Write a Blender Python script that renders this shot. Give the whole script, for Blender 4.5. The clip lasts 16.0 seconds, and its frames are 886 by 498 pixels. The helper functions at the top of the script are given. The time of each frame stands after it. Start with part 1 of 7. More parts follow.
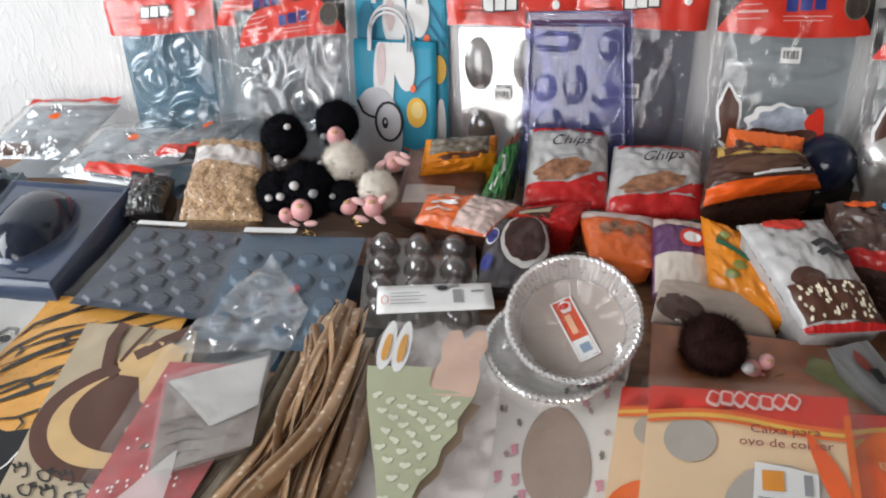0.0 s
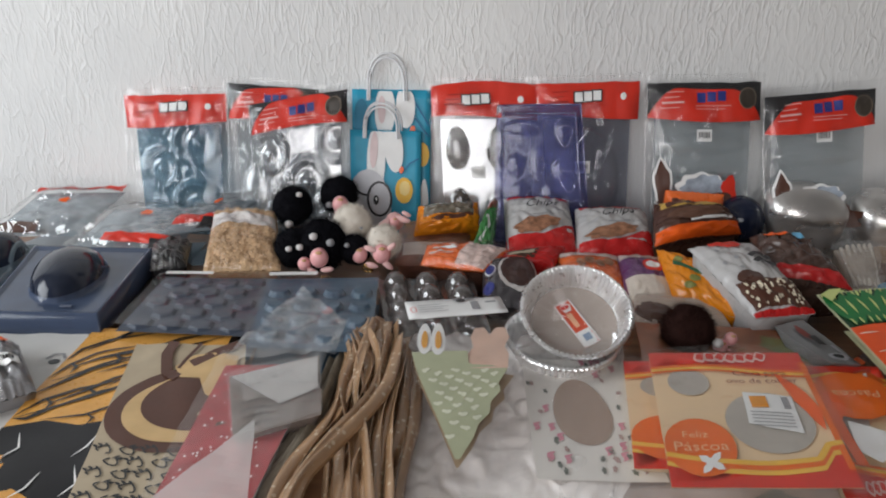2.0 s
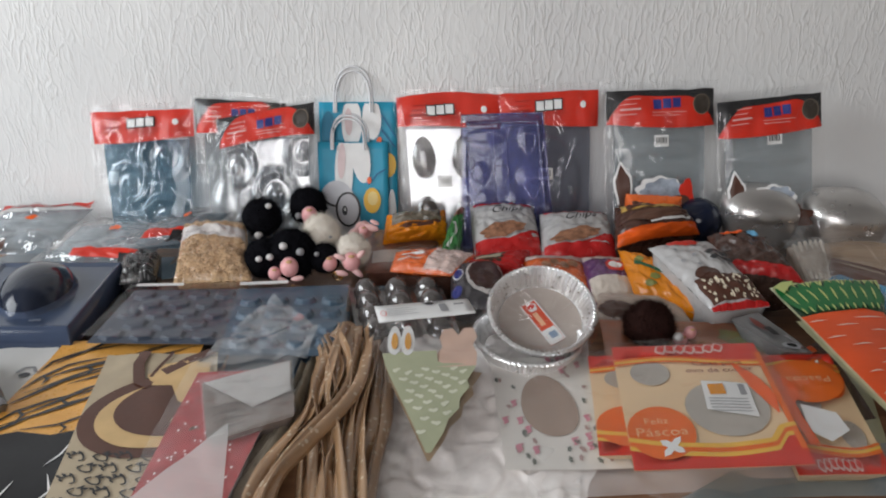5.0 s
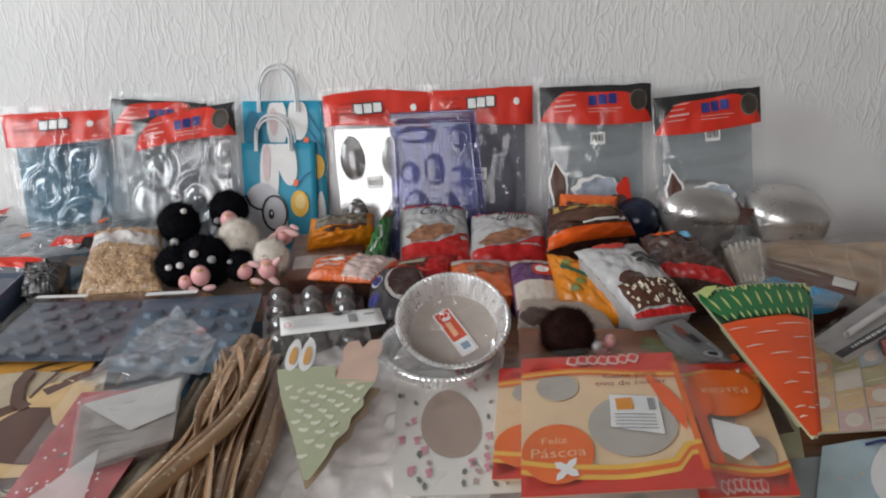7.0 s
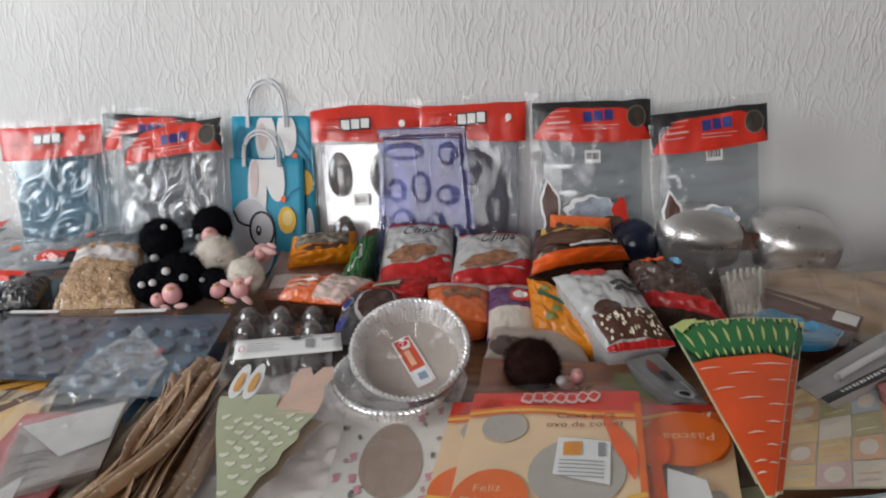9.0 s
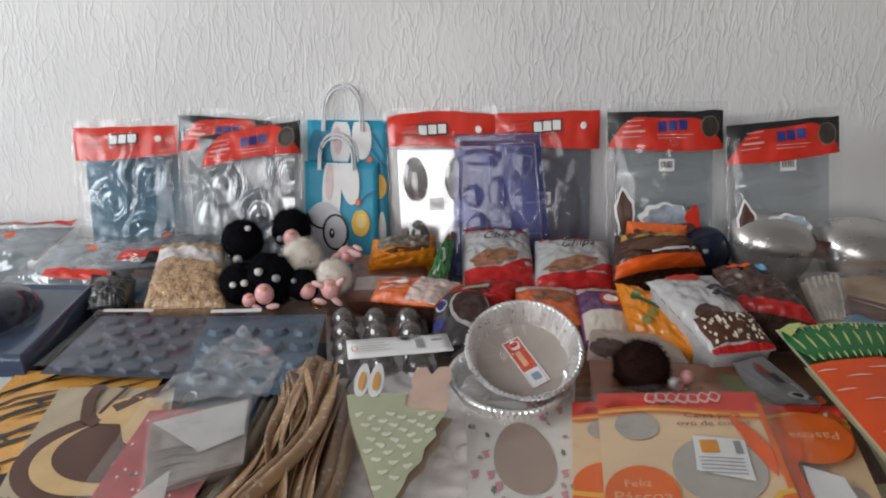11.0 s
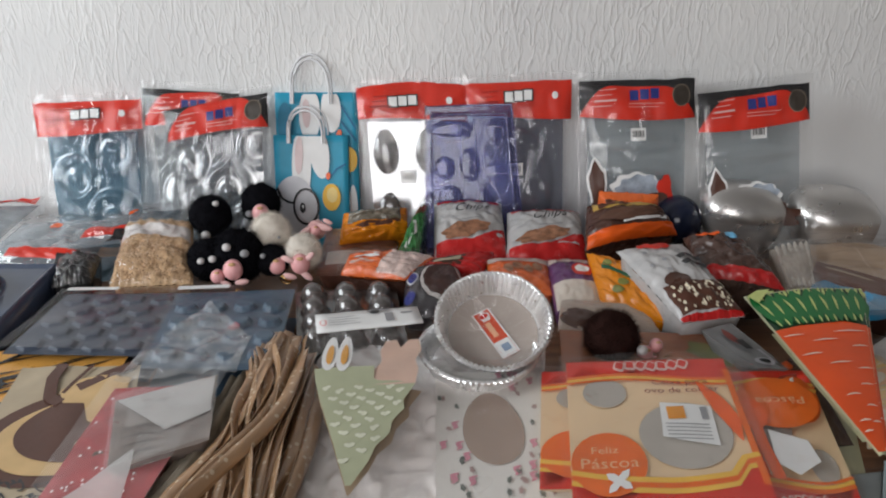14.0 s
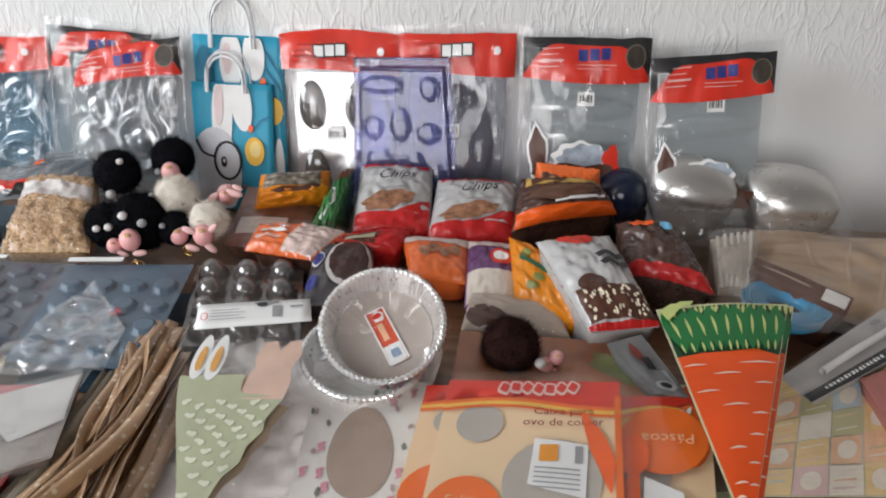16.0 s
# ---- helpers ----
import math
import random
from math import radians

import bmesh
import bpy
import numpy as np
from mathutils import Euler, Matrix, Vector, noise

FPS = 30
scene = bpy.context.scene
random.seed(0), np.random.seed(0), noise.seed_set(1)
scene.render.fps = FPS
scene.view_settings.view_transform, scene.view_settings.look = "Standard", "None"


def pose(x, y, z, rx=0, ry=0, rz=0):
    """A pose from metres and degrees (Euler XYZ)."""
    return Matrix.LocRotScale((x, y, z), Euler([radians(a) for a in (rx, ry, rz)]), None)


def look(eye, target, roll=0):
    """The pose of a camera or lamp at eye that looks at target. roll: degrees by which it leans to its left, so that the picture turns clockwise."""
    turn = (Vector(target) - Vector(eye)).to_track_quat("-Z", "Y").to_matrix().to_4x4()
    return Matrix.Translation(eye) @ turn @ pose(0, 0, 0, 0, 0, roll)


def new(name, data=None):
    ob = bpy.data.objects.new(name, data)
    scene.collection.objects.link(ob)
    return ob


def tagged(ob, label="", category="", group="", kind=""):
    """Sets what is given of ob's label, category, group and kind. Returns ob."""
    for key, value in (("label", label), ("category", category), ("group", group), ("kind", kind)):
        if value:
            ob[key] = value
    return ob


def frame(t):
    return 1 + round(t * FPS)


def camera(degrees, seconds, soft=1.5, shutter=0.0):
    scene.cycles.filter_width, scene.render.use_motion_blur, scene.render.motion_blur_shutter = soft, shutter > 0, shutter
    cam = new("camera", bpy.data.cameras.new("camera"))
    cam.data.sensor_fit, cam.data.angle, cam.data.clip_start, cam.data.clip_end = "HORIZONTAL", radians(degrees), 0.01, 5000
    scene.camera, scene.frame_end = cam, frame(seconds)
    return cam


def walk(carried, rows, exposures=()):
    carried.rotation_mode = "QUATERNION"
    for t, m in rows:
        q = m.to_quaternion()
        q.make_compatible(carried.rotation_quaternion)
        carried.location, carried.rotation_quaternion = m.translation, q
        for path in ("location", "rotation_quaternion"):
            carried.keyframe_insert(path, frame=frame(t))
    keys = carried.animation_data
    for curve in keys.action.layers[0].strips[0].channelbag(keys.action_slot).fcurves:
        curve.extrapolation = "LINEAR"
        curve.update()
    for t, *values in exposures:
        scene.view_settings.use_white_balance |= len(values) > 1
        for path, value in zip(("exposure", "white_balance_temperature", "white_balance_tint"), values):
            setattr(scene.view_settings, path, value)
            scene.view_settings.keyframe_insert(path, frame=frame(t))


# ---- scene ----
cam = camera(63.6, 16.0, soft=2.0)
METRES, EYE, TILT, LEAN, TURN = 1.4, 1.350, -35.0, 2.0, 11.0
ROWS = [
    (0.0, 0.0, 0.0, 0.0, 0.0, 0.0, 0.0),
    (0.5, -0.0086, -0.0564, -0.0467, 1.72, 3.85, -2.57),
    (1.0, -0.0365, -0.0685, -0.0784, -1.3, 11.09, -1.21),
    (1.5, -0.088, -0.0805, -0.1134, -3.73, 13.1, 0.03),
    (2.0, -0.1203, -0.0903, -0.1499, -7.85, 13.53, 2.61),
    (2.5, -0.1297, -0.1002, -0.1688, -12.31, 13.07, 3.62),
    (3.0, -0.1326, -0.1084, -0.1838, -11.72, 11.76, 4.85),
    (3.5, -0.1338, -0.1155, -0.1779, -11.02, 14.0, 4.41),
    (4.0, -0.1273, -0.1106, -0.1724, -9.67, 14.17, 3.95),
    (6.5, -0.0896, -0.0959, -0.1597, -9.99, 15.79, 5.61),
    (7.0, -0.0341, -0.0849, -0.1552, -10.28, 14.46, 5.47),
    (7.5, 0.011, -0.0789, -0.1495, -8.55, 14.21, 4.17),
    (8.0, 0.0456, -0.0745, -0.1416, -7.64, 14.46, 3.94),
    (8.5, 0.0531, -0.0708, -0.1413, -6.68, 14.7, 3.39),
    (9.0, 0.0558, -0.0714, -0.1403, -6.42, 15.51, 3.38),
    (9.5, 0.0436, -0.0729, -0.1411, -5.59, 15.43, 2.84),
    (10.0, 0.0168, -0.0746, -0.1413, -5.65, 16.33, 1.74),
    (12.5, -0.1514, -0.0614, -0.1424, -11.67, 15.42, 5.88),
    (13.0, -0.1319, -0.0671, -0.1442, -11.62, 16.73, 5.38),
    (13.5, -0.0954, -0.0649, -0.1409, -10.68, 15.37, 4.1),
    (14.0, -0.052, -0.0631, -0.1443, -9.2, 14.02, 4.28),
    (14.5, 0.0099, -0.0499, -0.1112, -9.12, 9.28, 4.88),
    (15.0, 0.0577, -0.0459, -0.0603, -8.6, 5.94, 1.37),
    (15.5, 0.0863, -0.0448, -0.0501, -10.38, 6.97, 1.09),
    (16.0, 0.0614, -0.043, -0.0518, -8.67, 5.66, 1.74),
]
EXPOSURES = [(0.0, 0.0), (0.5, 0.05), (1.0, -0.25), (1.5, -0.48), (2.0, -0.5), (2.5, -0.45), (3.0, -0.3), (3.5, -0.2), (4.0, -0.3), (6.5, -0.5),
    (7.0, -0.42), (8.0, -0.35), (9.0, -0.4), (10.0, -0.45), (12.5, -0.5), (13.5, -0.5), (14.0, -0.42), (14.5, -0.3), (15.0, -0.08), (16.0, 0.0)]
walk(cam, [(t, pose(0, 0, EYE, TILT, LEAN, TURN) @ pose(METRES * x, METRES * y, METRES * z, 90 + pitch, roll, yaw)) for t, x, y, z, yaw, pitch, roll in ROWS], exposures=EXPOSURES)

# ---- light ----
world = bpy.data.worlds.new("daylight")
scene.world = world
world.use_nodes = True
sky = world.node_tree.nodes.new("ShaderNodeTexSky")
sky.sky_type, sky.sun_disc, sky.sun_elevation, sky.sun_rotation = "NISHITA", False, radians(40), radians(250)
world.node_tree.links.new(sky.outputs[0], world.node_tree.nodes["Background"].inputs[0])
world.node_tree.nodes["Background"].inputs[1].default_value = 0.12


def window_light(name, m, sx, sy, watts, colour):
    d = bpy.data.lights.new(name, "AREA")
    d.shape, d.size, d.size_y, d.energy, d.color = "RECTANGLE", sx, sy, watts, colour
    ob = new(name, d)
    ob.matrix_world = m
    return ob


window_light("window_light", look((-2.28, -0.15, 1.75), (0, 0.75, 0.9)), 1.5, 1.2, 51, (0.92, 0.97, 1.0))
# added fill lamp behind the camera, brightens the fronts of the goods
window_light("fill_light", look((-0.6, -2.28, 1.5), (-0.2, 1.0, 1.0)), 1.5, 1.7, 48, (1.0, 0.955, 0.945))

# ---- materials ----
MATS = {}


def nodes_of(name):
    m = bpy.data.materials.new(name)
    m.use_nodes = True
    t = m.node_tree
    t.nodes.clear()
    return m, t


def mat(name, colour, rough=0.5, metal=0.0, vary=0.12, scale=30.0, bump=0.0, bump_scale=200.0, coat=0.0, alpha=1.0, sheen=0.0, coords="Object", spec=0.35):
    """A painted, printed or moulded surface with blotches at one scale and grain at a finer one."""
    if name in MATS:
        return MATS[name]
    m, t = nodes_of(name)
    n, l = t.nodes, t.links
    out, b, tc = n.new("ShaderNodeOutputMaterial"), n.new("ShaderNodeBsdfPrincipled"), n.new("ShaderNodeTexCoord")
    big, fine, mixn = n.new("ShaderNodeTexNoise"), n.new("ShaderNodeTexNoise"), n.new("ShaderNodeMix")
    mixn.data_type, mixn.blend_type = "RGBA", "MULTIPLY"
    big.inputs["Scale"].default_value, fine.inputs["Scale"].default_value = scale, bump_scale
    big.inputs["Detail"].default_value = 4
    ramp = n.new("ShaderNodeMapRange")
    ramp.inputs[1].default_value, ramp.inputs[2].default_value = 0.3, 0.7
    ramp.inputs[3].default_value, ramp.inputs[4].default_value = 1 - vary, 1 + vary * 0.4
    l.new(tc.outputs[coords], big.inputs["Vector"])
    l.new(tc.outputs[coords], fine.inputs["Vector"])
    l.new(big.outputs["Fac"], ramp.inputs[0])
    mixn.inputs[0].default_value = 1
    mixn.inputs[6].default_value = (*colour, 1)
    l.new(ramp.outputs[0], mixn.inputs[7])
    l.new(mixn.outputs[2], b.inputs["Base Color"])
    rr = n.new("ShaderNodeMapRange")
    rr.inputs[3].default_value, rr.inputs[4].default_value = max(0.02, rough - 0.1), min(1, rough + 0.1)
    l.new(fine.outputs["Fac"], rr.inputs[0])
    l.new(rr.outputs[0], b.inputs["Roughness"])
    b.inputs["Metallic"].default_value = metal
    b.inputs["Coat Weight"].default_value = coat * 0.4
    b.inputs["Coat Roughness"].default_value = 0.12
    b.inputs["Alpha"].default_value = alpha
    b.inputs["Sheen Weight"].default_value = sheen
    b.inputs["Specular IOR Level"].default_value = spec
    if bump:
        bp = n.new("ShaderNodeBump")
        bp.inputs["Strength"].default_value, bp.inputs["Distance"].default_value = bump, 0.002
        l.new(fine.outputs["Fac"], bp.inputs["Height"])
        l.new(bp.outputs[0], b.inputs["Normal"])
    l.new(b.outputs[0], out.inputs[0])
    MATS[name] = m
    return m


def film(name, tint=(1, 1, 1), gloss=0.1, rough=0.1, milk=0.0, milk_colour=(0.8, 0.8, 0.8), crinkle=0.04):
    """Thin plastic film: see-through, with mirror gloss that grows at grazing angles; milk adds a cloudy share."""
    if name in MATS:
        return MATS[name]
    m, t = nodes_of(name)
    n, l = t.nodes, t.links
    out, tr, gl, mx = n.new("ShaderNodeOutputMaterial"), n.new("ShaderNodeBsdfTransparent"), n.new("ShaderNodeBsdfGlossy"), n.new("ShaderNodeMixShader")
    tr.inputs[0].default_value = (*tint, 1)
    gl.inputs["Roughness"].default_value = rough
    fr, pw, ad = n.new("ShaderNodeLayerWeight"), n.new("ShaderNodeMath"), n.new("ShaderNodeMath")
    fr.inputs[0].default_value = 0.5
    pw.operation = "POWER"
    pw.inputs[1].default_value = 4.5
    ad.operation, ad.use_clamp = "MULTIPLY_ADD", True
    ad.inputs[1].default_value, ad.inputs[2].default_value = 0.6, gloss + 0.022
    l.new(fr.outputs["Facing"], pw.inputs[0])
    l.new(pw.outputs[0], ad.inputs[0])
    tc, nz, bp, su, ab = n.new("ShaderNodeTexCoord"), n.new("ShaderNodeTexNoise"), n.new("ShaderNodeBump"), n.new("ShaderNodeMath"), n.new("ShaderNodeMath")
    nz.inputs["Scale"].default_value, nz.inputs["Detail"].default_value, nz.inputs["Distortion"].default_value = 17, 3.5, 0.9
    su.operation, ab.operation = "SUBTRACT", "ABSOLUTE"
    su.inputs[1].default_value = 0.5
    bp.inputs["Strength"].default_value, bp.inputs["Distance"].default_value = min(1.0, crinkle * 1.6), 0.012
    l.new(tc.outputs["Object"], nz.inputs["Vector"])
    l.new(nz.outputs["Fac"], su.inputs[0])
    l.new(su.outputs[0], ab.inputs[0])
    l.new(ab.outputs[0], bp.inputs["Height"])
    l.new(bp.outputs[0], gl.inputs["Normal"])
    base = tr
    if milk:
        df, m2 = n.new("ShaderNodeBsdfDiffuse"), n.new("ShaderNodeMixShader")
        df.inputs[0].default_value = (*milk_colour, 1)
        m2.inputs[0].default_value = milk
        l.new(tr.outputs[0], m2.inputs[1])
        l.new(df.outputs[0], m2.inputs[2])
        base = m2
    l.new(ad.outputs[0], mx.inputs[0])
    l.new(base.outputs[0], mx.inputs[1])
    l.new(gl.outputs[0], mx.inputs[2])
    l.new(mx.outputs[0], out.inputs[0])
    MATS[name] = m
    return m


def wood_mat():
    m, t = nodes_of("table_wood")
    n, l = t.nodes, t.links
    out, b, tc, mp = n.new("ShaderNodeOutputMaterial"), n.new("ShaderNodeBsdfPrincipled"), n.new("ShaderNodeTexCoord"), n.new("ShaderNodeMapping")
    mp.inputs["Scale"].default_value = (3, 40, 40)
    nz, cr = n.new("ShaderNodeTexNoise"), n.new("ShaderNodeValToRGB")
    nz.inputs["Scale"].default_value, nz.inputs["Detail"].default_value, nz.inputs["Distortion"].default_value = 1.5, 6, 0.6
    cr.color_ramp.elements[0].color, cr.color_ramp.elements[1].color = (0.12, 0.055, 0.028, 1), (0.3, 0.15, 0.075, 1)
    cr.color_ramp.elements[0].position, cr.color_ramp.elements[1].position = 0.3, 0.75
    l.new(tc.outputs["Object"], mp.inputs[0])
    l.new(mp.outputs[0], nz.inputs["Vector"])
    l.new(nz.outputs["Fac"], cr.inputs[0])
    l.new(cr.outputs[0], b.inputs["Base Color"])
    b.inputs["Roughness"].default_value = 0.4
    l.new(b.outputs[0], out.inputs[0])
    return m


def stucco_mat():
    """Trowelled plaster: sparse wavy drips that run down the wall, and a smoothed patch at one end."""
    m, t = nodes_of("white_stucco")
    n, l = t.nodes, t.links

    def calc(op, a, b=0.0, c=0.0):
        q = n.new("ShaderNodeMath")
        q.operation = op
        for k, v in enumerate((a, b, c)):
            if isinstance(v, float):
                q.inputs[k].default_value = v
            else:
                l.new(v, q.inputs[k])
        return q.outputs[0]

    def ramp(v, a, b, c, d):
        q = n.new("ShaderNodeMapRange")
        q.interpolation_type = "SMOOTHSTEP"
        for k, x in enumerate((a, b, c, d)):
            q.inputs[k + 1].default_value = x
        l.new(v, q.inputs[0])
        return q.outputs[0]

    out, b, tc = n.new("ShaderNodeOutputMaterial"), n.new("ShaderNodeBsdfPrincipled"), n.new("ShaderNodeTexCoord")

    def cloud(size, detail, distortion):
        mp, nz = n.new("ShaderNodeMapping"), n.new("ShaderNodeTexNoise")
        mp.inputs["Scale"].default_value = size
        nz.inputs["Scale"].default_value, nz.inputs["Detail"].default_value, nz.inputs["Distortion"].default_value = 1.0, detail, distortion
        l.new(tc.outputs["Object"], mp.inputs[0])
        l.new(mp.outputs[0], nz.inputs["Vector"])
        return nz.outputs["Fac"]

    drips = ramp(calc("ABSOLUTE", calc("SUBTRACT", cloud((58, 10, 17), 1.5, 0.35), 0.5)), 0.0, 0.075, 1.0, 0.0)
    fine_drips = ramp(calc("ABSOLUTE", calc("SUBTRACT", cloud((105, 10, 30), 1.0, 0.3), 0.53)), 0.0, 0.1, 1.0, 0.0)
    where = ramp(cloud((9, 9, 5), 2.0, 0.0), 0.3, 0.6, 0.25, 1.0)
    xyz = n.new("ShaderNodeSeparateXYZ")
    l.new(tc.outputs["Object"], xyz.inputs[0])
    over = calc("MULTIPLY_ADD", xyz.outputs[0], 0.55, calc("SUBTRACT", xyz.outputs[2], 1.405))
    rough_part = calc("MAXIMUM", ramp(over, -0.03, 0.03, 0.0, 1.0), ramp(xyz.outputs[0], 0.5, 0.62, 1.0, 0.0))
    ridges = calc("MULTIPLY", calc("MULTIPLY", calc("MULTIPLY_ADD", fine_drips, 0.5, drips), where), rough_part)
    height = calc("MULTIPLY_ADD", cloud((60, 60, 40), 3.0, 0.0), 0.35, ridges)
    bp = n.new("ShaderNodeBump")
    bp.inputs["Strength"].default_value, bp.inputs["Distance"].default_value = 0.33, 0.0032
    cr = n.new("ShaderNodeValToRGB")
    cr.color_ramp.elements[0].color, cr.color_ramp.elements[1].color = (0.68, 0.68, 0.68, 1), (0.8, 0.8, 0.79, 1)
    cr.color_ramp.elements[0].position, cr.color_ramp.elements[1].position = 0.3, 0.65
    l.new(cloud((2.5, 2.5, 2.5), 5.0, 0.0), cr.inputs[0])
    l.new(height, bp.inputs["Height"])
    l.new(cr.outputs[0], b.inputs["Base Color"])
    l.new(bp.outputs[0], b.inputs["Normal"])
    b.inputs["Roughness"].default_value = 0.55
    l.new(b.outputs[0], out.inputs[0])
    return m


CLEAR = film("clear_film", gloss=0.02, rough=0.05, crinkle=0.3)
CLOUDY = film("cloudy_film", gloss=0.03, rough=0.12, crinkle=0.35, milk=0.13, milk_colour=(0.75, 0.75, 0.74))
BAGFILM = film("bag_film", gloss=0.035, rough=0.06, milk=0.05, crinkle=0.3)
MILKY = film("milky_film", crinkle=0.2, gloss=0.03, rough=0.2, milk=0.5, milk_colour=(0.78, 0.77, 0.75))
PACKFILM = film("pack_film", gloss=0.03, rough=0.055, crinkle=0.32)
SHINY = film("shiny_film", gloss=0.08, rough=0.06, milk=0.025, crinkle=0.42)
RED = mat("red_print", (0.66, 0.035, 0.018), 0.32, bump=0.1, coat=0.25)
BLACK = mat("black_print", (0.02, 0.02, 0.022), 0.35, coat=0.3)
WHITE = mat("white_print", (0.8, 0.8, 0.79), 0.4, coat=0.2, vary=0.06)
GREYPRINT = mat("grey_print", (0.3, 0.3, 0.31), 0.5)
NAVY = mat("navy_print", (0.03, 0.04, 0.2), 0.4)
ORANGE = mat("orange_print", (0.84, 0.12, 0.012), 0.35, coat=0.2)
AMBER = mat("amber_print", (0.78, 0.3, 0.02), 0.33, coat=0.35)
CREAM = mat("cream_card", (0.82, 0.6, 0.37), 0.5, coat=0.1, vary=0.1, scale=14)
BROWN = mat("brown_print", (0.09, 0.035, 0.022), 0.4, coat=0.2)
TAN = mat("tan_print", (0.44, 0.36, 0.25), 0.5, vary=0.1)
GOLDTAN = mat("golden_tan_print", (0.62, 0.42, 0.2), 0.45)
PINK = mat("pink_bead", (0.78, 0.39, 0.39), 0.35, coat=0.3)
PEACH = mat("peach_card", (0.68, 0.47, 0.37), 0.55)
GREEN = mat("leaf_green_print", (0.01, 0.17, 0.04), 0.4, coat=0.05)
mat("mid_green_print", (0.008, 0.1, 0.028), 0.4)
DARKGREEN = mat("dark_green_print", (0.006, 0.045, 0.015), 0.4, coat=0.15)
LIME = mat("lime_print", (0.55, 0.62, 0.22), 0.4)
mat("rosy_print", (0.75, 0.45, 0.42), 0.45)
mat("deep_red_print", (0.3, 0.02, 0.015), 0.4)
mat("bronze_print", (0.2, 0.16, 0.12), 0.4)

# ---- mesh helpers ----


class Surf:
    """A patch of surface from four corners (near left, near right, far right, far left) with a height over it."""

    def __init__(self, corners, h=None):
        self.c = [Vector(q) for q in corners]
        a, b, d, e = self.c
        self.n = ((b - a) + (d - e)).cross((e - a) + (d - b)).normalized()
        self.h = h or (lambda u, v: 0.0)
        self.w = ((b - a).length + (d - e).length) / 2
        self.l = ((e - a).length + (d - b).length) / 2

    def at(self, u, v, off=0.0):
        a, b, d, e = self.c
        return (a * (1 - u) + b * u) * (1 - v) + (e * (1 - u) + d * u) * v + self.n * (self.h(u, v) + off)


def thing(name, loc, label, category, group=""):
    ob = new(name)
    ob.empty_display_size = 0.05
    ob.location = loc
    return tagged(ob, label, category, group)


def part(name, bm, material, parent, label="", smooth=True):
    me = bpy.data.meshes.new(name)
    at = Vector((0, 0, 0))
    p = parent
    while p:
        at += p.location
        p = p.parent
    bmesh.ops.translate(bm, verts=bm.verts, vec=-at)
    bmesh.ops.recalc_face_normals(bm, faces=bm.faces)
    bm.to_mesh(me)
    bm.free()
    me.materials.append(material)
    for f in me.polygons:
        f.use_smooth = smooth
    ob = new(name, me)
    ob.parent = parent
    if label:
        tagged(ob, label)
    if material.name in ("clear_film", "cloudy_film", "milky_film", "bag_film", "shiny_film", "bag_mouth_film", "pack_film", "crumpled_film", "white_rumpled_film"):
        ob.visible_shadow = False
    return ob


def base_of(s):
    q = (s.c[0] + s.c[1] + s.c[2] + s.c[3]) / 4
    return Vector((q.x, q.y, min(c.z for c in s.c)))


def grid(bm, f, nu, nv, flip=False):
    rows = [[bm.verts.new(f(i / nu, j / nv)) for i in range(nu + 1)] for j in range(nv + 1)]
    for j in range(nv):
        for i in range(nu):
            q = [rows[j][i], rows[j][i + 1], rows[j + 1][i + 1], rows[j + 1][i]]
            bm.faces.new(q[::-1] if flip else q)
    return rows


def sheet(s, nu=20, nv=20, off=0.0, thick=0.0, u0=0.0, u1=1.0, v0=0.0, v1=1.0, wob=0.0, seed=0, freq=14.0, edge=None):
    """A sheet over a Surf; thick makes it a closed slab down from the surface; wob crinkles it; edge(v) pulls in its ends."""
    bm = bmesh.new()

    def f(u, v, o=off):
        uu, vv = u0 + (u1 - u0) * u, v0 + (v1 - v0) * v
        p = s.at(uu, vv, o)
        if wob:
            q = p * freq + Vector((seed * 7.1, seed * 3.3, 0))
            p = p + s.n * (wob * (abs(noise.noise(q)) + 0.5 * noise.noise(q * 2.3)))
        return p

    top = grid(bm, f, nu, nv)
    if thick:
        low = grid(bm, lambda u, v: f(u, v) - s.n * thick, nu, nv, True)
        ring = [(top[0][i], low[0][i]) for i in range(nu + 1)] + [(top[j][nu], low[j][nu]) for j in range(1, nv + 1)]
        ring += [(top[nv][i], low[nv][i]) for i in range(nu - 1, -1, -1)] + [(top[j][0], low[j][0]) for j in range(nv - 1, 0, -1)]
        for k in range(len(ring)):
            (a, b), (c, d) = ring[k], ring[(k + 1) % len(ring)]
            bm.faces.new((a, b, d, c))
    return bm


def patch(s, pts, off=0.0006, rings=6, bm=None):
    """A printed or raised shape on a Surf: the outline pts in (u, v), seen from its middle."""
    bm = bm or bmesh.new()
    cu, cv = sum(p[0] for p in pts) / len(pts), sum(p[1] for p in pts) / len(pts)
    mid = bm.verts.new(s.at(cu, cv, off))
    last = None
    for k in range(1, rings + 1):
        r = k / rings
        ring = [bm.verts.new(s.at(cu + (u - cu) * r, cv + (v - cv) * r, off)) for u, v in pts]
        for i in range(len(ring)):
            j = (i + 1) % len(ring)
            bm.faces.new((mid, ring[i], ring[j]) if last is None else (last[i], ring[i], ring[j], last[j]))
        last = ring
    return bm


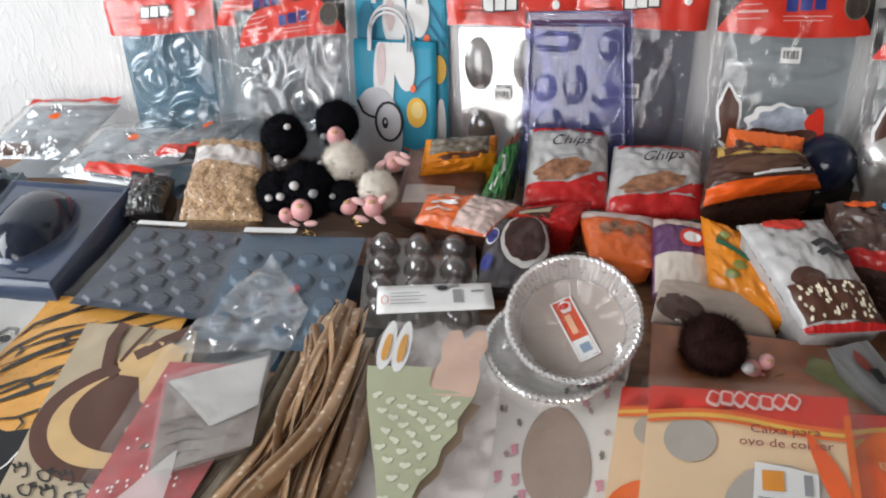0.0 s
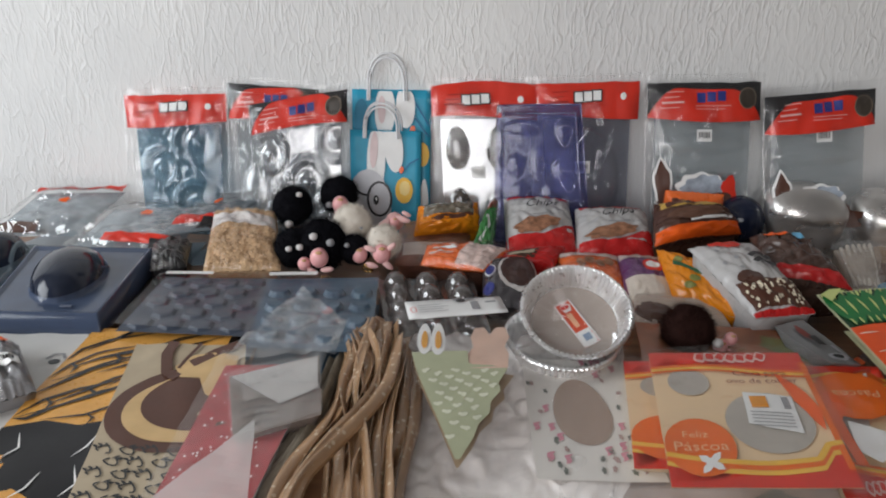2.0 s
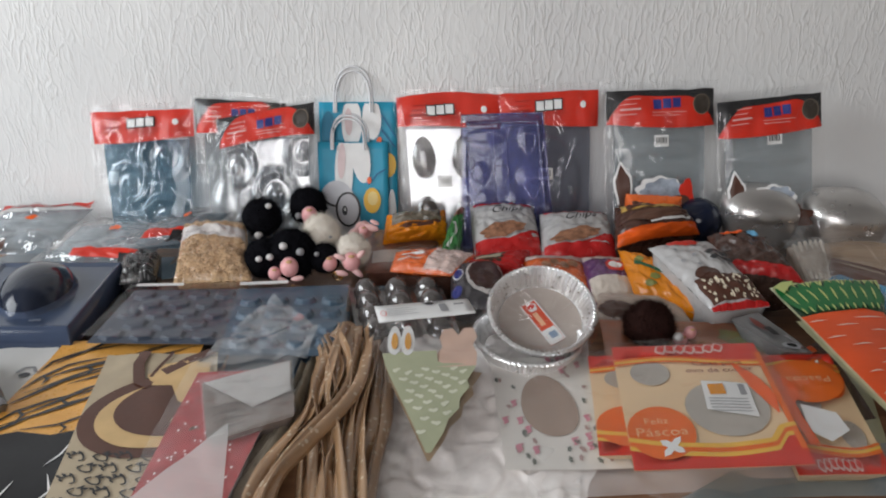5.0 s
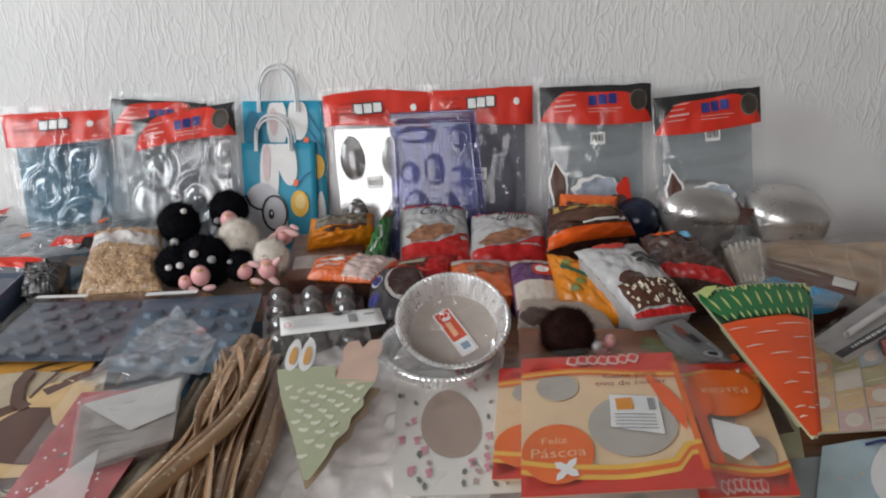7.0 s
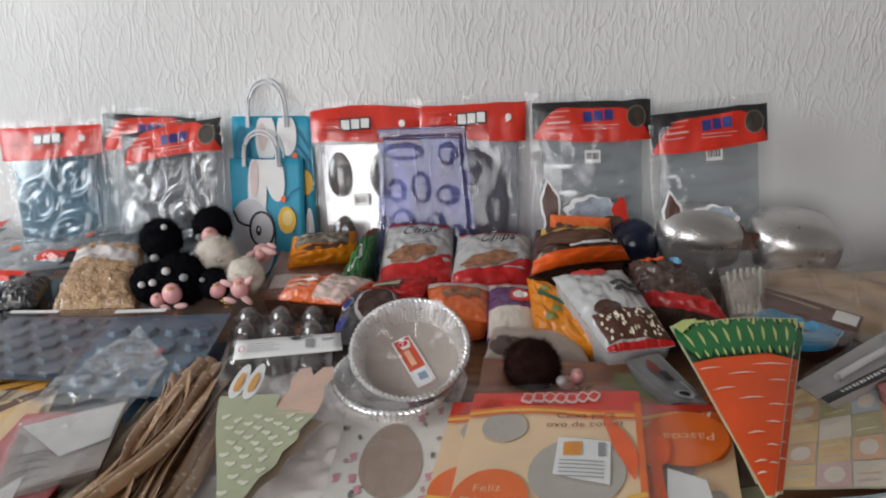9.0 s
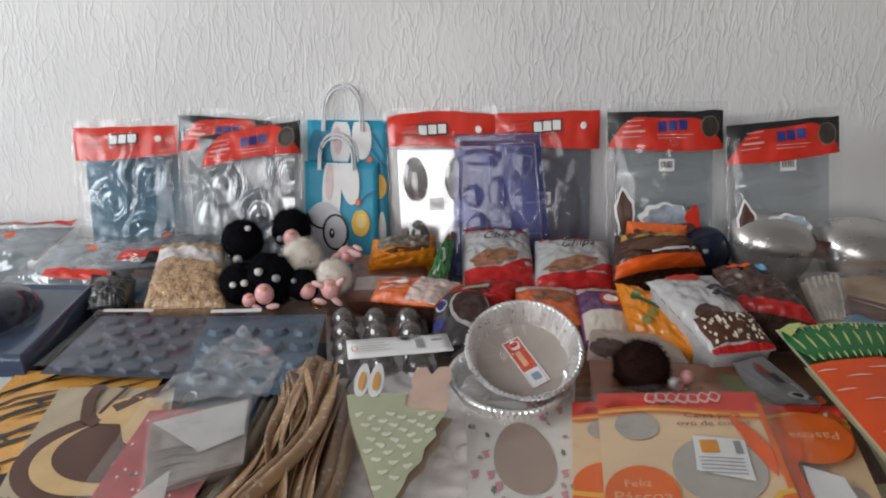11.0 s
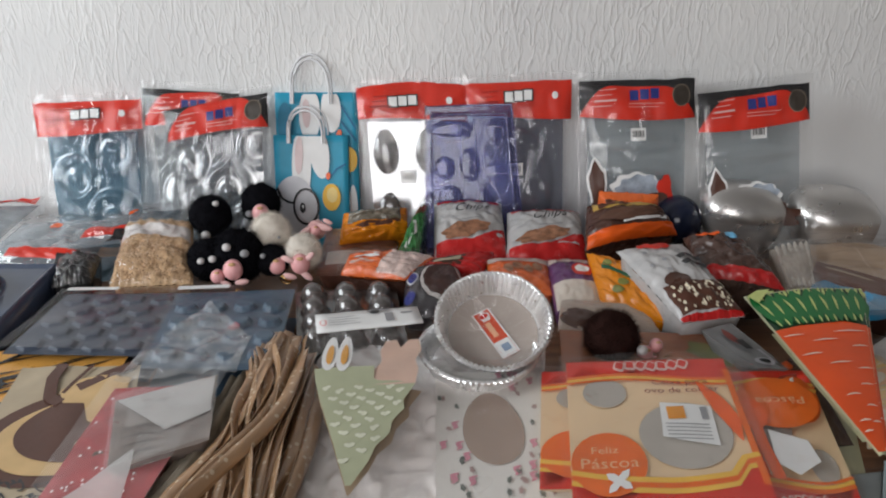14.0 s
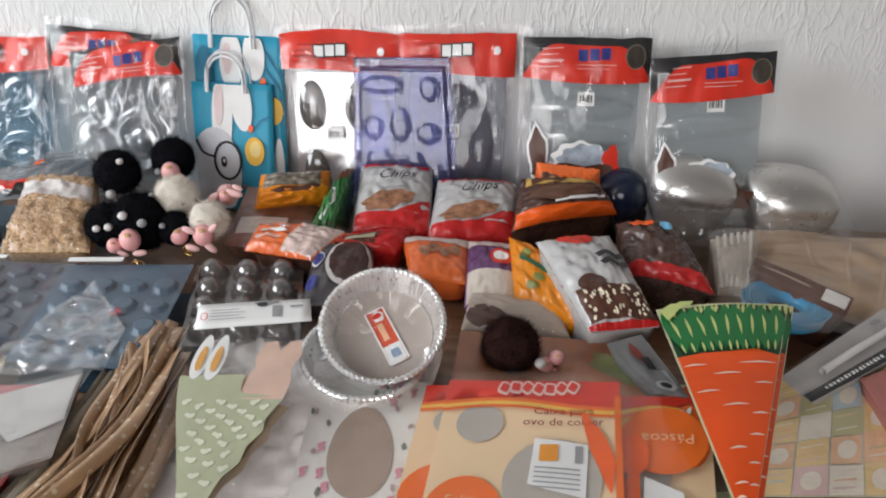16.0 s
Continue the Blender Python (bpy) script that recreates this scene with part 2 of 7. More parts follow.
def oval(u, v, ru, rv, n=20, turn=0.0, egg=0.0, wave=0.0, waves=8):
    out = []
    for i in range(n):
        a = 2 * math.pi * i / n
        k = 1 + wave * math.sin(waves * a)
        x, y = ru * math.cos(a) * k * (1 - egg * math.sin(a)), rv * math.sin(a) * k
        out.append((u + x * math.cos(turn) - y * math.sin(turn), v + x * math.sin(turn) + y * math.cos(turn)))
    return out


def rect(u0, v0, u1, v1, n=4):
    n = max(n, round(10 * max(u1 - u0, v1 - v0)))
    a = [(u0 + (u1 - u0) * i / n, v0) for i in range(n)] + [(u1, v0 + (v1 - v0) * i / n) for i in range(n)]
    return a + [(u1 + (u0 - u1) * i / n, v1) for i in range(n)] + [(u0, v1 + (v0 - v1) * i / n) for i in range(n)]


def strip(s, pts, w, off=0.0008, bm=None, taper=False, n=4):
    """A drawn line of width w metres through pts in (u, v)."""
    bm = bm or bmesh.new()
    path = []
    for i in range(len(pts) - 1):
        for k in range(n):
            r = k / n
            path.append((pts[i][0] + (pts[i + 1][0] - pts[i][0]) * r, pts[i][1] + (pts[i + 1][1] - pts[i][1]) * r))
    path.append(pts[-1])
    last = None
    for i, (u, v) in enumerate(path):
        a, b = path[max(0, i - 1)], path[min(len(path) - 1, i + 1)]
        dx, dy = (b[0] - a[0]) * s.w, (b[1] - a[1]) * s.l
        q = math.hypot(dx, dy) or 1
        ww = w / 2 * (math.sin(math.pi * (i + 0.25) / (len(path) - 0.5)) if taper else 1)
        ox, oy = -dy / q * ww / s.w, dx / q * ww / s.l
        cur = (bm.verts.new(s.at(u + ox, v + oy, off)), bm.verts.new(s.at(u - ox, v - oy, off)))
        if last:
            bm.faces.new((last[0], last[1], cur[1], cur[0]))
        last = cur
    return bm


def words(s, text, u, v, size, off=0.001, turn=0.0, slant=0.0, space=1.0):
    """Raised print lying on a Surf, centred on (u, v); size is the letter height in metres."""
    cu = bpy.data.curves.new("words", "FONT")
    cu.body, cu.size, cu.align_x, cu.align_y, cu.shear, cu.space_character = text, size * 1.4, "CENTER", "CENTER", slant, space
    cu.resolution_u = 2
    tmp = new("words", cu)
    bpy.context.view_layer.update()
    me = bpy.data.meshes.new_from_object(tmp.evaluated_get(bpy.context.evaluated_depsgraph_get()))
    bm = bmesh.new()
    bm.from_mesh(me)
    for q in bm.verts:
        x, y = q.co.x, q.co.y
        x, y = x * math.cos(turn) - y * math.sin(turn), x * math.sin(turn) + y * math.cos(turn)
        q.co = s.at(u + x / s.w, v + y / s.l, off)
    bpy.data.objects.remove(tmp)
    bpy.data.meshes.remove(me)
    bpy.data.curves.remove(cu)
    return bm


def pillow(t, p=2.5, q=0.6, crease=0.0, seed=0, freq=4.0):
    """The swell of a filled bag: t metres at the middle, flat at the seams, with creases."""

    def h(u, v):
        a, b = max(0.0, 1 - abs(2 * u - 1) ** p), max(0.0, 1 - abs(2 * v - 1) ** p)
        k = (a * b) ** q
        if crease:
            k += crease * (abs(noise.noise((u * freq + seed, v * freq * 1.3, seed * 1.7))) + 0.5 * noise.noise((u * freq * 2.7, v * freq * 2.7 + seed, 3.1))) * min(1, 4 * a * b + 0.15)
            rim = noise.noise((u * 24 + seed, v * 2.5, seed)) * math.exp(-9 * min(v, 1 - v)) + noise.noise((u * 2.5, v * 24 - seed, seed)) * math.exp(-9 * min(u, 1 - u))
            k += 0.45 * crease * rim
        return t * k

    return h


def box(bm, x0, y0, z0, x1, y1, z1):
    r = bmesh.ops.create_cube(bm, size=1)["verts"]
    bmesh.ops.scale(bm, verts=r, vec=(x1 - x0, y1 - y0, z1 - z0))
    bmesh.ops.translate(bm, verts=r, vec=((x0 + x1) / 2, (y0 + y1) / 2, (z0 + z1) / 2))
    return r


def boxed(*boxes, bevel=0.0):
    bm = bmesh.new()
    for b in boxes:
        box(bm, *b)
    if bevel:
        bmesh.ops.bevel(bm, geom=bm.edges[:], offset=bevel, segments=2, affect="EDGES")
    return bm


def ball(c, r, squash=(1, 1, 1), sub=2, bm=None):
    bm = bm or bmesh.new()
    v = bmesh.ops.create_icosphere(bm, subdivisions=sub, radius=r)["verts"]
    bmesh.ops.scale(bm, verts=v, vec=squash)
    bmesh.ops.translate(bm, verts=v, vec=c)
    return bm


def tube(pts, r, n=6, bm=None, closed=False):
    bm = bm or bmesh.new()
    pts = [Vector(p) for p in pts]
    rings = []
    for i, p in enumerate(pts):
        d = (pts[(i + 1) % len(pts)] - pts[i - 1]) if closed else (pts[min(i + 1, len(pts) - 1)] - pts[max(i - 1, 0)])
        d.normalize()
        a = d.cross(Vector((0.31, 0.2, 0.93)))
        a.normalize()
        b = d.cross(a)
        rings.append([bm.verts.new(p + (a * math.cos(2 * math.pi * k / n) + b * math.sin(2 * math.pi * k / n)) * r) for k in range(n)])
    for i in range(len(rings) if closed else len(rings) - 1):
        x, y = rings[i], rings[(i + 1) % len(rings)]
        for k in range(n):
            bm.faces.new((x[k], x[(k + 1) % n], y[(k + 1) % n], y[k]))
    return bm


def structure(name, bm, material, label):
    ob = part(name, bm, material, None, smooth=False)
    return tagged(ob, label, name.split("_")[0], kind="structure")


# ---- the room ----
STUCCO = stucco_mat()
WOOD = wood_mat()
WALL_Y, TABLE = 1.132, 0.75
# unseen walls and ceiling are coloured dark to cut bounced light
DIMSHELL = mat("dim_shell_paint", (0.36, 0.34, 0.32), 0.7, scale=3)
structure("wall_north", boxed((-2.5, WALL_Y, -0.1, 2.6, WALL_Y + 0.15, 2.7)), STUCCO, "white wall in rough trowelled stucco with vertical ridges")
structure("wall_west", boxed((-2.45, -2.5, -0.1, -2.3, -1.0, 2.7), (-2.45, 0.75, -0.1, -2.3, WALL_Y, 2.7), (-2.45, -1.0, -0.1, -2.3, 0.75, 1.05), (-2.45, -1.0, 2.45, -2.3, 0.75, 2.7)), DIMSHELL, "unseen side wall with a window opening, dark grey to cut bounced light")
structure("wall_east", boxed((2.1, -2.5, -0.1, 2.25, WALL_Y, 2.7)), DIMSHELL, "unseen side wall, dark grey to cut bounced light")
# the south opening is made up to hold the fill lamp
structure("wall_south", boxed((-2.3, -2.5, -0.1, -1.45, -2.35, 2.7), (0.25, -2.5, -0.1, 2.1, -2.35, 2.7), (-1.45, -2.5, 2.4, 0.25, -2.35, 2.7)), DIMSHELL, "unseen dark grey wall with an opening added for the fill lamp")
structure("ceiling", boxed((-2.45, -2.5, 2.7, 2.25, WALL_Y + 0.15, 2.8)), DIMSHELL, "unseen ceiling, dark grey to cut bounced light")
floor_base = structure("floor", boxed((-2.45, -2.5, -0.1, 2.25, WALL_Y, -0.006)), mat("floor_grout", (0.2, 0.2, 0.2), 0.8), "grey ceramic tile floor with dark joints")

# ---- the table ----
FRONT = (0.015, 0.306, 0.750)
table = thing("table", (0, 0.7, 0), "long brown wooden table with a lighter edge band, covered in goods", "table")
EDGE = mat("edge_band", (0.42, 0.2, 0.09), 0.4)
FY = FRONT[1]
part("tabletop", boxed((-1.06, FY + 0.004, TABLE - 0.02, 1.25, 1.09, TABLE), bevel=0.002), WOOD, table)
part("edge_band", boxed((-1.06, FY, TABLE - 0.021, 1.25, FY + 0.004, TABLE + 0.001)), EDGE, table, "orange-brown edge band")
for x in (-1.02, 1.2):
    for y in (FY + 0.05, 1.05):
        part("leg", boxed((x - 0.03, y - 0.03, -0.004, x + 0.03, y + 0.03, TABLE - 0.02), bevel=0.004), WOOD, table)


# ---- mould packs that lean on the wall ----


def domes(*ds):
    """Heights of moulded bumps: (u, v, ru, rv, height), flat-topped where height is given with a fifth power."""

    def h(u, v):
        z = 0.0
        for a, b, ru, rv, t in ds:
            r = ((u - a) / ru) ** 2 + ((v - b) / rv) ** 2
            if r < 1:
                z += t * math.sqrt(1 - r)
        return z

    return h


def cups(sides, *ds):
    """Flat-topped cups with straight sides: (u, v, ru, rv, height)."""

    def h(u, v):
        for a, b, ru, rv, t in ds:
            x, y = (u - a) / ru, (v - b) / rv
            if x * x + y * y < 1.1:
                g = math.atan2(y, x)
                w = math.pi / sides
                r = math.hypot(x, y) * math.cos((g + w) % (2 * w) - w) / math.cos(w)
                if r < 1:
                    return t * min(1, (1 - r) * 5)
        return 0.0

    return h


def ringed(u0, v0, ru, rv, t):
    """A round bowl with a raised rim and a boss."""

    def h(u, v):
        r = math.sqrt(((u - u0) / ru) ** 2 + ((v - v0) / rv) ** 2)
        return t * (math.exp(-((r - 0.85) / 0.13) ** 2) + 0.7 * math.exp(-(r / 0.28) ** 2)) if r < 1.4 else 0.0

    return h


def add(*hs):
    return lambda u, v: sum(h(u, v) for h in hs)


def barcode(s, parent, u, v, w, hgt, off=0.004):
    """A small price sticker with bars."""
    du, dv = w / s.w / 2, hgt / s.l / 2
    st = part("price_sticker", patch(s, rect(u - du, v - dv, u + du, v + dv), off), WHITE, parent, "white sticker with a barcode", smooth=False)
    bm = bmesh.new()
    x = -0.75
    for k in (0.12, 0.06, 0.16, 0.05, 0.1, 0.16, 0.06, 0.12):
        patch(s, rect(u + du * x, v - dv * 0.45, u + du * (x + k), v + dv * 0.6, 1), off + 0.0006, 1, bm)
        x += k + 0.09
    part("barcode", bm, BLACK, st, smooth=False)
    return st


def mould_pack(corners, label, tray_h, tray_mat, black=False, seed=0, sticker=None, art=False, arch=0.0, cut=0.2, eggs=()):
    flat = Surf(corners)
    swell = pillow(0.012, 3, 0.5, 0.25, seed)
    front = Surf(corners, lambda u, v: 0.006 + swell(u, v))
    ob = thing("mould_pack", base_of(flat), label, "baking mould", "mould packs along the wall")
    tray = Surf(corners, lambda u, v: 0.002 + tray_h(u, v))
    part("mould", sheet(tray, 76, 76, u0=0.07, u1=0.93, v0=0.04, v1=0.8), tray_mat, ob, "shiny moulded plastic tray")
    part("back_film", sheet(flat, 8, 8, wob=0.002, seed=seed), CLEAR, ob)
    part("film", sheet(front, 40, 48, off=0.006, v1=1.05, u0=-0.03, u1=1.03, wob=0.004, seed=seed, freq=13), PACKFILM, ob, "crinkled clear film")

    def top(u):
        return 1.0 + arch * math.sin(math.pi * u) + 0.006 * noise.noise((u * 6, seed, 0))

    def wave(u):
        return 1 - cut - 0.02 * math.sin(3.0 * u + seed)

    hs = Surf(corners, lambda u, v: front.h(u, min(v, 1)) + 0.004 * noise.noise((u * 7, v * 9, seed)))

    def band(lo, hi, off, nu=24, nv=6):
        bm = bmesh.new()
        grid(bm, lambda u, v: hs.at(u, lo(u) + (hi(u) - lo(u)) * v, off), nu, nv)
        return bm

    if black:
        part("header", band(wave, top, 0.004), BLACK, ob, "black printed header")
        part("header_panel", band(lambda u: wave(u) - 0.004, lambda u: wave(u) + (cut - 0.02) * max(0.02, 1 - (max(0, 0.28 - u) / 0.28) ** 2 - (max(0, u - 0.72) / 0.28) ** 2), 0.0055), RED, ob, "red arched panel")
        part("badge", patch(hs, oval(0.87, 0.91, 0.075, 0.055), 0.007), mat("badge_brown", (0.05, 0.04, 0.032), 0.4), ob)
        part("badge_ring", strip(hs, [(0.87 + 0.078 * math.cos(a * 0.4), 0.91 + 0.058 * math.sin(a * 0.4)) for a in range(17)], 0.0016, 0.0074, n=1), MATS["bronze_print"], ob)
        lu, lm = 0.55, NAVY
    else:
        part("header", band(wave, top, 0.004), RED, ob, "red printed header")
        lu, lm = 0.5 if seed % 2 else 0.42, WHITE
        part("star", patch(hs, oval(0.84, 0.915, 0.03, 0.022, 10, wave=0.3, waves=5), 0.007), WHITE, ob)
    bm, edge = bmesh.new(), bmesh.new()
    for k in (-1, 0, 1):
        tilt = 0.004 * k
        patch(hs, rect(lu + k * 0.088 - 0.051, 0.882 + tilt, lu + k * 0.088 + 0.051, 0.954 + tilt, 2), 0.0068, 2, edge)
        patch(hs, rect(lu + k * 0.088 - 0.037, 0.89 + tilt, lu + k * 0.088 + 0.037, 0.946 + tilt, 2), 0.0078, 2, bm)
    part("maker_mark_edge", edge, RED if black else BLACK, ob)
    part("maker_mark", bm, lm, ob)
    bm = bmesh.new()
    for k in range(4):
        strip(hs, [(0.1 + 0.02 * (3 - k), 0.945 - k * 0.03), (0.31 - 0.04 * (k % 2), 0.95 - k * 0.03)], 0.0034 if k == 2 else 0.0014, 0.0078, bm)
    for k in range(2):
        strip(hs, [(lu - 0.14, 0.868 - 0.018 * k), (lu + 0.17 - 0.05 * k, 0.868 - 0.018 * k)], 0.001, 0.0078, bm)
    part("small_print", bm, MATS["rosy_print"] if black else MATS["deep_red_print"], ob)
    if sticker:
        barcode(front, ob, sticker[0], sticker[1], 0.027, 0.022)
    for a, b in eggs:
        cup = Surf(corners, lambda u, v, a=a, b=b: 0.003 + domes((a, b, 0.125, 0.145, 0.012))(u, v))
        part("cup", patch(cup, oval(a, b, 0.115, 0.135, 26, 0, 0.12), 0.0, 8), CUP, ob, "dark glossy egg cup")
    if art:
        part("rabbit_print", patch(front, oval(0.13, 0.42, 0.085, 0.15, 16, 0.15, 0, 0.12, 5), 0.0145), WHITE, ob)
        part("rabbit_print", patch(front, oval(0.13, 0.42, 0.065, 0.13, 16, 0.15, 0, 0.12, 5), 0.0155), BROWN, ob)
        part("splash_print", patch(front, oval(0.47, 0.4, 0.225, 0.09, 54, 0, 0, 0.07, 9), 0.0145), WHITE, ob)
        part("splash_print", patch(front, oval(0.48, 0.405, 0.19, 0.07, 54, 0.1, 0, 0.09, 9), 0.0155), mat("pale_blue_print", (0.36, 0.41, 0.48), 0.5, vary=0.5, scale=45), ob)
        part("egg_print", patch(front, oval(0.5, 0.3, 0.38, 0.075, 40, 0, 0, 0.16, 7), 0.0165), BROWN, ob)
        if seed == 6:
            part("bow_print", patch(front, oval(0.72, 0.4, 0.06, 0.08, 12, 0.6, 0, 0.25, 3), 0.016), RED, ob)
    return ob


CUP = film("smoky_cup", (0.3, 0.29, 0.29), gloss=0.1, rough=0.12, milk=0.6, milk_colour=(0.13, 0.12, 0.115))
TEAL_TRAY = film("teal_tray", (0.34, 0.5, 0.6), gloss=0.16, rough=0.14, milk=0.45, milk_colour=(0.09, 0.2, 0.29))
SILVER_TRAY = film("silver_tray", (0.75, 0.77, 0.8), gloss=0.26, rough=0.15, milk=0.36, milk_colour=(0.36, 0.39, 0.43))
GREY_TRAY = film("grey_tray", (0.66, 0.71, 0.74), gloss=0.16, rough=0.15, milk=0.28, milk_colour=(0.5, 0.54, 0.56))
VIOLET_TRAY = film("violet_tray", (0.4, 0.42, 0.68), gloss=0.035, rough=0.1, milk=0.35, milk_colour=(0.15, 0.16, 0.36), crinkle=0.05)
SMOKE_TRAY = film("smoke_tray", (0.5, 0.52, 0.58), gloss=0.08, rough=0.15, milk=0.45, milk_colour=(0.15, 0.155, 0.19))

mould_pack(((-0.790, 1.046, 0.754), (-0.610, 1.046, 0.754), (-0.611, 1.107, 1.031), (-0.810, 1.105, 1.024)), "clear film pack of a blue-tinted round mould with a red header", add(ringed(0.66, 0.24, 0.26, 0.18, 0.02), ringed(0.3, 0.5, 0.2, 0.15, 0.012), ringed(0.68, 0.68, 0.25, 0.17, 0.014), domes((0.2, 0.14, 0.15, 0.1, 0.008))), TEAL_TRAY, False, 1)
mould_pack(((-0.599, 1.051, 0.754), (-0.431, 1.051, 0.754), (-0.433, 1.114, 1.040), (-0.611, 1.116, 1.050)), "clear film mould pack with a black and red header", domes((0.3, 0.3, 0.2, 0.2, 0.012), (0.7, 0.5, 0.2, 0.2, 0.012)), GREY_TRAY, True, 2)
mould_pack(((-0.529, 1.013, 0.754), (-0.376, 1.013, 0.754), (-0.372, 1.080, 1.047), (-0.559, 1.073, 1.016)), "bright silvery mould pack with a black and red header", add(ringed(0.55, 0.44, 0.25, 0.18, 0.016), ringed(0.16, 0.66, 0.2, 0.14, 0.012), ringed(0.88, 0.7, 0.2, 0.14, 0.012), ringed(0.18, 0.18, 0.2, 0.14, 0.012), ringed(0.88, 0.18, 0.2, 0.14, 0.012)), SILVER_TRAY, True, 3)
mould_pack(((-0.200, 1.051, 0.754), (-0.003, 1.051, 0.754), (-0.022, 1.117, 1.053), (-0.221, 1.116, 1.049)), "silvery egg mould pack with a red header", domes((0.42, 0.45, 0.5, 0.5, 0.004)), SILVER_TRAY, False, 4, (0.42, 0.47), arch=0.03, eggs=((0.23, 0.62), (0.62, 0.62), (0.23, 0.24), (0.62, 0.24)))
mould_pack(((-0.004, 1.055, 0.754), (0.171, 1.055, 0.754), (0.168, 1.123, 1.063), (-0.026, 1.121, 1.055)), "clear film pack of a large oval mould with a red header", domes((0.45, 0.42, 0.38, 0.32, 0.016)), SMOKE_TRAY, False, 5, (0.45, 0.5))
mould_pack(((0.191, 1.036, 0.754), (0.394, 1.036, 0.754), (0.382, 1.105, 1.067), (0.178, 1.104, 1.062)), "clear film bar mould pack with a black and red header", domes((0.5, 0.65, 0.4, 0.06, 0.01), (0.5, 0.5, 0.4, 0.06, 0.01), (0.5, 0.35, 0.4, 0.06, 0.01)), GREY_TRAY, True, 6, (0.5, 0.7), True)
mould_pack(((0.398, 0.991, 0.754), (0.584, 0.991, 0.754), (0.562, 1.059, 1.066), (0.373, 1.055, 1.047)), "clear film bar mould pack with a black and red header", domes((0.5, 0.65, 0.4, 0.06, 0.01), (0.5, 0.5, 0.4, 0.06, 0.01), (0.5, 0.35, 0.4, 0.06, 0.01)), GREY_TRAY, True, 7, (0.52, 0.76), True)

# the violet tray in front of the two red headers
c = ((-0.091, 1.029, 0.754), (0.090, 1.029, 0.754), (0.059, 1.089, 1.025), (-0.095, 1.088, 1.021))
vt = thing("mould_tray", base_of(Surf(c)), "violet transparent plastic mould tray with raised shapes, leaning upright", "baking mould")
rim = lambda u, v: 0.012 * (1 if min(u, 1 - u, v, 1 - v) > 0.055 else 0)
shapes = add(rim, domes((0.3, 0.85, 0.22, 0.05, 0.0022), (0.78, 0.83, 0.1, 0.07, 0.0022), (0.2, 0.6, 0.1, 0.07, 0.0022), (0.47, 0.62, 0.1, 0.1, 0.0022), (0.75, 0.57, 0.12, 0.06, 0.0022), (0.25, 0.4, 0.12, 0.08, 0.0022), (0.6, 0.36, 0.1, 0.1, 0.0022), (0.8, 0.3, 0.1, 0.08, 0.0022), (0.3, 0.16, 0.2, 0.05, 0.0022)))
part("tray", sheet(Surf(c, shapes), 64, 80), VIOLET_TRAY, vt)
part("rim", tube([Surf(c).at(*q) for q in ((0, 0), (0.5, 0), (1, 0), (1, 0.5), (1, 1), (0.5, 1), (0, 1), (0, 0.5))], 0.002, closed=True), film("violet_rim", (0.45, 0.45, 0.8), 0.2, 0.1, 0.3, (0.25, 0.25, 0.6)), vt)
# ridges coloured paler than the tray to stand for highlights along its outlines
SHINE = film("violet_ridge_highlight", (0.7, 0.72, 0.95), gloss=0.22, rough=0.12, milk=0.35, milk_colour=(0.5, 0.52, 0.75))
vs = Surf(c, shapes)
for a, b, ru, rv, wv in ((0.3, 0.82, 0.2, 0.055, 0.0), (0.78, 0.8, 0.09, 0.07, 0.15), (0.16, 0.56, 0.07, 0.07, 0.0), (0.45, 0.58, 0.08, 0.075, 0.2), (0.8, 0.5, 0.1, 0.07, 0.2), (0.82, 0.3, 0.09, 0.07, 0.3), (0.45, 0.38, 0.1, 0.06, 0.2), (0.17, 0.36, 0.06, 0.05, 0.0), (0.35, 0.17, 0.2, 0.055, 0.0)):
    part("ridge", tube([vs.at(*q, 0.001) for q in oval(a, b, ru, rv, 28, 0, 0, wv, 3)], 0.0011, 5, closed=True), SHINE, vt)
part("ridge", tube([vs.at(*q, 0.001) for q in ((0.08, 0.06), (0.08, 0.5), (0.08, 0.94), (0.5, 0.94), (0.92, 0.94), (0.92, 0.5), (0.92, 0.06), (0.5, 0.06))], 0.0012, 5, closed=True), SHINE, vt)

# ---- gift bags ----
BLUE = mat("sky_blue_paper", (0.03, 0.33, 0.5), 0.5, coat=0.15, vary=0.08)
HANDLE = mat("white_cord", (0.8, 0.8, 0.82), 0.6, bump=0.5)


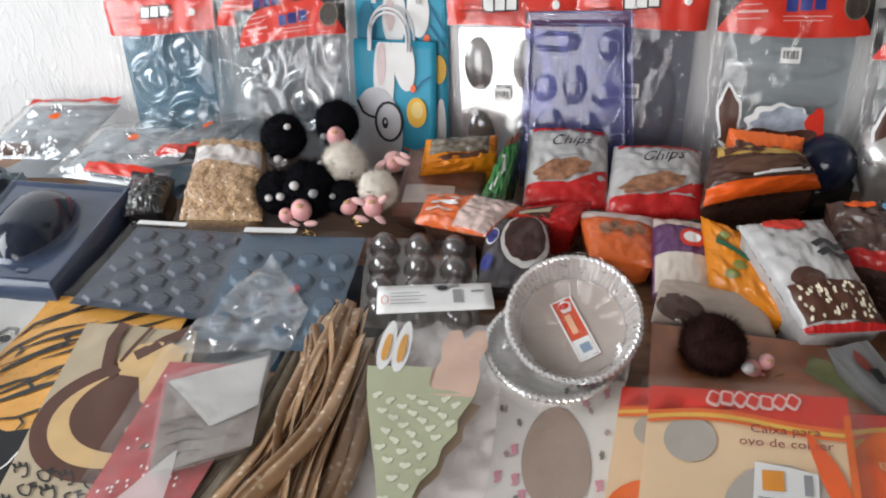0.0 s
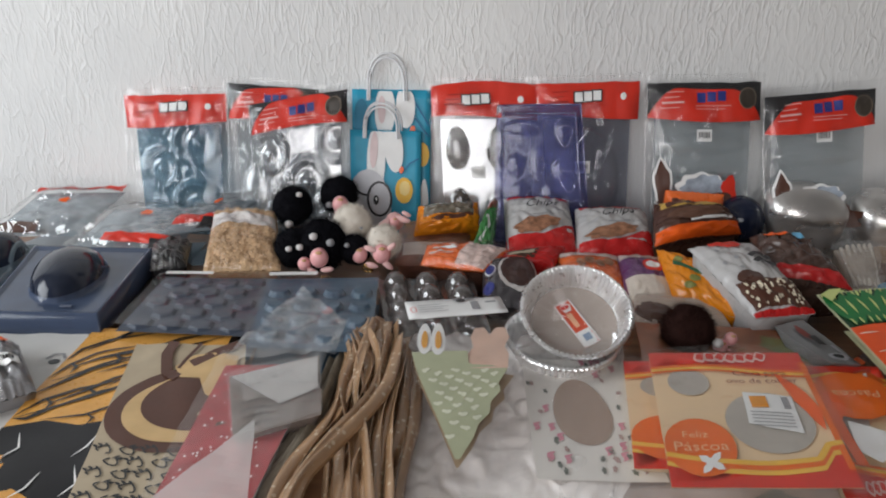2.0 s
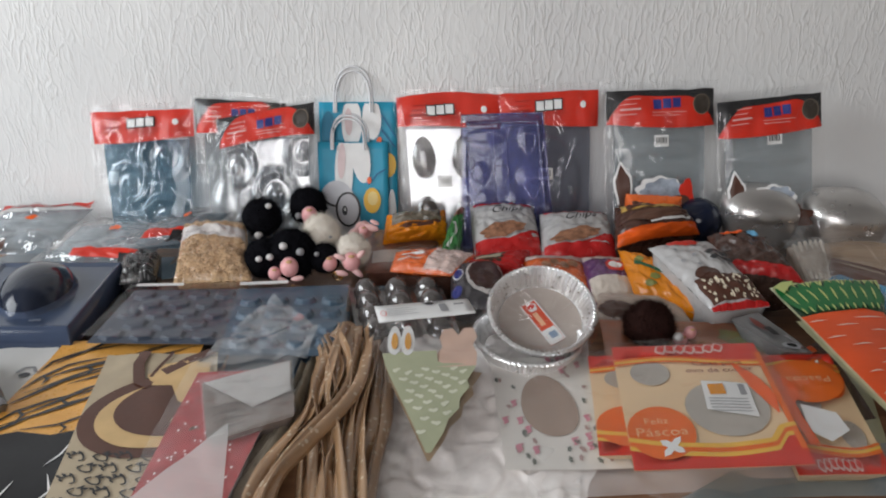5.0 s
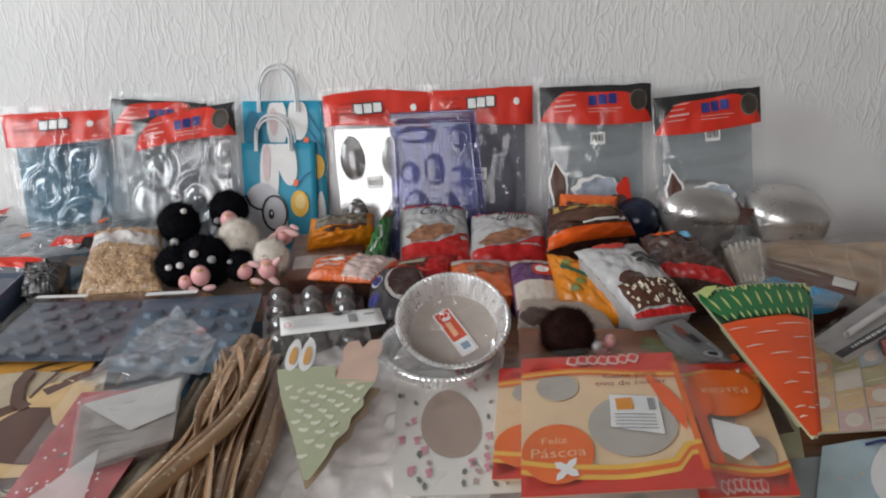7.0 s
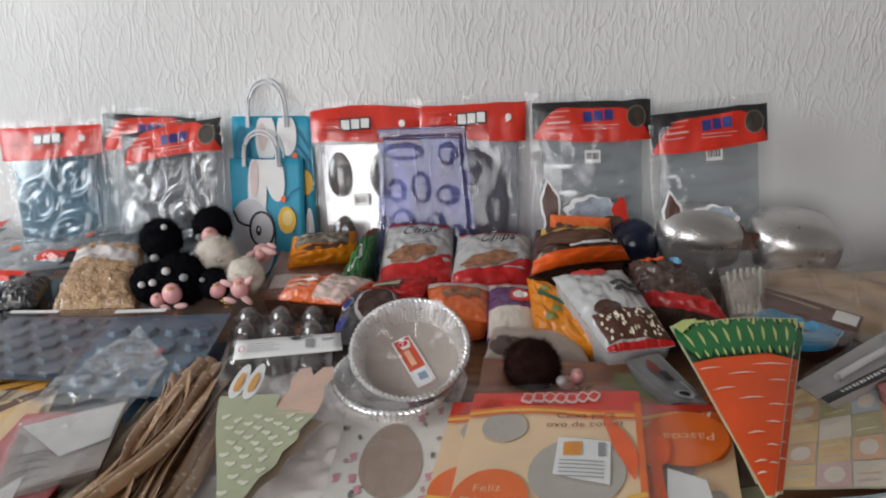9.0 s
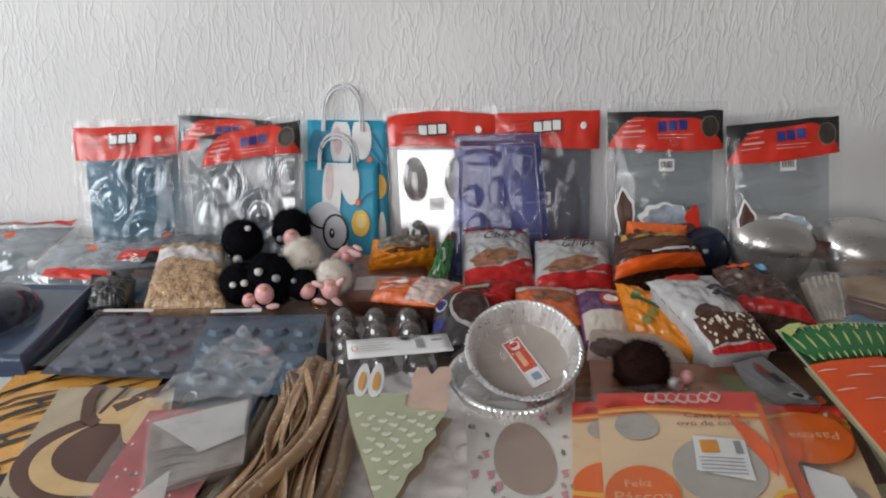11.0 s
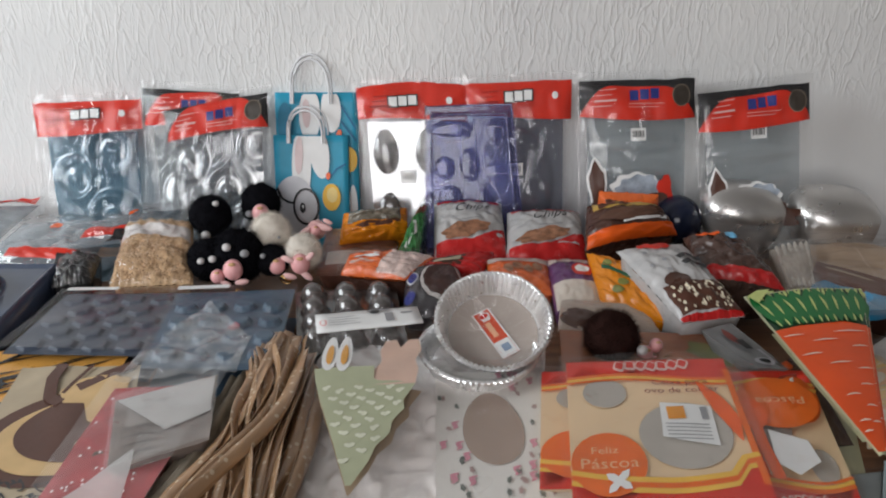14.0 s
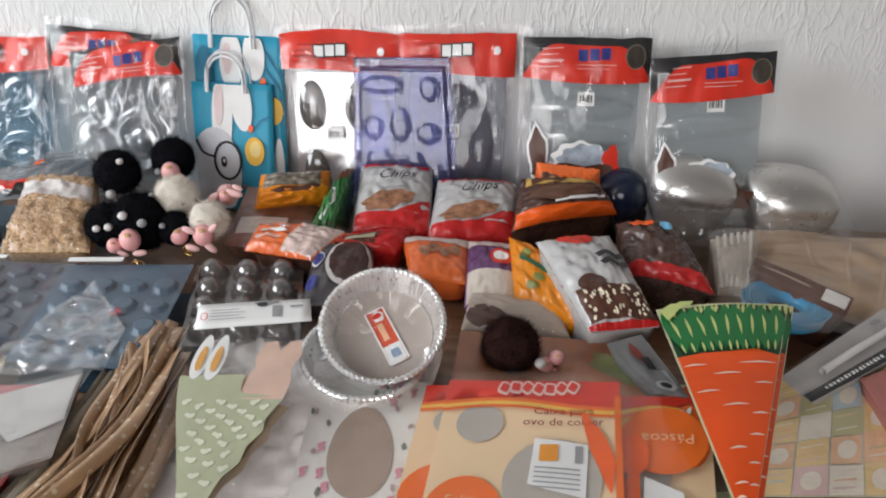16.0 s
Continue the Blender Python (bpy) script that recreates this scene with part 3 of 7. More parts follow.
def gift_bag(corners, deep, label, loop, small):
    s = Surf(corners)
    ob = thing("gift_bag", base_of(s), label, "gift bag", "blue gift bags")
    part("bag", sheet(Surf(corners, lambda u, v: 0.002 * noise.noise((u * 3, v * 3, deep * 90))), 12, 14, thick=deep), BLUE, ob)
    pink, grey = mat("pale_pink_print", (0.75, 0.6, 0.6), 0.5), mat("pale_grey_print", (0.6, 0.6, 0.63), 0.5)
    deep_blue = mat("deep_blue_print", (0.02, 0.15, 0.3), 0.5)
    sun = mat("sunny_print", (0.85, 0.5, 0.06), 0.45)

    def clip(pts):
        return [(min(0.99, max(0.01, a)), min(0.99, max(0.01, b))) for a, b in pts]

    if small:
        part("ear_print", patch(s, clip(oval(0.37, 0.74, 0.13, 0.33, 26, -0.06)), 0.003), WHITE, ob)
        part("ear_print", patch(s, clip(oval(0.61, 0.87, 0.135, 0.24, 26, 0.25)), 0.0034), WHITE, ob)
        part("ear_print", patch(s, clip(oval(0.34, 0.83, 0.055, 0.16, 18, -0.1)), 0.004), pink, ob)
        part("face_print", patch(s, clip(oval(0.26, 0.3, 0.33, 0.36, 30)), 0.0042), grey, ob)
        part("glasses_print", strip(s, [(0.42 + 0.17 * math.cos(a * 0.4), 0.4 + 0.15 * math.sin(a * 0.4)) for a in range(17)], 0.0042, 0.0055), BLACK, ob)
        part("bridge_print", strip(s, [(0.03, 0.56), (0.09, 0.47), (0.17, 0.44), (0.25, 0.43)], 0.0042, 0.0057), BLACK, ob)
        part("eye_print", patch(s, oval(0.37, 0.39, 0.04, 0.045, 12), 0.0055), BLACK, ob)
        part("eye_print", patch(s, oval(0.375, 0.4, 0.014, 0.016, 8), 0.0062), WHITE, ob)
        part("spot_print", patch(s, oval(0.77, 0.48, 0.125, 0.115, 22), 0.0045), sun, ob)
        part("spot_print", patch(s, oval(0.78, 0.5, 0.075, 0.065, 18), 0.0051), mat("pale_sun_print", (0.88, 0.66, 0.25), 0.45), ob)
        part("carrot_print", patch(s, oval(0.73, 0.66, 0.035, 0.03, 10, 0.5), 0.0045), ORANGE, ob)
        part("line_print", strip(s, [(0.72, 0.62), (0.85, 0.72), (0.97, 0.76)], 0.003, 0.003), deep_blue, ob)
        part("smile_print", strip(s, [(0.6, 0.2), (0.72, 0.16), (0.85, 0.2)], 0.003, 0.003), ORANGE, ob)
    else:
        part("ear_print", patch(s, clip(oval(0.42, 0.86, 0.13, 0.17, 26, -0.06)), 0.003), WHITE, ob)
        part("ear_print", patch(s, clip(oval(0.68, 0.89, 0.12, 0.14, 26, 0.2)), 0.0034), WHITE, ob)
        part("ear_print", patch(s, oval(0.38, 0.87, 0.05, 0.09, 18), 0.004), pink, ob)
        part("carrot_print", patch(s, oval(0.77, 0.74, 0.04, 0.028, 12, 0.5), 0.0045), ORANGE, ob)
        part("spot_print", patch(s, oval(0.9, 0.58, 0.09, 0.08, 18), 0.0045), sun, ob)
        part("shade_print", patch(s, clip(oval(0.12, 0.8, 0.1, 0.14, 20)), 0.003), mat("mid_blue_print", (0.02, 0.2, 0.33), 0.5), ob)
        part("face_print", patch(s, clip(oval(0.93, 0.22, 0.06, 0.2, 16)), 0.003), WHITE, ob)
        for a in (0.0, 0.1, 0.2):
            part("line_print", strip(s, [(0.8, 0.72 + a), (0.9, 0.66 + a * 0.9), (0.98, 0.63 + a * 0.7)], 0.003, 0.003), deep_blue, ob)
    if loop:
        for off, wide in ((0.004, 0.25), (0.0075, 0.22), (-deep - 0.004, 0.27)):
            pts = []
            for k in range(17):
                a = math.pi * k / 16
                pts.append(s.at(0.45 + wide * math.cos(a), 0.93 + (0.05 + wide) * math.sin(a) ** 0.55, off + 0.002))
            part("handle", tube(pts, 0.0022), HANDLE, ob, "white twisted paper handle")
    return ob


gift_bag(((-0.373, 1.073, 0.754), (-0.222, 1.073, 0.754), (-0.221, 1.124, 1.041), (-0.373, 1.124, 1.041)), 0.012, "sky-blue paper gift bag with a rabbit print and white cord handles", True, False)
gift_bag(((-0.373, 1.051, 0.754), (-0.239, 1.051, 0.754), (-0.238, 1.094, 0.968), (-0.375, 1.094, 0.969)), 0.012, "smaller sky-blue paper gift bag with a rabbit print", True, True)

# ---- filled pouches on the table ----


def pouch(name, corners, thick, label, category, material, seed=0, group="", crease=0.2, p=2.6, n=44, film_on=False, low=TABLE + 0.002):
    """A filled bag: swollen top, flatter underside, pinched seams. Returns the thing and its top Surf."""
    s = Surf(corners, pillow(thick, p, 0.55, crease, seed))
    q = base_of(s)
    ob = thing(name, (q.x, q.y, low), label, category, group)
    bm = bmesh.new()
    grid(bm, lambda u, v: s.at(u, v), n, n)
    flat = Surf(corners, lambda u, v: (max(0, 1 - abs(2 * u - 1) ** 4) * max(0, 1 - abs(2 * v - 1) ** 4)) ** 0.3)

    def under(u, v):
        e = Surf(corners).at(u, v)
        k = flat.h(u, v)
        return Vector((e.x, e.y, e.z * (1 - k) + low * k - 0.0004))

    grid(bm, under, 12, 12, True)
    part("bag", bm, material, ob)
    if film_on:
        part("film", sheet(Surf(corners, lambda u, v: s.h(u, v) + 0.002), 22, 22, wob=0.003, seed=seed, freq=30), CLEAR, ob, "crinkled clear film", smooth=False)
    return ob, s


def panel(s, u0, v0, u1, v1, off=0.0008, nu=26, nv=14):
    """A printed band that hugs the creases of a bag."""
    bm = bmesh.new()
    grid(bm, lambda u, v: s.at(u0 + (u1 - u0) * u, v0 + (v1 - v0) * v + 0.012 * math.sin(u * 5) * (0 < v0), off), nu, nv)
    return bm


def seam(ob, s, v0, v1, material, n=26):
    """A crimped end seal."""
    bm = bmesh.new()
    grid(bm, lambda u, v: s.at(u, v0 + (v1 - v0) * v, 0.0016 + 0.0004 * math.sin(u * 90)), 60, 2)
    part("seal", bm, material, ob)


FOILWHITE = mat("white_foil_bag", (0.47, 0.46, 0.455), 0.28, bump=0.22, bump_scale=34, coat=0.4)
REDBAG = mat("red_foil_bag", (0.5, 0.02, 0.02), 0.28, bump=0.22, bump_scale=34, coat=0.4)
YELLOWBAG = mat("amber_foil_bag", (0.68, 0.22, 0.01), 0.25, bump=0.22, bump_scale=34, coat=0.5)
ORANGEBAG = mat("orange_foil_bag", (0.72, 0.14, 0.03), 0.28, bump=0.22, bump_scale=34, coat=0.4)
PURPLEBAG = mat("purple_foil_bag", (0.12, 0.04, 0.13), 0.3, bump=0.3, bump_scale=60, coat=0.4)
CHOCBAG = mat("chocolate_foil_bag", (0.075, 0.035, 0.025), 0.28, bump=0.22, bump_scale=34, coat=0.4)
BISCUIT = mat("biscuit_print", (0.34, 0.16, 0.09), 0.5, vary=0.5, scale=120)
GREENBAG = mat("green_foil_bag", (0.05, 0.2, 0.06), 0.25, bump=0.22, bump_scale=34, coat=0.5)

for cs, sd in ((((-0.075, 0.889, 0.802), (0.047, 0.892, 0.802), (0.041, 1.031, 0.855), (-0.079, 1.032, 0.855)), 3), (((0.042, 0.871, 0.801), (0.177, 0.887, 0.801), (0.178, 1.004, 0.848), (0.051, 1.002, 0.848)), 8)):
    ob, s = pouch("snack_bag", cs, 0.026, "white and red foil bag of chocolate-chip biscuits", "snack bag", FOILWHITE, sd, "biscuit bags", crease=0.24)
    part("red_band", panel(s, 0.0, 0.0, 1.0, 0.2), REDBAG, ob)
    part("red_wedge", patch(s, [(0.5, 0.18), (0.98, 0.18), (0.98, 0.42), (0.85, 0.36), (0.7, 0.27)], 0.002), REDBAG, ob)
    part("red_band", panel(s, 0.05, 0.9, 0.95, 1.0), REDBAG, ob)
    part("biscuit_picture", patch(s, oval(0.45, 0.34, 0.34, 0.12, 24, 0.2, 0, 0.1, 7), 0.0024), BISCUIT, ob)
    part("title", words(s, "Chips", 0.52, 0.68, 0.019, 0.008, 0.15, 0.5), BLACK, ob, "cursive black word")
    part("small_print", strip(s, [(0.4, 0.5), (0.7, 0.52)], 0.0025, 0.003), GREYPRINT, ob)

ob, s = pouch("sweet_bag", ((-0.240, 0.942, 0.809), (-0.123, 0.973, 0.810), (-0.126, 1.005, 0.856), (-0.234, 0.977, 0.855)), 0.04, "shiny amber foil bag of sweets with a clear window", "snack bag", YELLOWBAG, 5, crease=0.35)
part("window", panel(s, 0.08, 0.5, 0.86, 0.97, 0.0012), mat("dark_window", (0.2, 0.17, 0.13), 0.15, coat=0.6, vary=0.6, scale=70), ob)
part("lettering", strip(s, [(0.2, 0.35), (0.4, 0.42), (0.6, 0.4), (0.85, 0.5)], 0.008), BROWN, ob)
ob, s = pouch("sweet_bag", ((-0.137, 0.878, 0.811), (-0.100, 0.874, 0.811), (-0.089, 1.024, 0.852), (-0.110, 0.990, 0.851)), 0.02, "crumpled green foil sweet wrapper standing on its end", "snack bag", GREENBAG, 6, crease=0.6)
part("stripe", strip(s, [(0.3, 0.1), (0.6, 0.35), (0.3, 0.6)], 0.006), WHITE, ob)
part("top", patch(s, rect(0.05, 0.75, 0.95, 1.0, 4)), mat("dull_red_foil", (0.25, 0.03, 0.03), 0.3, coat=0.4), ob)

ob, s = pouch("flat_pack", ((-0.265, 0.855, 0.790), (-0.141, 0.858, 0.790), (-0.138, 1.006, 0.811), (-0.273, 1.024, 0.812)), 0.01, "flat brown and pale printed pack under film", "food pack", mat("pale_brown_pack", (0.24, 0.11, 0.08), 0.35, vary=0.5, scale=25, coat=0.4), 4, film_on=True)
part("stripe", patch(s, rect(0.1, 0.15, 0.7, 0.4, 4)), mat("pale_print", (0.6, 0.52, 0.47), 0.4), ob)
# dark slab added in place of the shadow below the wafer wrapper
pouch("flat_pack", ((-0.205, 0.812, 0.803), (-0.110, 0.800, 0.803), (-0.085, 0.850, 0.805), (-0.200, 0.872, 0.805)), 0.002, "added dark slab standing for the shadow under a wafer wrapper", "food pack", CHOCBAG, 24)
ob, s = pouch("wafer_pack", ((-0.216, 0.806, 0.812), (-0.115, 0.786, 0.812), (-0.072, 0.853, 0.823), (-0.210, 0.872, 0.820)), 0.016, "orange and pale twisted wafer wrapper lying flat", "snack bag", ORANGEBAG, 9, crease=0.4, low=0.805)
part("twist", panel(s, 0.54, 0.03, 0.985, 0.97, 0.0018, 34, 34), mat("pink_white_foil", (0.68, 0.52, 0.47), 0.25, vary=0.4, scale=60, coat=0.4), ob, "pale crumpled tail")
for k in range(3):
    part("lettering", strip(s, [(0.1 + 0.03 * k, 0.3 + 0.2 * k), (0.25, 0.36 + 0.2 * k), (0.46, 0.3 + 0.2 * k)], 0.007 if k == 1 else 0.004, 0.002), MATS["pink_white_foil"] if k != 1 else WHITE, ob)
part("film", sheet(Surf(((-0.222, 0.800, 0.812), (-0.105, 0.778, 0.812), (-0.062, 0.856, 0.824), (-0.214, 0.880, 0.821)), s.h), 30, 20, off=0.004, wob=0.006, seed=9, freq=28), CLEAR, ob, "crinkled clear film", smooth=False)

ob, s = pouch("chocolate_bar", ((-0.096, 0.829, 0.804), (-0.000, 0.830, 0.804), (0.024, 0.885, 0.821), (-0.085, 0.845, 0.820)), 0.014, "dark and red chocolate bar wrapper", "snack bag", REDBAG, 14, crease=0.3)
part("panel", patch(s, rect(0.1, 0.25, 0.6, 0.75, 5)), CHOCBAG, ob)
part("lettering", strip(s, [(0.15, 0.5), (0.55, 0.55)], 0.007, 0.0024), mat("grey_gold", (0.35, 0.3, 0.22), 0.4), ob)
ob, s = pouch("biscuit_pack", ((-0.116, 0.716, 0.784), (-0.019, 0.718, 0.784), (-0.034, 0.850, 0.812), (-0.116, 0.838, 0.812)), 0.016, "dark chocolate biscuit bag with a white-ringed biscuit picture", "snack bag", mat("grey_black_foil", (0.05, 0.045, 0.05), 0.3, coat=0.4), 15, crease=0.3, film_on=True)
part("ring", patch(s, oval(0.62, 0.55, 0.36, 0.38, 30), 0.002), mat("pale_ring_print", (0.6, 0.57, 0.55), 0.4), ob)
part("biscuit_picture", patch(s, oval(0.62, 0.57, 0.31, 0.32, 30, wave=0.03, waves=11), 0.003), mat("dark_biscuit", (0.05, 0.02, 0.015), 0.5, vary=0.5, scale=90), ob)
part("badge", patch(s, oval(0.13, 0.6, 0.1, 0.12, 16), 0.0024), WHITE, ob)
part("badge", patch(s, oval(0.13, 0.6, 0.085, 0.1, 16), 0.0032), NAVY, ob)
part("badge", patch(s, oval(0.1, 0.25, 0.09, 0.11, 16), 0.0024), NAVY, ob)
part("red_corner", patch(s, [(0.2, 0.9), (0.55, 0.99), (0.97, 0.99), (0.85, 0.9), (0.6, 0.86)], 0.0036), RED, ob)

ob, s = pouch("sweet_bag", ((0.024, 0.786, 0.795), (0.106, 0.770, 0.795), (0.108, 0.862, 0.813), (0.005, 0.866, 0.813)), 0.014, "orange-brown film bag of coated sweets with a pale top strip", "snack bag", ORANGEBAG, 16, film_on=True)
for k in range(4):
    part("sweet_picture", patch(s, oval(0.3 + 0.16 * k, 0.5 + 0.09 * (k % 2), 0.085, 0.12, 14), 0.0024), BISCUIT, ob)
part("pale_strip", panel(s, 0.02, 0.76, 0.98, 0.99, 0.0016), mat("blush_foil", (0.62, 0.52, 0.47), 0.3, coat=0.3, vary=0.2), ob)
ob, s = pouch("sweet_bag", ((0.103, 0.720, 0.788), (0.178, 0.735, 0.788), (0.177, 0.848, 0.816), (0.104, 0.856, 0.816)), 0.016, "purple film bag of coated sweets with a white lower part", "snack bag", PURPLEBAG, 17, film_on=True)
part("white_part", panel(s, 0.03, 0.03, 0.98, 0.45, 0.001), mat("ivory_foil", (0.66, 0.58, 0.5), 0.35, coat=0.3), ob)
part("pale_strip", panel(s, 0.02, 0.84, 0.98, 0.99, 0.0016), MATS["blush_foil"], ob)
part("maker_mark", patch(s, oval(0.65, 0.66, 0.22, 0.14, 16), 0.0024), RED, ob)
part("maker_mark", patch(s, oval(0.65, 0.66, 0.15, 0.08, 16), 0.0032), WHITE, ob)
ob, s = pouch("flat_pack", ((0.100, 0.678, 0.783), (0.240, 0.672, 0.783), (0.228, 0.717, 0.800), (0.113, 0.746, 0.801)), 0.012, "white and brown printed film pack", "food pack", mat("ivory_pack", (0.44, 0.36, 0.3), 0.35, coat=0.4), 18, film_on=True)
part("dark_shape", patch(s, oval(0.22, 0.3, 0.2, 0.3, 14, 0.3)), CHOCBAG, ob)

ob, s = pouch("sweet_bag", ((0.170, 0.735, 0.795), (0.256, 0.676, 0.795), (0.224, 0.800, 0.832), (0.163, 0.838, 0.836)), 0.018, "amber foil bag of peanuts with green lettering", "snack bag", YELLOWBAG, 19, crease=0.3)
for k in range(4):
    part("sweet_picture", patch(s, oval(0.35 + 0.15 * (k % 3), 0.25 + 0.16 * k, 0.12, 0.05, 12, 0.4), 0.0024), mat("olive_sweet", (0.2, 0.2, 0.05), 0.35), ob)
part("lettering", strip(s, [(0.2, 0.62), (0.7, 0.55)], 0.009, 0.003), mat("deep_green_print", (0.02, 0.1, 0.05), 0.4), ob)
ob, s = pouch("cereal_bag", ((0.258, 0.646, 0.812), (0.346, 0.665, 0.813), (0.298, 0.806, 0.863), (0.195, 0.781, 0.862)), 0.022, "white cereal bag with chocolate-cereal picture and a red top mark", "snack bag", FOILWHITE, 20, crease=0.25)
part("cereal_picture", panel(s, 0.05, 0.05, 0.97, 0.36, 0.001), BROWN, ob)
random.seed(5)
bm = bmesh.new()
for k in range(60):
    patch(s, oval(random.uniform(0.1, 0.92), random.uniform(0.07, 0.33), 0.022, 0.016, 6, random.random() * 3), 0.0022, 1, bm)
tagged(part("cereal_bit", bm, mat("popcorn", (0.75, 0.68, 0.52), 0.6), ob), kind="stuff")
part("cereal_picture", patch(s, oval(0.3, 0.4, 0.18, 0.08, 14), 0.0024), CHOCBAG, ob)
part("top_mark", patch(s, oval(0.45, 0.92, 0.24, 0.09, 18), 0.0024), RED, ob)
part("top_mark", patch(s, oval(0.42, 0.92, 0.07, 0.05, 12), 0.002), AMBER, ob)
for k, (a, b) in enumerate(((0.2, 0.8), (0.35, 0.66), (0.7, 0.8), (0.15, 0.62), (0.3, 0.52))):
    part("dot", patch(s, oval(a, b, 0.035, 0.022, 10), 0.0024), GREYPRINT, ob)
for k in range(2):
    part("lettering", strip(s, [(0.55, 0.66 - k * 0.09), (0.68, 0.7 - k * 0.09), (0.8, 0.64 - k * 0.09), (0.95, 0.68 - k * 0.09)], 0.008, 0.003), BLACK, ob)
seam(ob, s, 0.0, 0.04, REDBAG)

ob, s = pouch("cereal_bag", ((0.326, 0.777, 0.812), (0.439, 0.743, 0.811), (0.402, 0.871, 0.851), (0.319, 0.868, 0.851)), 0.026, "transparent-brown bag of chocolate cereal with a red lower edge", "snack bag", mat("grey_brown_foil", (0.085, 0.05, 0.04), 0.25, vary=0.5, scale=60, coat=0.5), 21, crease=0.35)
part("red_band", panel(s, 0.02, 0.02, 0.98, 0.2, 0.001), REDBAG, ob)
part("lettering", patch(s, oval(0.35, 0.85, 0.2, 0.08, 14, wave=0.15, waves=5), 0.0024), ORANGE, ob)
part("lettering", patch(s, oval(0.72, 0.82, 0.1, 0.07, 12), 0.0024), mat("sky_print", (0.15, 0.4, 0.6), 0.4), ob)
ob, s = pouch("cereal_bag", ((0.169, 0.882, 0.821), (0.339, 0.955, 0.824), (0.302, 0.970, 0.870), (0.184, 0.972, 0.870)), 0.035, "brown and gold bag of chocolate powder with an orange lower edge", "snack bag", CHOCBAG, 22, crease=0.25)
part("orange_band", panel(s, 0.01, 0.02, 0.99, 0.28, 0.001), ORANGE, ob)
part("gold_band", panel(s, 0.05, 0.76, 0.95, 0.98, 0.001), mat("gold_print", (0.5, 0.32, 0.08), 0.35, coat=0.4), ob)
part("lettering", strip(s, [(0.1, 0.82), (0.25, 0.9), (0.35, 0.84), (0.5, 0.92)], 0.01, 0.003), BROWN, ob)
part("picture", patch(s, oval(0.45, 0.55, 0.36, 0.17, 20, 0.1), 0.0024), mat("cocoa_print", (0.12, 0.06, 0.04), 0.45), ob)
part("lettering", strip(s, [(0.35, 0.36), (0.9, 0.42)], 0.005, 0.002), WHITE, ob)
ob, s = pouch("snack_bag", ((0.208, 1.001, 0.846), (0.315, 1.002, 0.846), (0.306, 0.979, 0.890), (0.208, 0.996, 0.891)), 0.03, "orange and brown snack bag with white lettering", "snack bag", ORANGEBAG, 23, crease=0.3)
part("brown_part", panel(s, 0.1, 0.2, 0.7, 0.9, 0.001), BROWN, ob)
for k in range(3):
    part("lettering", patch(s, oval(0.3 + 0.2 * k, 0.5, 0.07, 0.2, 12), 0.0032), WHITE, ob)

# ---- half-egg moulds in bags, and the round mould ----
STEEL = mat("brushed_tin", (0.66, 0.64, 0.62), 0.3, metal=0.92, vary=0.12, scale=12, bump=0.1, bump_scale=40)
for cs, sd in ((((0.393, 0.962, 0.840), (0.533, 0.956, 0.838), (0.516, 1.035, 0.892), (0.388, 1.038, 0.894)), 1), (((0.556, 0.955, 0.830), (0.696, 0.951, 0.828), (0.676, 1.039, 0.880), (0.533, 1.045, 0.882)), 2)):
    s = Surf(cs)
    q = base_of(s)
    ob = thing("egg_mould", (q.x, q.y, TABLE + 0.002), "silvery half-egg metal mould wrapped in clear plastic", "baking mould", "wrapped egg moulds")
    bm = bmesh.new()
    rows = []
    for k in range(1, 24):
        h = math.cos(math.pi * k / 24)
        r = math.sin(math.pi * k / 24)
        ring = []
        for i in range(56):
            a = 2 * math.pi * i / 56
            w = r ** (0.8 if h > 0 else 1.3)
            ca, sa = math.cos(a), math.sin(a)
            p = s.at(0.5 + 0.51 * w * math.copysign(abs(ca) ** 0.82, ca), 0.5 + 0.53 * w * math.copysign(abs(sa) ** 0.82, sa))
            ring.append(bm.verts.new(p + s.n * 0.034 * h if h > 0 else p + Vector((0, 0, (p.z - TABLE - 0.004) * h))))
        rows.append(ring)
    for x, y in zip(rows, rows[1:]):
        for i in range(56):
            bm.faces.new((x[i], x[(i + 1) % 56], y[(i + 1) % 56], y[i]))
    bm.faces.new(rows[0])
    bm.faces.new(rows[-1][::-1])
    part("mould", bm, STEEL, ob)
    wrap = Surf(cs, lambda u, v: 0.004 + 0.036 * max(0, 1 - (2 * u - 1) ** 2) ** 0.6 * max(0, 1 - (2 * v - 1) ** 2) ** 0.6)
    part("film", sheet(wrap, 30, 30, u0=-0.04, u1=1.06, v0=-0.06, v1=1.03, wob=0.005, seed=sd, freq=12), BAGFILM, ob, "crinkled clear wrapping", smooth=False)
    hem = Surf(((cs[0][0] - 0.004, cs[0][1] - 0.03, cs[0][2] - 0.05), (cs[1][0] + 0.01, cs[1][1] - 0.03, cs[1][2] - 0.05), cs[1], cs[0]))
    part("film", sheet(hem, 26, 8, off=0.004, wob=0.008, seed=sd + 5, freq=22), BAGFILM, ob, "folded end of the wrapping", smooth=False)
c = Vector((0.355, 1.020, 0.837))
ob = thing("ball_mould", (c.x, c.y, TABLE + 0.002), "dark blue shiny round mould in clear film", "baking mould")
DOME = mat("navy_plastic", (0.014, 0.02, 0.045), 0.14, coat=0.15, vary=0.2)
part("ball", ball((c.x, c.y, c.z - 0.008), 0.044, (1, 1, 1.05), 4), DOME, ob)
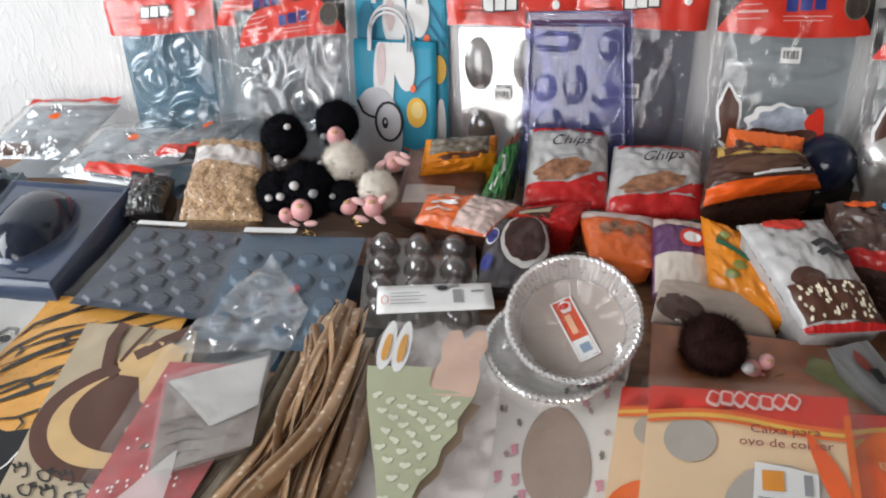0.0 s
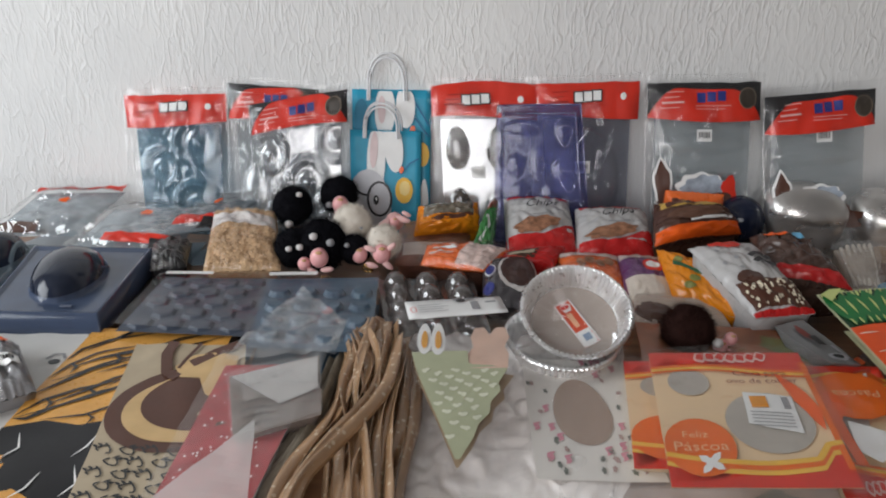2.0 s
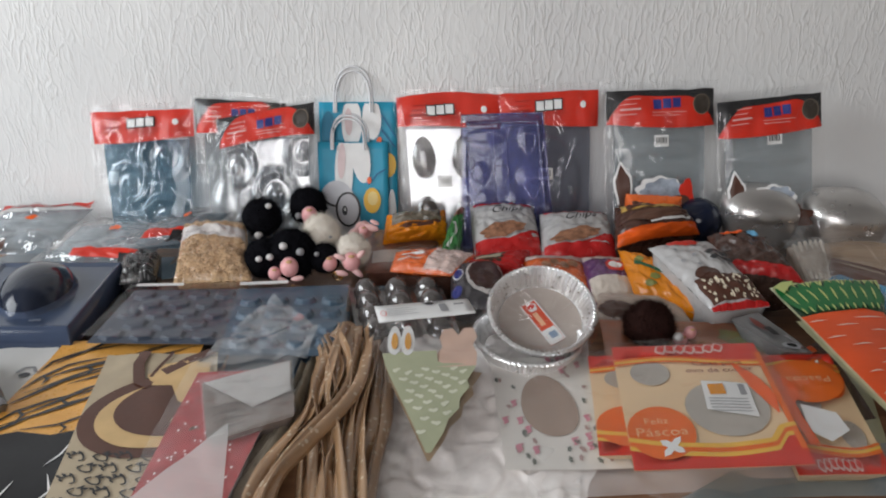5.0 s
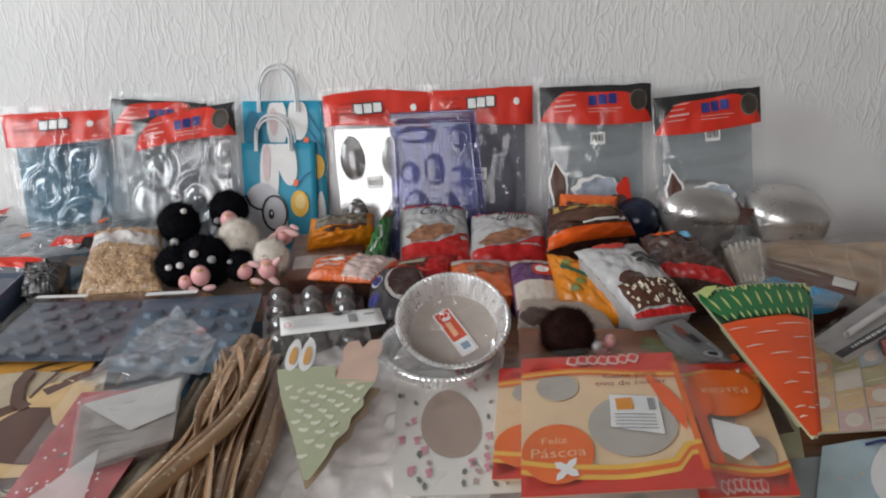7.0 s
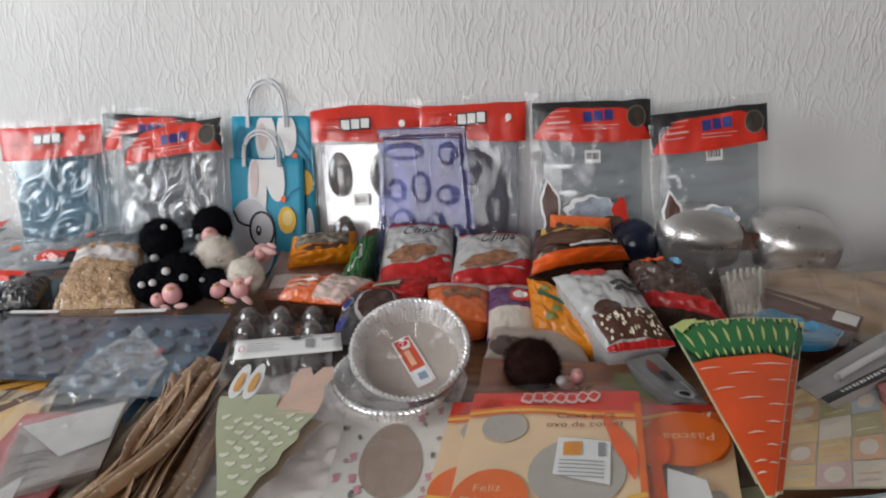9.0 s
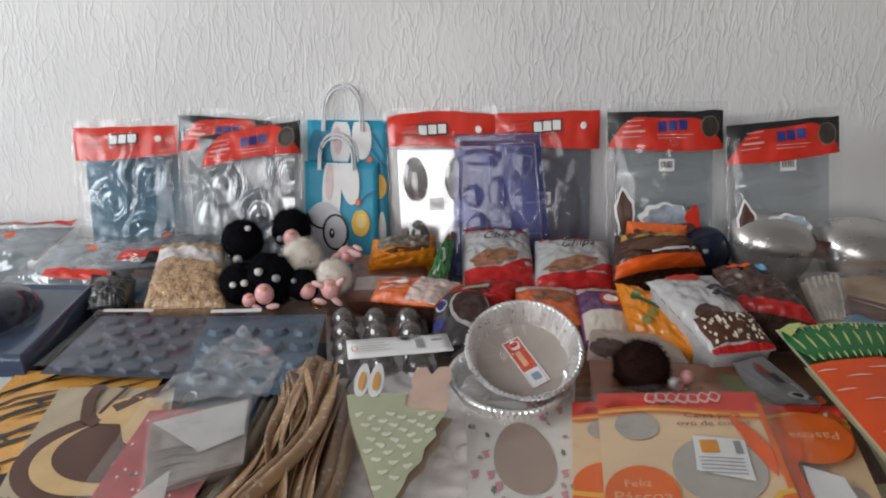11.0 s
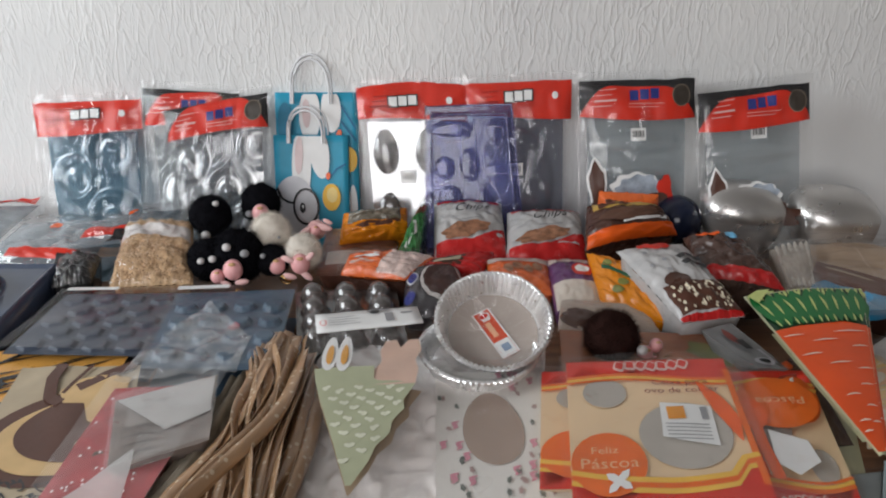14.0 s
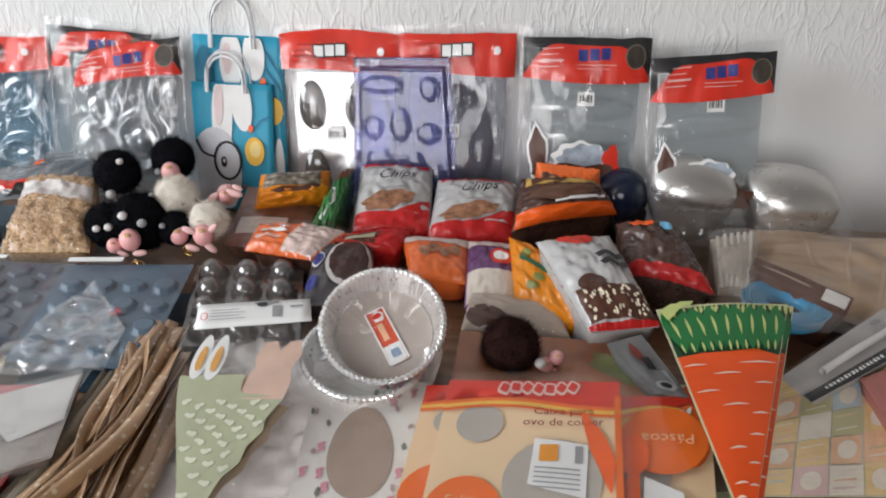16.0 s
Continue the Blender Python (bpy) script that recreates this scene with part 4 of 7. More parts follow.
part("foot", boxed((c.x - 0.04, c.y - 0.03, TABLE + 0.002, c.x + 0.04, c.y + 0.04, c.z - 0.02), bevel=0.005), mat("black_plastic", (0.015, 0.015, 0.017), 0.4), ob)
part("film", sheet(Surf([(c.x - 0.03, c.y - 0.045, c.z - 0.05), (c.x + 0.06, c.y - 0.045, c.z - 0.05), (c.x + 0.05, c.y - 0.03, c.z + 0.035), (c.x - 0.03, c.y - 0.03, c.z + 0.03)]), 12, 12, wob=0.01, seed=5, freq=20), CLEAR, ob, smooth=False)

# ---- mould packs lying flat at the wall end ----
for cs, sd in ((((-1.030, 0.938, 0.790), (-0.866, 0.955, 0.790), (-0.836, 1.095, 0.833), (-0.995, 1.062, 0.836)), 31), (((-0.850, 0.898, 0.790), (-0.647, 0.879, 0.790), (-0.657, 1.035, 0.825), (-0.819, 1.010, 0.825)), 32), (((-0.698, 0.894, 0.817), (-0.593, 0.933, 0.818), (-0.548, 1.068, 0.834), (-0.635, 1.027, 0.832)), 33)):
    s = Surf(cs, pillow(0.016, 3, 0.5, 0.5, sd))
    q = base_of(s)
    ob = thing("mould_pack", (q.x, q.y, TABLE + 0.002), "crumpled clear film mould pack with red print, lying flat", "baking mould", "mould packs lying flat")
    tr = Surf(cs, add(pillow(0.01, 3, 0.5), domes((0.3, 0.3, 0.16, 0.16, 0.008), (0.7, 0.3, 0.16, 0.16, 0.008), (0.3, 0.7, 0.16, 0.16, 0.008), (0.7, 0.7, 0.16, 0.16, 0.008))))
    bm = bmesh.new()
    grid(bm, lambda u, v: tr.at(u, v), 30, 30)
    grid(bm, lambda u, v: Vector((*Surf(cs).at(u, v).xy, TABLE + 0.003)), 6, 6, True)
    part("mould", bm, film("grey_tray_thick", (0.55, 0.6, 0.64), 0.14, 0.14, 0.65, (0.26, 0.31, 0.35), 0.3), ob)
    part("film", sheet(Surf(cs, lambda u, v: s.h(u, v) + 0.006), 30, 30, u0=-0.05, u1=1.05, v0=-0.05, v1=1.05, wob=0.012, seed=sd, freq=22), film("crumpled_film", gloss=0.12, rough=0.08, milk=0.04, crinkle=0.65), ob, "crumpled film")
    part("spot_print", patch(s, oval(0.55, 0.6, 0.06, 0.055, 14, wave=0.15, waves=5), 0.009), ORANGE, ob)
    if sd == 31:
        part("header", patch(s, rect(0.0, 0.92, 1.0, 1.06, 6), 0.008), RED, ob, "folded red header")
        part("header", patch(s, rect(0.0, 0.0, 0.55, 0.12, 6), 0.009), BROWN, ob)
    else:
        part("header", patch(s, rect(0.3, 0.02, 0.92, 0.15, 8), 0.012), RED, ob, "red header")
        part("header", patch(s, rect(0.75, -0.1, 1.05, 0.08, 5), 0.013), BLACK, ob)

# ---- blue egg mould trays ----
SLATE = mat("slate_blue_plastic", (0.055, 0.075, 0.125), 0.14, coat=0.15, vary=0.12, scale=20, bump=0.05)


# dome colour darkened to stand for a dark room reflected in the tray plastic
DIMDOME = mat("dome_dark_reflection", (0.018, 0.024, 0.042), 0.1, coat=0.3, vary=0.2)


def egg_tray(corners, label, ds, material):
    s = Surf(corners)
    q = base_of(s)
    ob = thing("egg_mould_tray", (q.x, q.y, TABLE + 0.002), label, "baking mould", "blue egg mould trays")
    bm = bmesh.new()

    def f(u, v):
        p = s.at(u, v)
        d = domes(*ds)(u, v)
        lip = 0.004 if min(u, 1 - u, v, 1 - v) < 0.03 else 0.0
        return p + Vector((0, 0, d + lip))

    top = grid(bm, f, 60, 60)
    m = (s.c[0] + s.c[1] + s.c[2] + s.c[3]) / 4
    low = grid(bm, lambda u, v: Vector((*(s.at(u, v) + (s.at(u, v) - m) * 0.03).xy, TABLE + 0.002)), 60, 60, True)
    n = 60
    ring = [(top[0][i], low[0][i]) for i in range(n + 1)] + [(top[j][n], low[j][n]) for j in range(1, n + 1)]
    ring += [(top[n][i], low[n][i]) for i in range(n - 1, -1, -1)] + [(top[j][0], low[j][0]) for j in range(n - 1, 0, -1)]
    for k in range(len(ring)):
        (a, b), (c2, d) = ring[k], ring[(k + 1) % len(ring)]
        bm.faces.new((a, b, d, c2))
    part("tray", bm, material, ob)
    for a, b, ru, rv, t in ds:
        cap = Surf(corners, domes((a, b, ru, rv, t)))
        part("egg_dome", patch(cap, oval(a, b, ru * 0.985, rv * 0.985, 40), 0.0012, 14), DIMDOME, ob, "glossy egg dome, darkened as if reflecting a dark room")
    return ob, s


ob, s = egg_tray(((-0.814, 0.606, 0.805), (-0.649, 0.609, 0.805), (-0.669, 0.835, 0.814), (-0.871, 0.833, 0.814)), "slate-blue plastic tray with one large egg dome", [(0.5, 0.5, 0.29, 0.35, 0.042)], SLATE)
part("maker_mark", patch(s, rect(0.62, 0.09, 0.72, 0.12, 2), 0.002), mat("pale_slate", (0.12, 0.14, 0.19), 0.3), ob)
ob, s = egg_tray(((-0.978, 0.592, 0.780), (-0.875, 0.673, 0.783), (-0.908, 0.894, 0.792), (-1.044, 0.881, 0.791)), "clear blue-grey plastic tray with two egg domes", [(0.74, 0.72, 0.3, 0.26, 0.05), (0.62, 0.26, 0.33, 0.25, 0.05)], mat("clear_slate", (0.2, 0.26, 0.3), 0.12, coat=0.3, vary=0.15))

# ---- flat dark mould sheets in bags ----
DARKSHEET = mat("dark_slate_sheet", (0.045, 0.058, 0.085), 0.4, coat=0.1, vary=0.2, scale=25)


def mould_sheet(corners, label, ds, seed, material):
    s = Surf(corners, cups(*ds))
    q = base_of(s)
    ob = thing("mould_sheet", (q.x, q.y, TABLE + 0.002), label, "baking mould", "dark mould sheets")
    bm = sheet(s, 110, 90)
    grid(bm, lambda u, v: Vector((*Surf(corners).at(u, v).xy, TABLE + 0.003)), 4, 4, True)
    part("sheet", bm, material, ob)
    flat = Surf(corners)
    part("film", sheet(flat, 24, 20, off=0.009, u0=-0.03, u1=1.03, wob=0.005, seed=seed, freq=11), CLEAR, ob, "thin clear film")
    part("paper_strip", patch(flat, rect(0.02, 0.975, 0.45, 1.03, 4), 0.009), WHITE, ob, "white paper strip")
    return ob, s


hexes = [6] + [(0.14 + 0.24 * i + (0.12 if j % 2 else 0), 0.13 + 0.185 * j, 0.105, 0.1, 0.0045) for j in range(5) for i in range(3 if j % 2 else 4)]
mould_sheet(((-0.620, 0.596, 0.790), (-0.436, 0.592, 0.790), (-0.447, 0.771, 0.797), (-0.620, 0.764, 0.797)), "dark slate plastic mould sheet with rows of hexagon cups, in film", hexes, 41, DARKSHEET)
arcs = [9] + [(0.15 + 0.24 * i, 0.14 + 0.2 * j, 0.1, 0.055 if (i + j) % 2 else 0.08, 0.008) for j in range(4) for i in range(4)]
ob, s = mould_sheet(((-0.426, 0.559, 0.792), (-0.262, 0.555, 0.792), (-0.280, 0.778, 0.801), (-0.454, 0.762, 0.800)), "dark blue plastic mould sheet with curved shapes, in film", arcs, 42, mat("blue_slate_sheet", (0.055, 0.1, 0.15), 0.35, coat=0.15, vary=0.2, scale=25))
part("red_mark", patch(s, oval(0.6, 0.45, 0.05, 0.03, 10, wave=0.2, waves=3), 0.004), mat("faded_red", (0.22, 0.03, 0.05), 0.5), ob)

# ---- oats ----
OATS = mat("oat_flakes", (0.6, 0.4, 0.23), 0.7, vary=0.3, scale=160, bump=1.0, bump_scale=220)
cs = ((-0.569, 0.790, 0.796), (-0.445, 0.806, 0.796), (-0.486, 0.945, 0.848), (-0.598, 0.948, 0.848))
ob, s = pouch("oat_bag", cs, 0.022, "clear plastic bag filled with rolled oats", "food bag", OATS, 51, crease=0.4)
random.seed(8)
bm = bmesh.new()
for k in range(1500):
    u, v = random.uniform(0.03, 0.97), random.uniform(0.02, 0.62) if k % 6 else random.uniform(0.78, 0.95)
    p = s.at(u, v, 0.001)
    a, r = random.random() * 6, random.uniform(0.0016, 0.003)
    t = Vector((math.cos(a), math.sin(a), random.uniform(-0.5, 0.5)))
    b = s.n.cross(t)
    bm.faces.new([bm.verts.new(p + t * r * x + b * r * 0.7 * y + s.n * z) for x, y, z in ((1, 0, 0.001), (0, 1, 0), (-1, 0, 0.0012), (0, -1, 0.0003))])
tagged(part("flakes", bm, mat("oat_flake", (0.66, 0.45, 0.27), 0.65, vary=0.4, scale=300), ob, smooth=False), kind="stuff")
part("label", panel(s, 0.02, 0.58, 0.98, 0.8, 0.003), mat("pale_label_film", (0.62, 0.58, 0.56), 0.3, coat=0.4, vary=0.2, scale=40), ob, "pale folded label")
part("film", sheet(Surf(cs, lambda u, v: s.h(u, v) + 0.004), 24, 24, u0=-0.02, u1=1.02, v1=1.08, wob=0.004, seed=51, freq=24), CLEAR, ob, "clear film", smooth=False)

# ---- fluffy key charms ----
FUR_BLACK = mat("black_fur", (0.006, 0.006, 0.008), 1.0, spec=0.05)
FUR_WHITE = mat("cream_fur", (0.72, 0.66, 0.58), 0.8, sheen=0.3)
FUR_BROWN = mat("brown_fur", (0.025, 0.011, 0.009), 1.0, spec=0.05)
FUR_PINK = mat("pink_fur", (0.75, 0.45, 0.43), 0.8, sheen=0.3)
BEADW = mat("white_bead", (0.6, 0.58, 0.57), 0.3, coat=0.4)
PALEPINK = mat("pale_pink_felt", (0.8, 0.5, 0.48), 0.6)
FELT = mat("tan_felt", (0.55, 0.33, 0.16), 0.6)
GOLD = mat("gold_metal", (0.6, 0.38, 0.14), 0.25, metal=1.0)


def pompom(c, r, material, label, beads, seed, ring=None, hairs=1700):
    c = Vector(c)
    rnd = random.Random(seed)
    ob = thing("pompom_charm", (c.x, c.y, c.z - r), label, "key charm", "fluffy key charms")
    core = ball(c, r * 0.9, sub=4)
    for v in core.verts:
        v.co = c + (v.co - c) * (1 + 0.1 * noise.noise(v.co * 55) + 0.05 * noise.noise(v.co * 150))
    part("core", core, material, ob)
    bm = bmesh.new()
    for k in range(int(hairs * 1.9)):
        z = rnd.uniform(-1, 1)
        a = rnd.uniform(0, 6.2832)
        d = Vector((math.sqrt(1 - z * z) * math.cos(a), math.sqrt(1 - z * z) * math.sin(a), z))
        side = d.cross(Vector((rnd.uniform(-1, 1), rnd.uniform(-1, 1), rnd.uniform(-1, 1)))).normalized()
        root, w = c + d * r * 0.8, r * 0.014
        bend = side.cross(d) * rnd.uniform(-0.16, 0.16) * r
        tip = c + d * r * (rnd.uniform(0.94, 1.12) + 0.1 * noise.noise(d * 2.2 + c * 9)) + bend * 1.6
        bm.faces.new([bm.verts.new(q) for q in (root - side * w, root + side * w, tip)])
    tagged(part("fur", bm, material, ob, smooth=False), kind="stuff")
    for dx, dy, dz, br, kind in beads:
        q = c + Vector((dx, dy, dz)) * r
        if kind == "l":
            limb = ball((0, 0, 0), br * r, (1.0, 0.4, 0.45), 3)
            bmesh.ops.rotate(limb, verts=limb.verts, cent=(0, 0, 0), matrix=Matrix.Rotation(rnd.uniform(-0.9, 0.9), 3, "Y"))
            bmesh.ops.translate(limb, verts=limb.verts, vec=q)
            part("ear", limb, PALEPINK, ob, "pale pink ear")
            continue
        m = {"w": BEADW, "p": PINK, "g": GREYPRINT}[kind]
        bead = part("bead", ball(q, br * r * 0.78, (1, 0.95, 1.12) if kind == "p" else (1, 1, 0.9), 3), m, ob, {"w": "white bead", "p": "pink bead", "g": "grey bead"}[kind])
        if kind == "p" and br > 0.28:
            part("cap", ball(q + Vector((0.1, -0.45, 0.62))* br * r, br * r * 0.3, (1, 0.7, 0.5), 2), FELT, bead, "tan cap")
    if ring:
        q = c + Vector(ring) * r
        part("key_ring", tube([q + Vector((math.cos(a * 0.5) * 0.009, 0.002 * math.sin(a), math.sin(a * 0.5) * 0.007)) for a in range(12)], 0.0012, closed=True), GOLD, ob, "small gold key ring")
        part("clasp", tube([q + Vector((0.008 * math.sin(k), 0.004 * k - 0.01, 0.004 * math.cos(k * 1.3))) for k in range(6)], 0.0014), GOLD, ob, "gold clasp")
    return ob


pompom((-0.386, 0.854, 0.825), 0.046, FUR_BLACK, "black fluffy pompom key charm with white and pink beads", [(-0.6, -0.85, 0.2, 0.17, "w"), (-0.1, -0.8, 0.6, 0.19, "w"), (0.5, -0.85, 0.4, 0.19, "g"), (0.12, -1.05, -0.1, 0.42, "p"), (-0.42, -1.05, -0.35, 0.3, "p"), (-0.15, -1.15, -0.55, 0.2, "l"), (0.4, -1.15, -0.5, 0.24, "l")], 1, (0.35, -1.3, -0.85), 2600)
pompom((-0.432, 0.849, 0.820), 0.036, FUR_BLACK, "black fluffy pompom key charm half under another", [(0.0, -0.95, 0.3, 0.2, "w")], 11)
pompom((-0.329, 0.847, 0.820), 0.028, FUR_BLACK, "small black fluffy pompom key charm", [(-0.3, -0.9, 0.6, 0.2, "g")], 12, hairs=1100)
pompom((-0.458, 0.953, 0.859), 0.038, FUR_BLACK, "black fluffy pompom key charm with white beads", [(0.5, -0.6, 0.75, 0.18, "w"), (0.0, -0.9, -0.6, 0.26, "w")], 2)
pompom((-0.381, 0.989, 0.871), 0.037, FUR_BLACK, "black fluffy pompom key charm with a pink head bead", [(0.25, -0.95, -0.2, 0.5, "p"), (0.75, -1.0, -0.5, 0.36, "l"), (0.2, -1.0, -0.62, 0.26, "l"), (-0.3, -0.9, -0.25, 0.22, "g")], 3)
pompom((-0.340, 0.890, 0.852), 0.034, FUR_WHITE, "cream fluffy pompom key charm", [(0.6, -0.9, 0.05, 0.1, "g"), (-0.9, -0.5, 0.2, 0.2, "w")], 4)
pompom((-0.282, 0.859, 0.830), 0.031, FUR_WHITE, "cream fluffy pompom key charm with pink beads", [(0.0, -0.95, -0.3, 0.62, "p"), (-1.2, -0.9, -0.4, 0.55, "p"), (-0.55, -1.2, 0.05, 0.36, "l"), (-0.5, -1.25, -0.85, 0.36, "l"), (0.3, -1.1, -0.85, 0.4, "l"), (0.5, -1.0, 0.1, 0.34, "l")], 5, (-0.7, -1.3, -1.0))
pompom((-0.270, 0.913, 0.848), 0.017, FUR_PINK, "small pink fluffy charm with long ears", [(-1.0, -0.9, 0.0, 0.8, "l"), (0.9, -0.7, 0.5, 0.8, "l"), (1.3, -0.8, 1.1, 0.5, "l"), (0.1, -0.8, 0.2, 0.7, "p")], 7, hairs=700)
pompom((0.160, 0.621, 0.806), 0.037, FUR_BROWN, "dark brown fluffy pompom key charm with pink beads", [(0.95, -0.6, -0.2, 0.24, "w"), (1.15, -0.3, -0.5, 0.35, "p"), (1.5, -0.25, -0.2, 0.3, "p"), (1.45, -0.4, -0.75, 0.25, "p")], 8, (1.9, -0.4, -0.7), 2200)

# ---- clear egg carton ----
cs = ((-0.248, 0.626, 0.775), (-0.098, 0.628, 0.775), (-0.132, 0.811, 0.788), (-0.285, 0.798, 0.788))
eggs = [(0.18 + 0.32 * i, 0.14 + 0.24 * j, 0.13, 0.115) for j in range(4) for i in range(3)]
s = Surf(cs)
q = base_of(s)
ob = thing("egg_carton", (q.x, q.y, TABLE + 0.002), "clear plastic tray of glossy egg-shaped cups over dark paper", "baking mould")
CARTON = film("carton_plastic", (0.6, 0.57, 0.55), 0.12, 0.1, 0.3, (0.27, 0.245, 0.24))
part("tray", sheet(Surf(cs, domes(*[(a, b, c1, d, 0.026) for a, b, c1, d in eggs])), 60, 80), CARTON, ob)
bm = sheet(s, 6, 6, off=-0.004)
grid(bm, lambda u, v: Vector((*s.at(u, v).xy, TABLE + 0.003)), 4, 4, True)
part("backing", bm, mat("dark_taupe_paper", (0.09, 0.062, 0.052), 0.5, vary=0.4, scale=30), ob, "dark brown backing paper")

# ---- foil pans ----
FOIL = mat("aluminium_foil", (0.95, 0.95, 0.95), 0.3, metal=0.97, vary=0.08, scale=60, bump=0.25, bump_scale=120)


def pan(m, r, deep, label, sticker):
    o = m.translation
    ob = thing("foil_pan", o, label, "baking pan", "aluminium tart pans")
    n = 132
    prof = [(0.0, 0, 0), (0.3, 0, 0), (0.6, 0, 0), (0.78, 0.0, 0), (0.795, 0.06, 0.3), (0.83, 0.35, 1), (0.88, 0.7, 1), (0.93, 0.97, 1), (0.945, 1.0, 0.8), (0.985, 0.98, 0.6), (1.0, 0.93, 0.5), (0.995, 0.86, 0.4)]
    bm = bmesh.new()
    rows = []
    for k, (a, b, fl) in enumerate(prof[1:]):
        rows.append([bm.verts.new(m @ Vector((math.cos(2 * math.pi * i / n) * r * (a + fl * (0.019 if i % 2 else -0.019)), math.sin(2 * math.pi * i / n) * r * (a + fl * (0.019 if i % 2 else -0.019)), deep * b))) for i in range(n)])
    for x, y in zip(rows, rows[1:]):
        for i in range(n):
            bm.faces.new((x[i], x[(i + 1) % n], y[(i + 1) % n], y[i]))
    bm.faces.new(rows[0])
    part("pan", bm, FOIL, ob, smooth=False)
    if sticker:
        part("paper_disc", patch(Surf([m @ Vector(q) for q in ((-r, -r, 0), (r, -r, 0), (r, r, 0), (-r, r, 0))]), oval(0.5, 0.5, 0.388, 0.388, 48), 0.001), mat("taupe_board", (0.42, 0.36, 0.32), 0.45, coat=0.3, vary=0.08), ob, "grey-brown card disc")
        ls = Surf([m @ Vector((r * (0.04 + 0.52 * a + 0.854 * b), r * (-0.04 - 0.854 * a + 0.52 * b), 0)) for a, b in ((0.5, -0.165), (0.5, 0.165), (-0.5, 0.165), (-0.5, -0.165))])
        lab = part("label", patch(ls, rect(0, 0, 1, 1), 0.002), mat("vermilion_print", (0.68, 0.1, 0.05), 0.4, coat=0.3), ob, "red and white product label")
        part("label_edge", strip(ls, [(0.02, 0.01), (0.98, 0.01), (0.98, 0.99), (0.02, 0.99), (0.02, 0.01)], 0.0022, 0.0034), WHITE, lab)
        part("label_top", patch(ls, oval(0.55, 0.87, 0.3, 0.1, 20, 0, 0, 0.1, 5), 0.003), WHITE, lab)
        part("label_bar", patch(ls, rect(0.3, 0.42, 0.6, 0.74, 3), 0.003), mat("pale_orange_label", (0.8, 0.45, 0.28), 0.45), lab)
        part("label_mark", patch(ls, oval(0.5, 0.88, 0.26, 0.05, 14), 0.004), RED, lab)
        part("label_panel", patch(ls, rect(0.08, 0.03, 0.92, 0.33, 3), 0.003), WHITE, lab)
        part("label_code", patch(ls, rect(0.3, 0.1, 0.75, 0.24, 2), 0.004), mat("grey_blue_print", (0.25, 0.33, 0.45), 0.5), lab)
    wrap = bmesh.new()
    rr = [(0.12, 0.2), (0.4, 0.22), (0.68, 0.5), (0.9, 1.0), (1.02, 1.06), (1.07, 0.5), (0.95, -0.05)]
    rws = [[wrap.verts.new(m @ Vector((math.cos(2 * math.pi * i / 48) * r * a, math.sin(2 * math.pi * i / 48) * r * a, deep * b + 0.006 * noise.noise((i * 0.9, a * 20, deep * 300))))) for i in range(48)] for a, b in rr]
    for x, y in zip(rws, rws[1:]):
        for i in range(48):
            wrap.faces.new((x[i], x[(i + 1) % 48], y[(i + 1) % 48], y[i]))
    part("film", wrap, CLEAR, ob, "clear plastic wrap", smooth=False)
    return ob


pan(pose(-0.012, 0.6004, 0.7707, 6, 0, 20), 0.0766, 0.034, "fluted aluminium tart pan in clear wrap under another", False)
pan(pose(0.0085, 0.6255, 0.8094, 30, 0, 0), 0.0751, 0.033, "fluted aluminium tart pan with a red and white label", True)

# ---- printed bags at the front ----


def flat_pack(name, corners, label, category, material, hgt_to=None, group="", film_on=None, seed=0, n=16, wob=0.0015, inset=0.28):
    """A flat pack whose top follows the corners and whose underside lies on the table."""
    s = Surf(corners, lambda u, v: wob * noise.noise((u * 4 + seed, v * 4, seed * 1.3)))
    q = base_of(s)
    low = TABLE + 0.002 if hgt_to is None else hgt_to
    ob = thing(name, (q.x, q.y, low), label, category, group)
    bm = bmesh.new()
    top = grid(bm, lambda u, v: s.at(u, v), n, n)
    m0 = s.at(0.5, 0.5)
    bot = grid(bm, lambda u, v: Vector((*(s.at(u, v) * (1 - inset) + m0 * inset).xy, min(low, s.at(u, v).z - 0.002))), n, n, True)
    ring = [(top[0][i], bot[0][i]) for i in range(n + 1)] + [(top[j][n], bot[j][n]) for j in range(1, n + 1)]
    ring += [(top[n][i], bot[n][i]) for i in range(n - 1, -1, -1)] + [(top[j][0], bot[j][0]) for j in range(n - 1, 0, -1)]
    for k in range(len(ring)):
        (a, b), (c2, d) = ring[k], ring[(k + 1) % len(ring)]
        bm.faces.new((a, b, d, c2))
        bm.edges.get((a, c2)).smooth = False
    part("pack", bm, material, ob)
    if film_on:
        part("film", sheet(Surf(corners), 24, 24, off=0.004, u0=-0.03, u1=1.03, v0=-0.03, v1=1.03, wob=0.004, seed=seed, freq=16), film_on, ob, "thin crinkled film", smooth=False)
    return ob, s


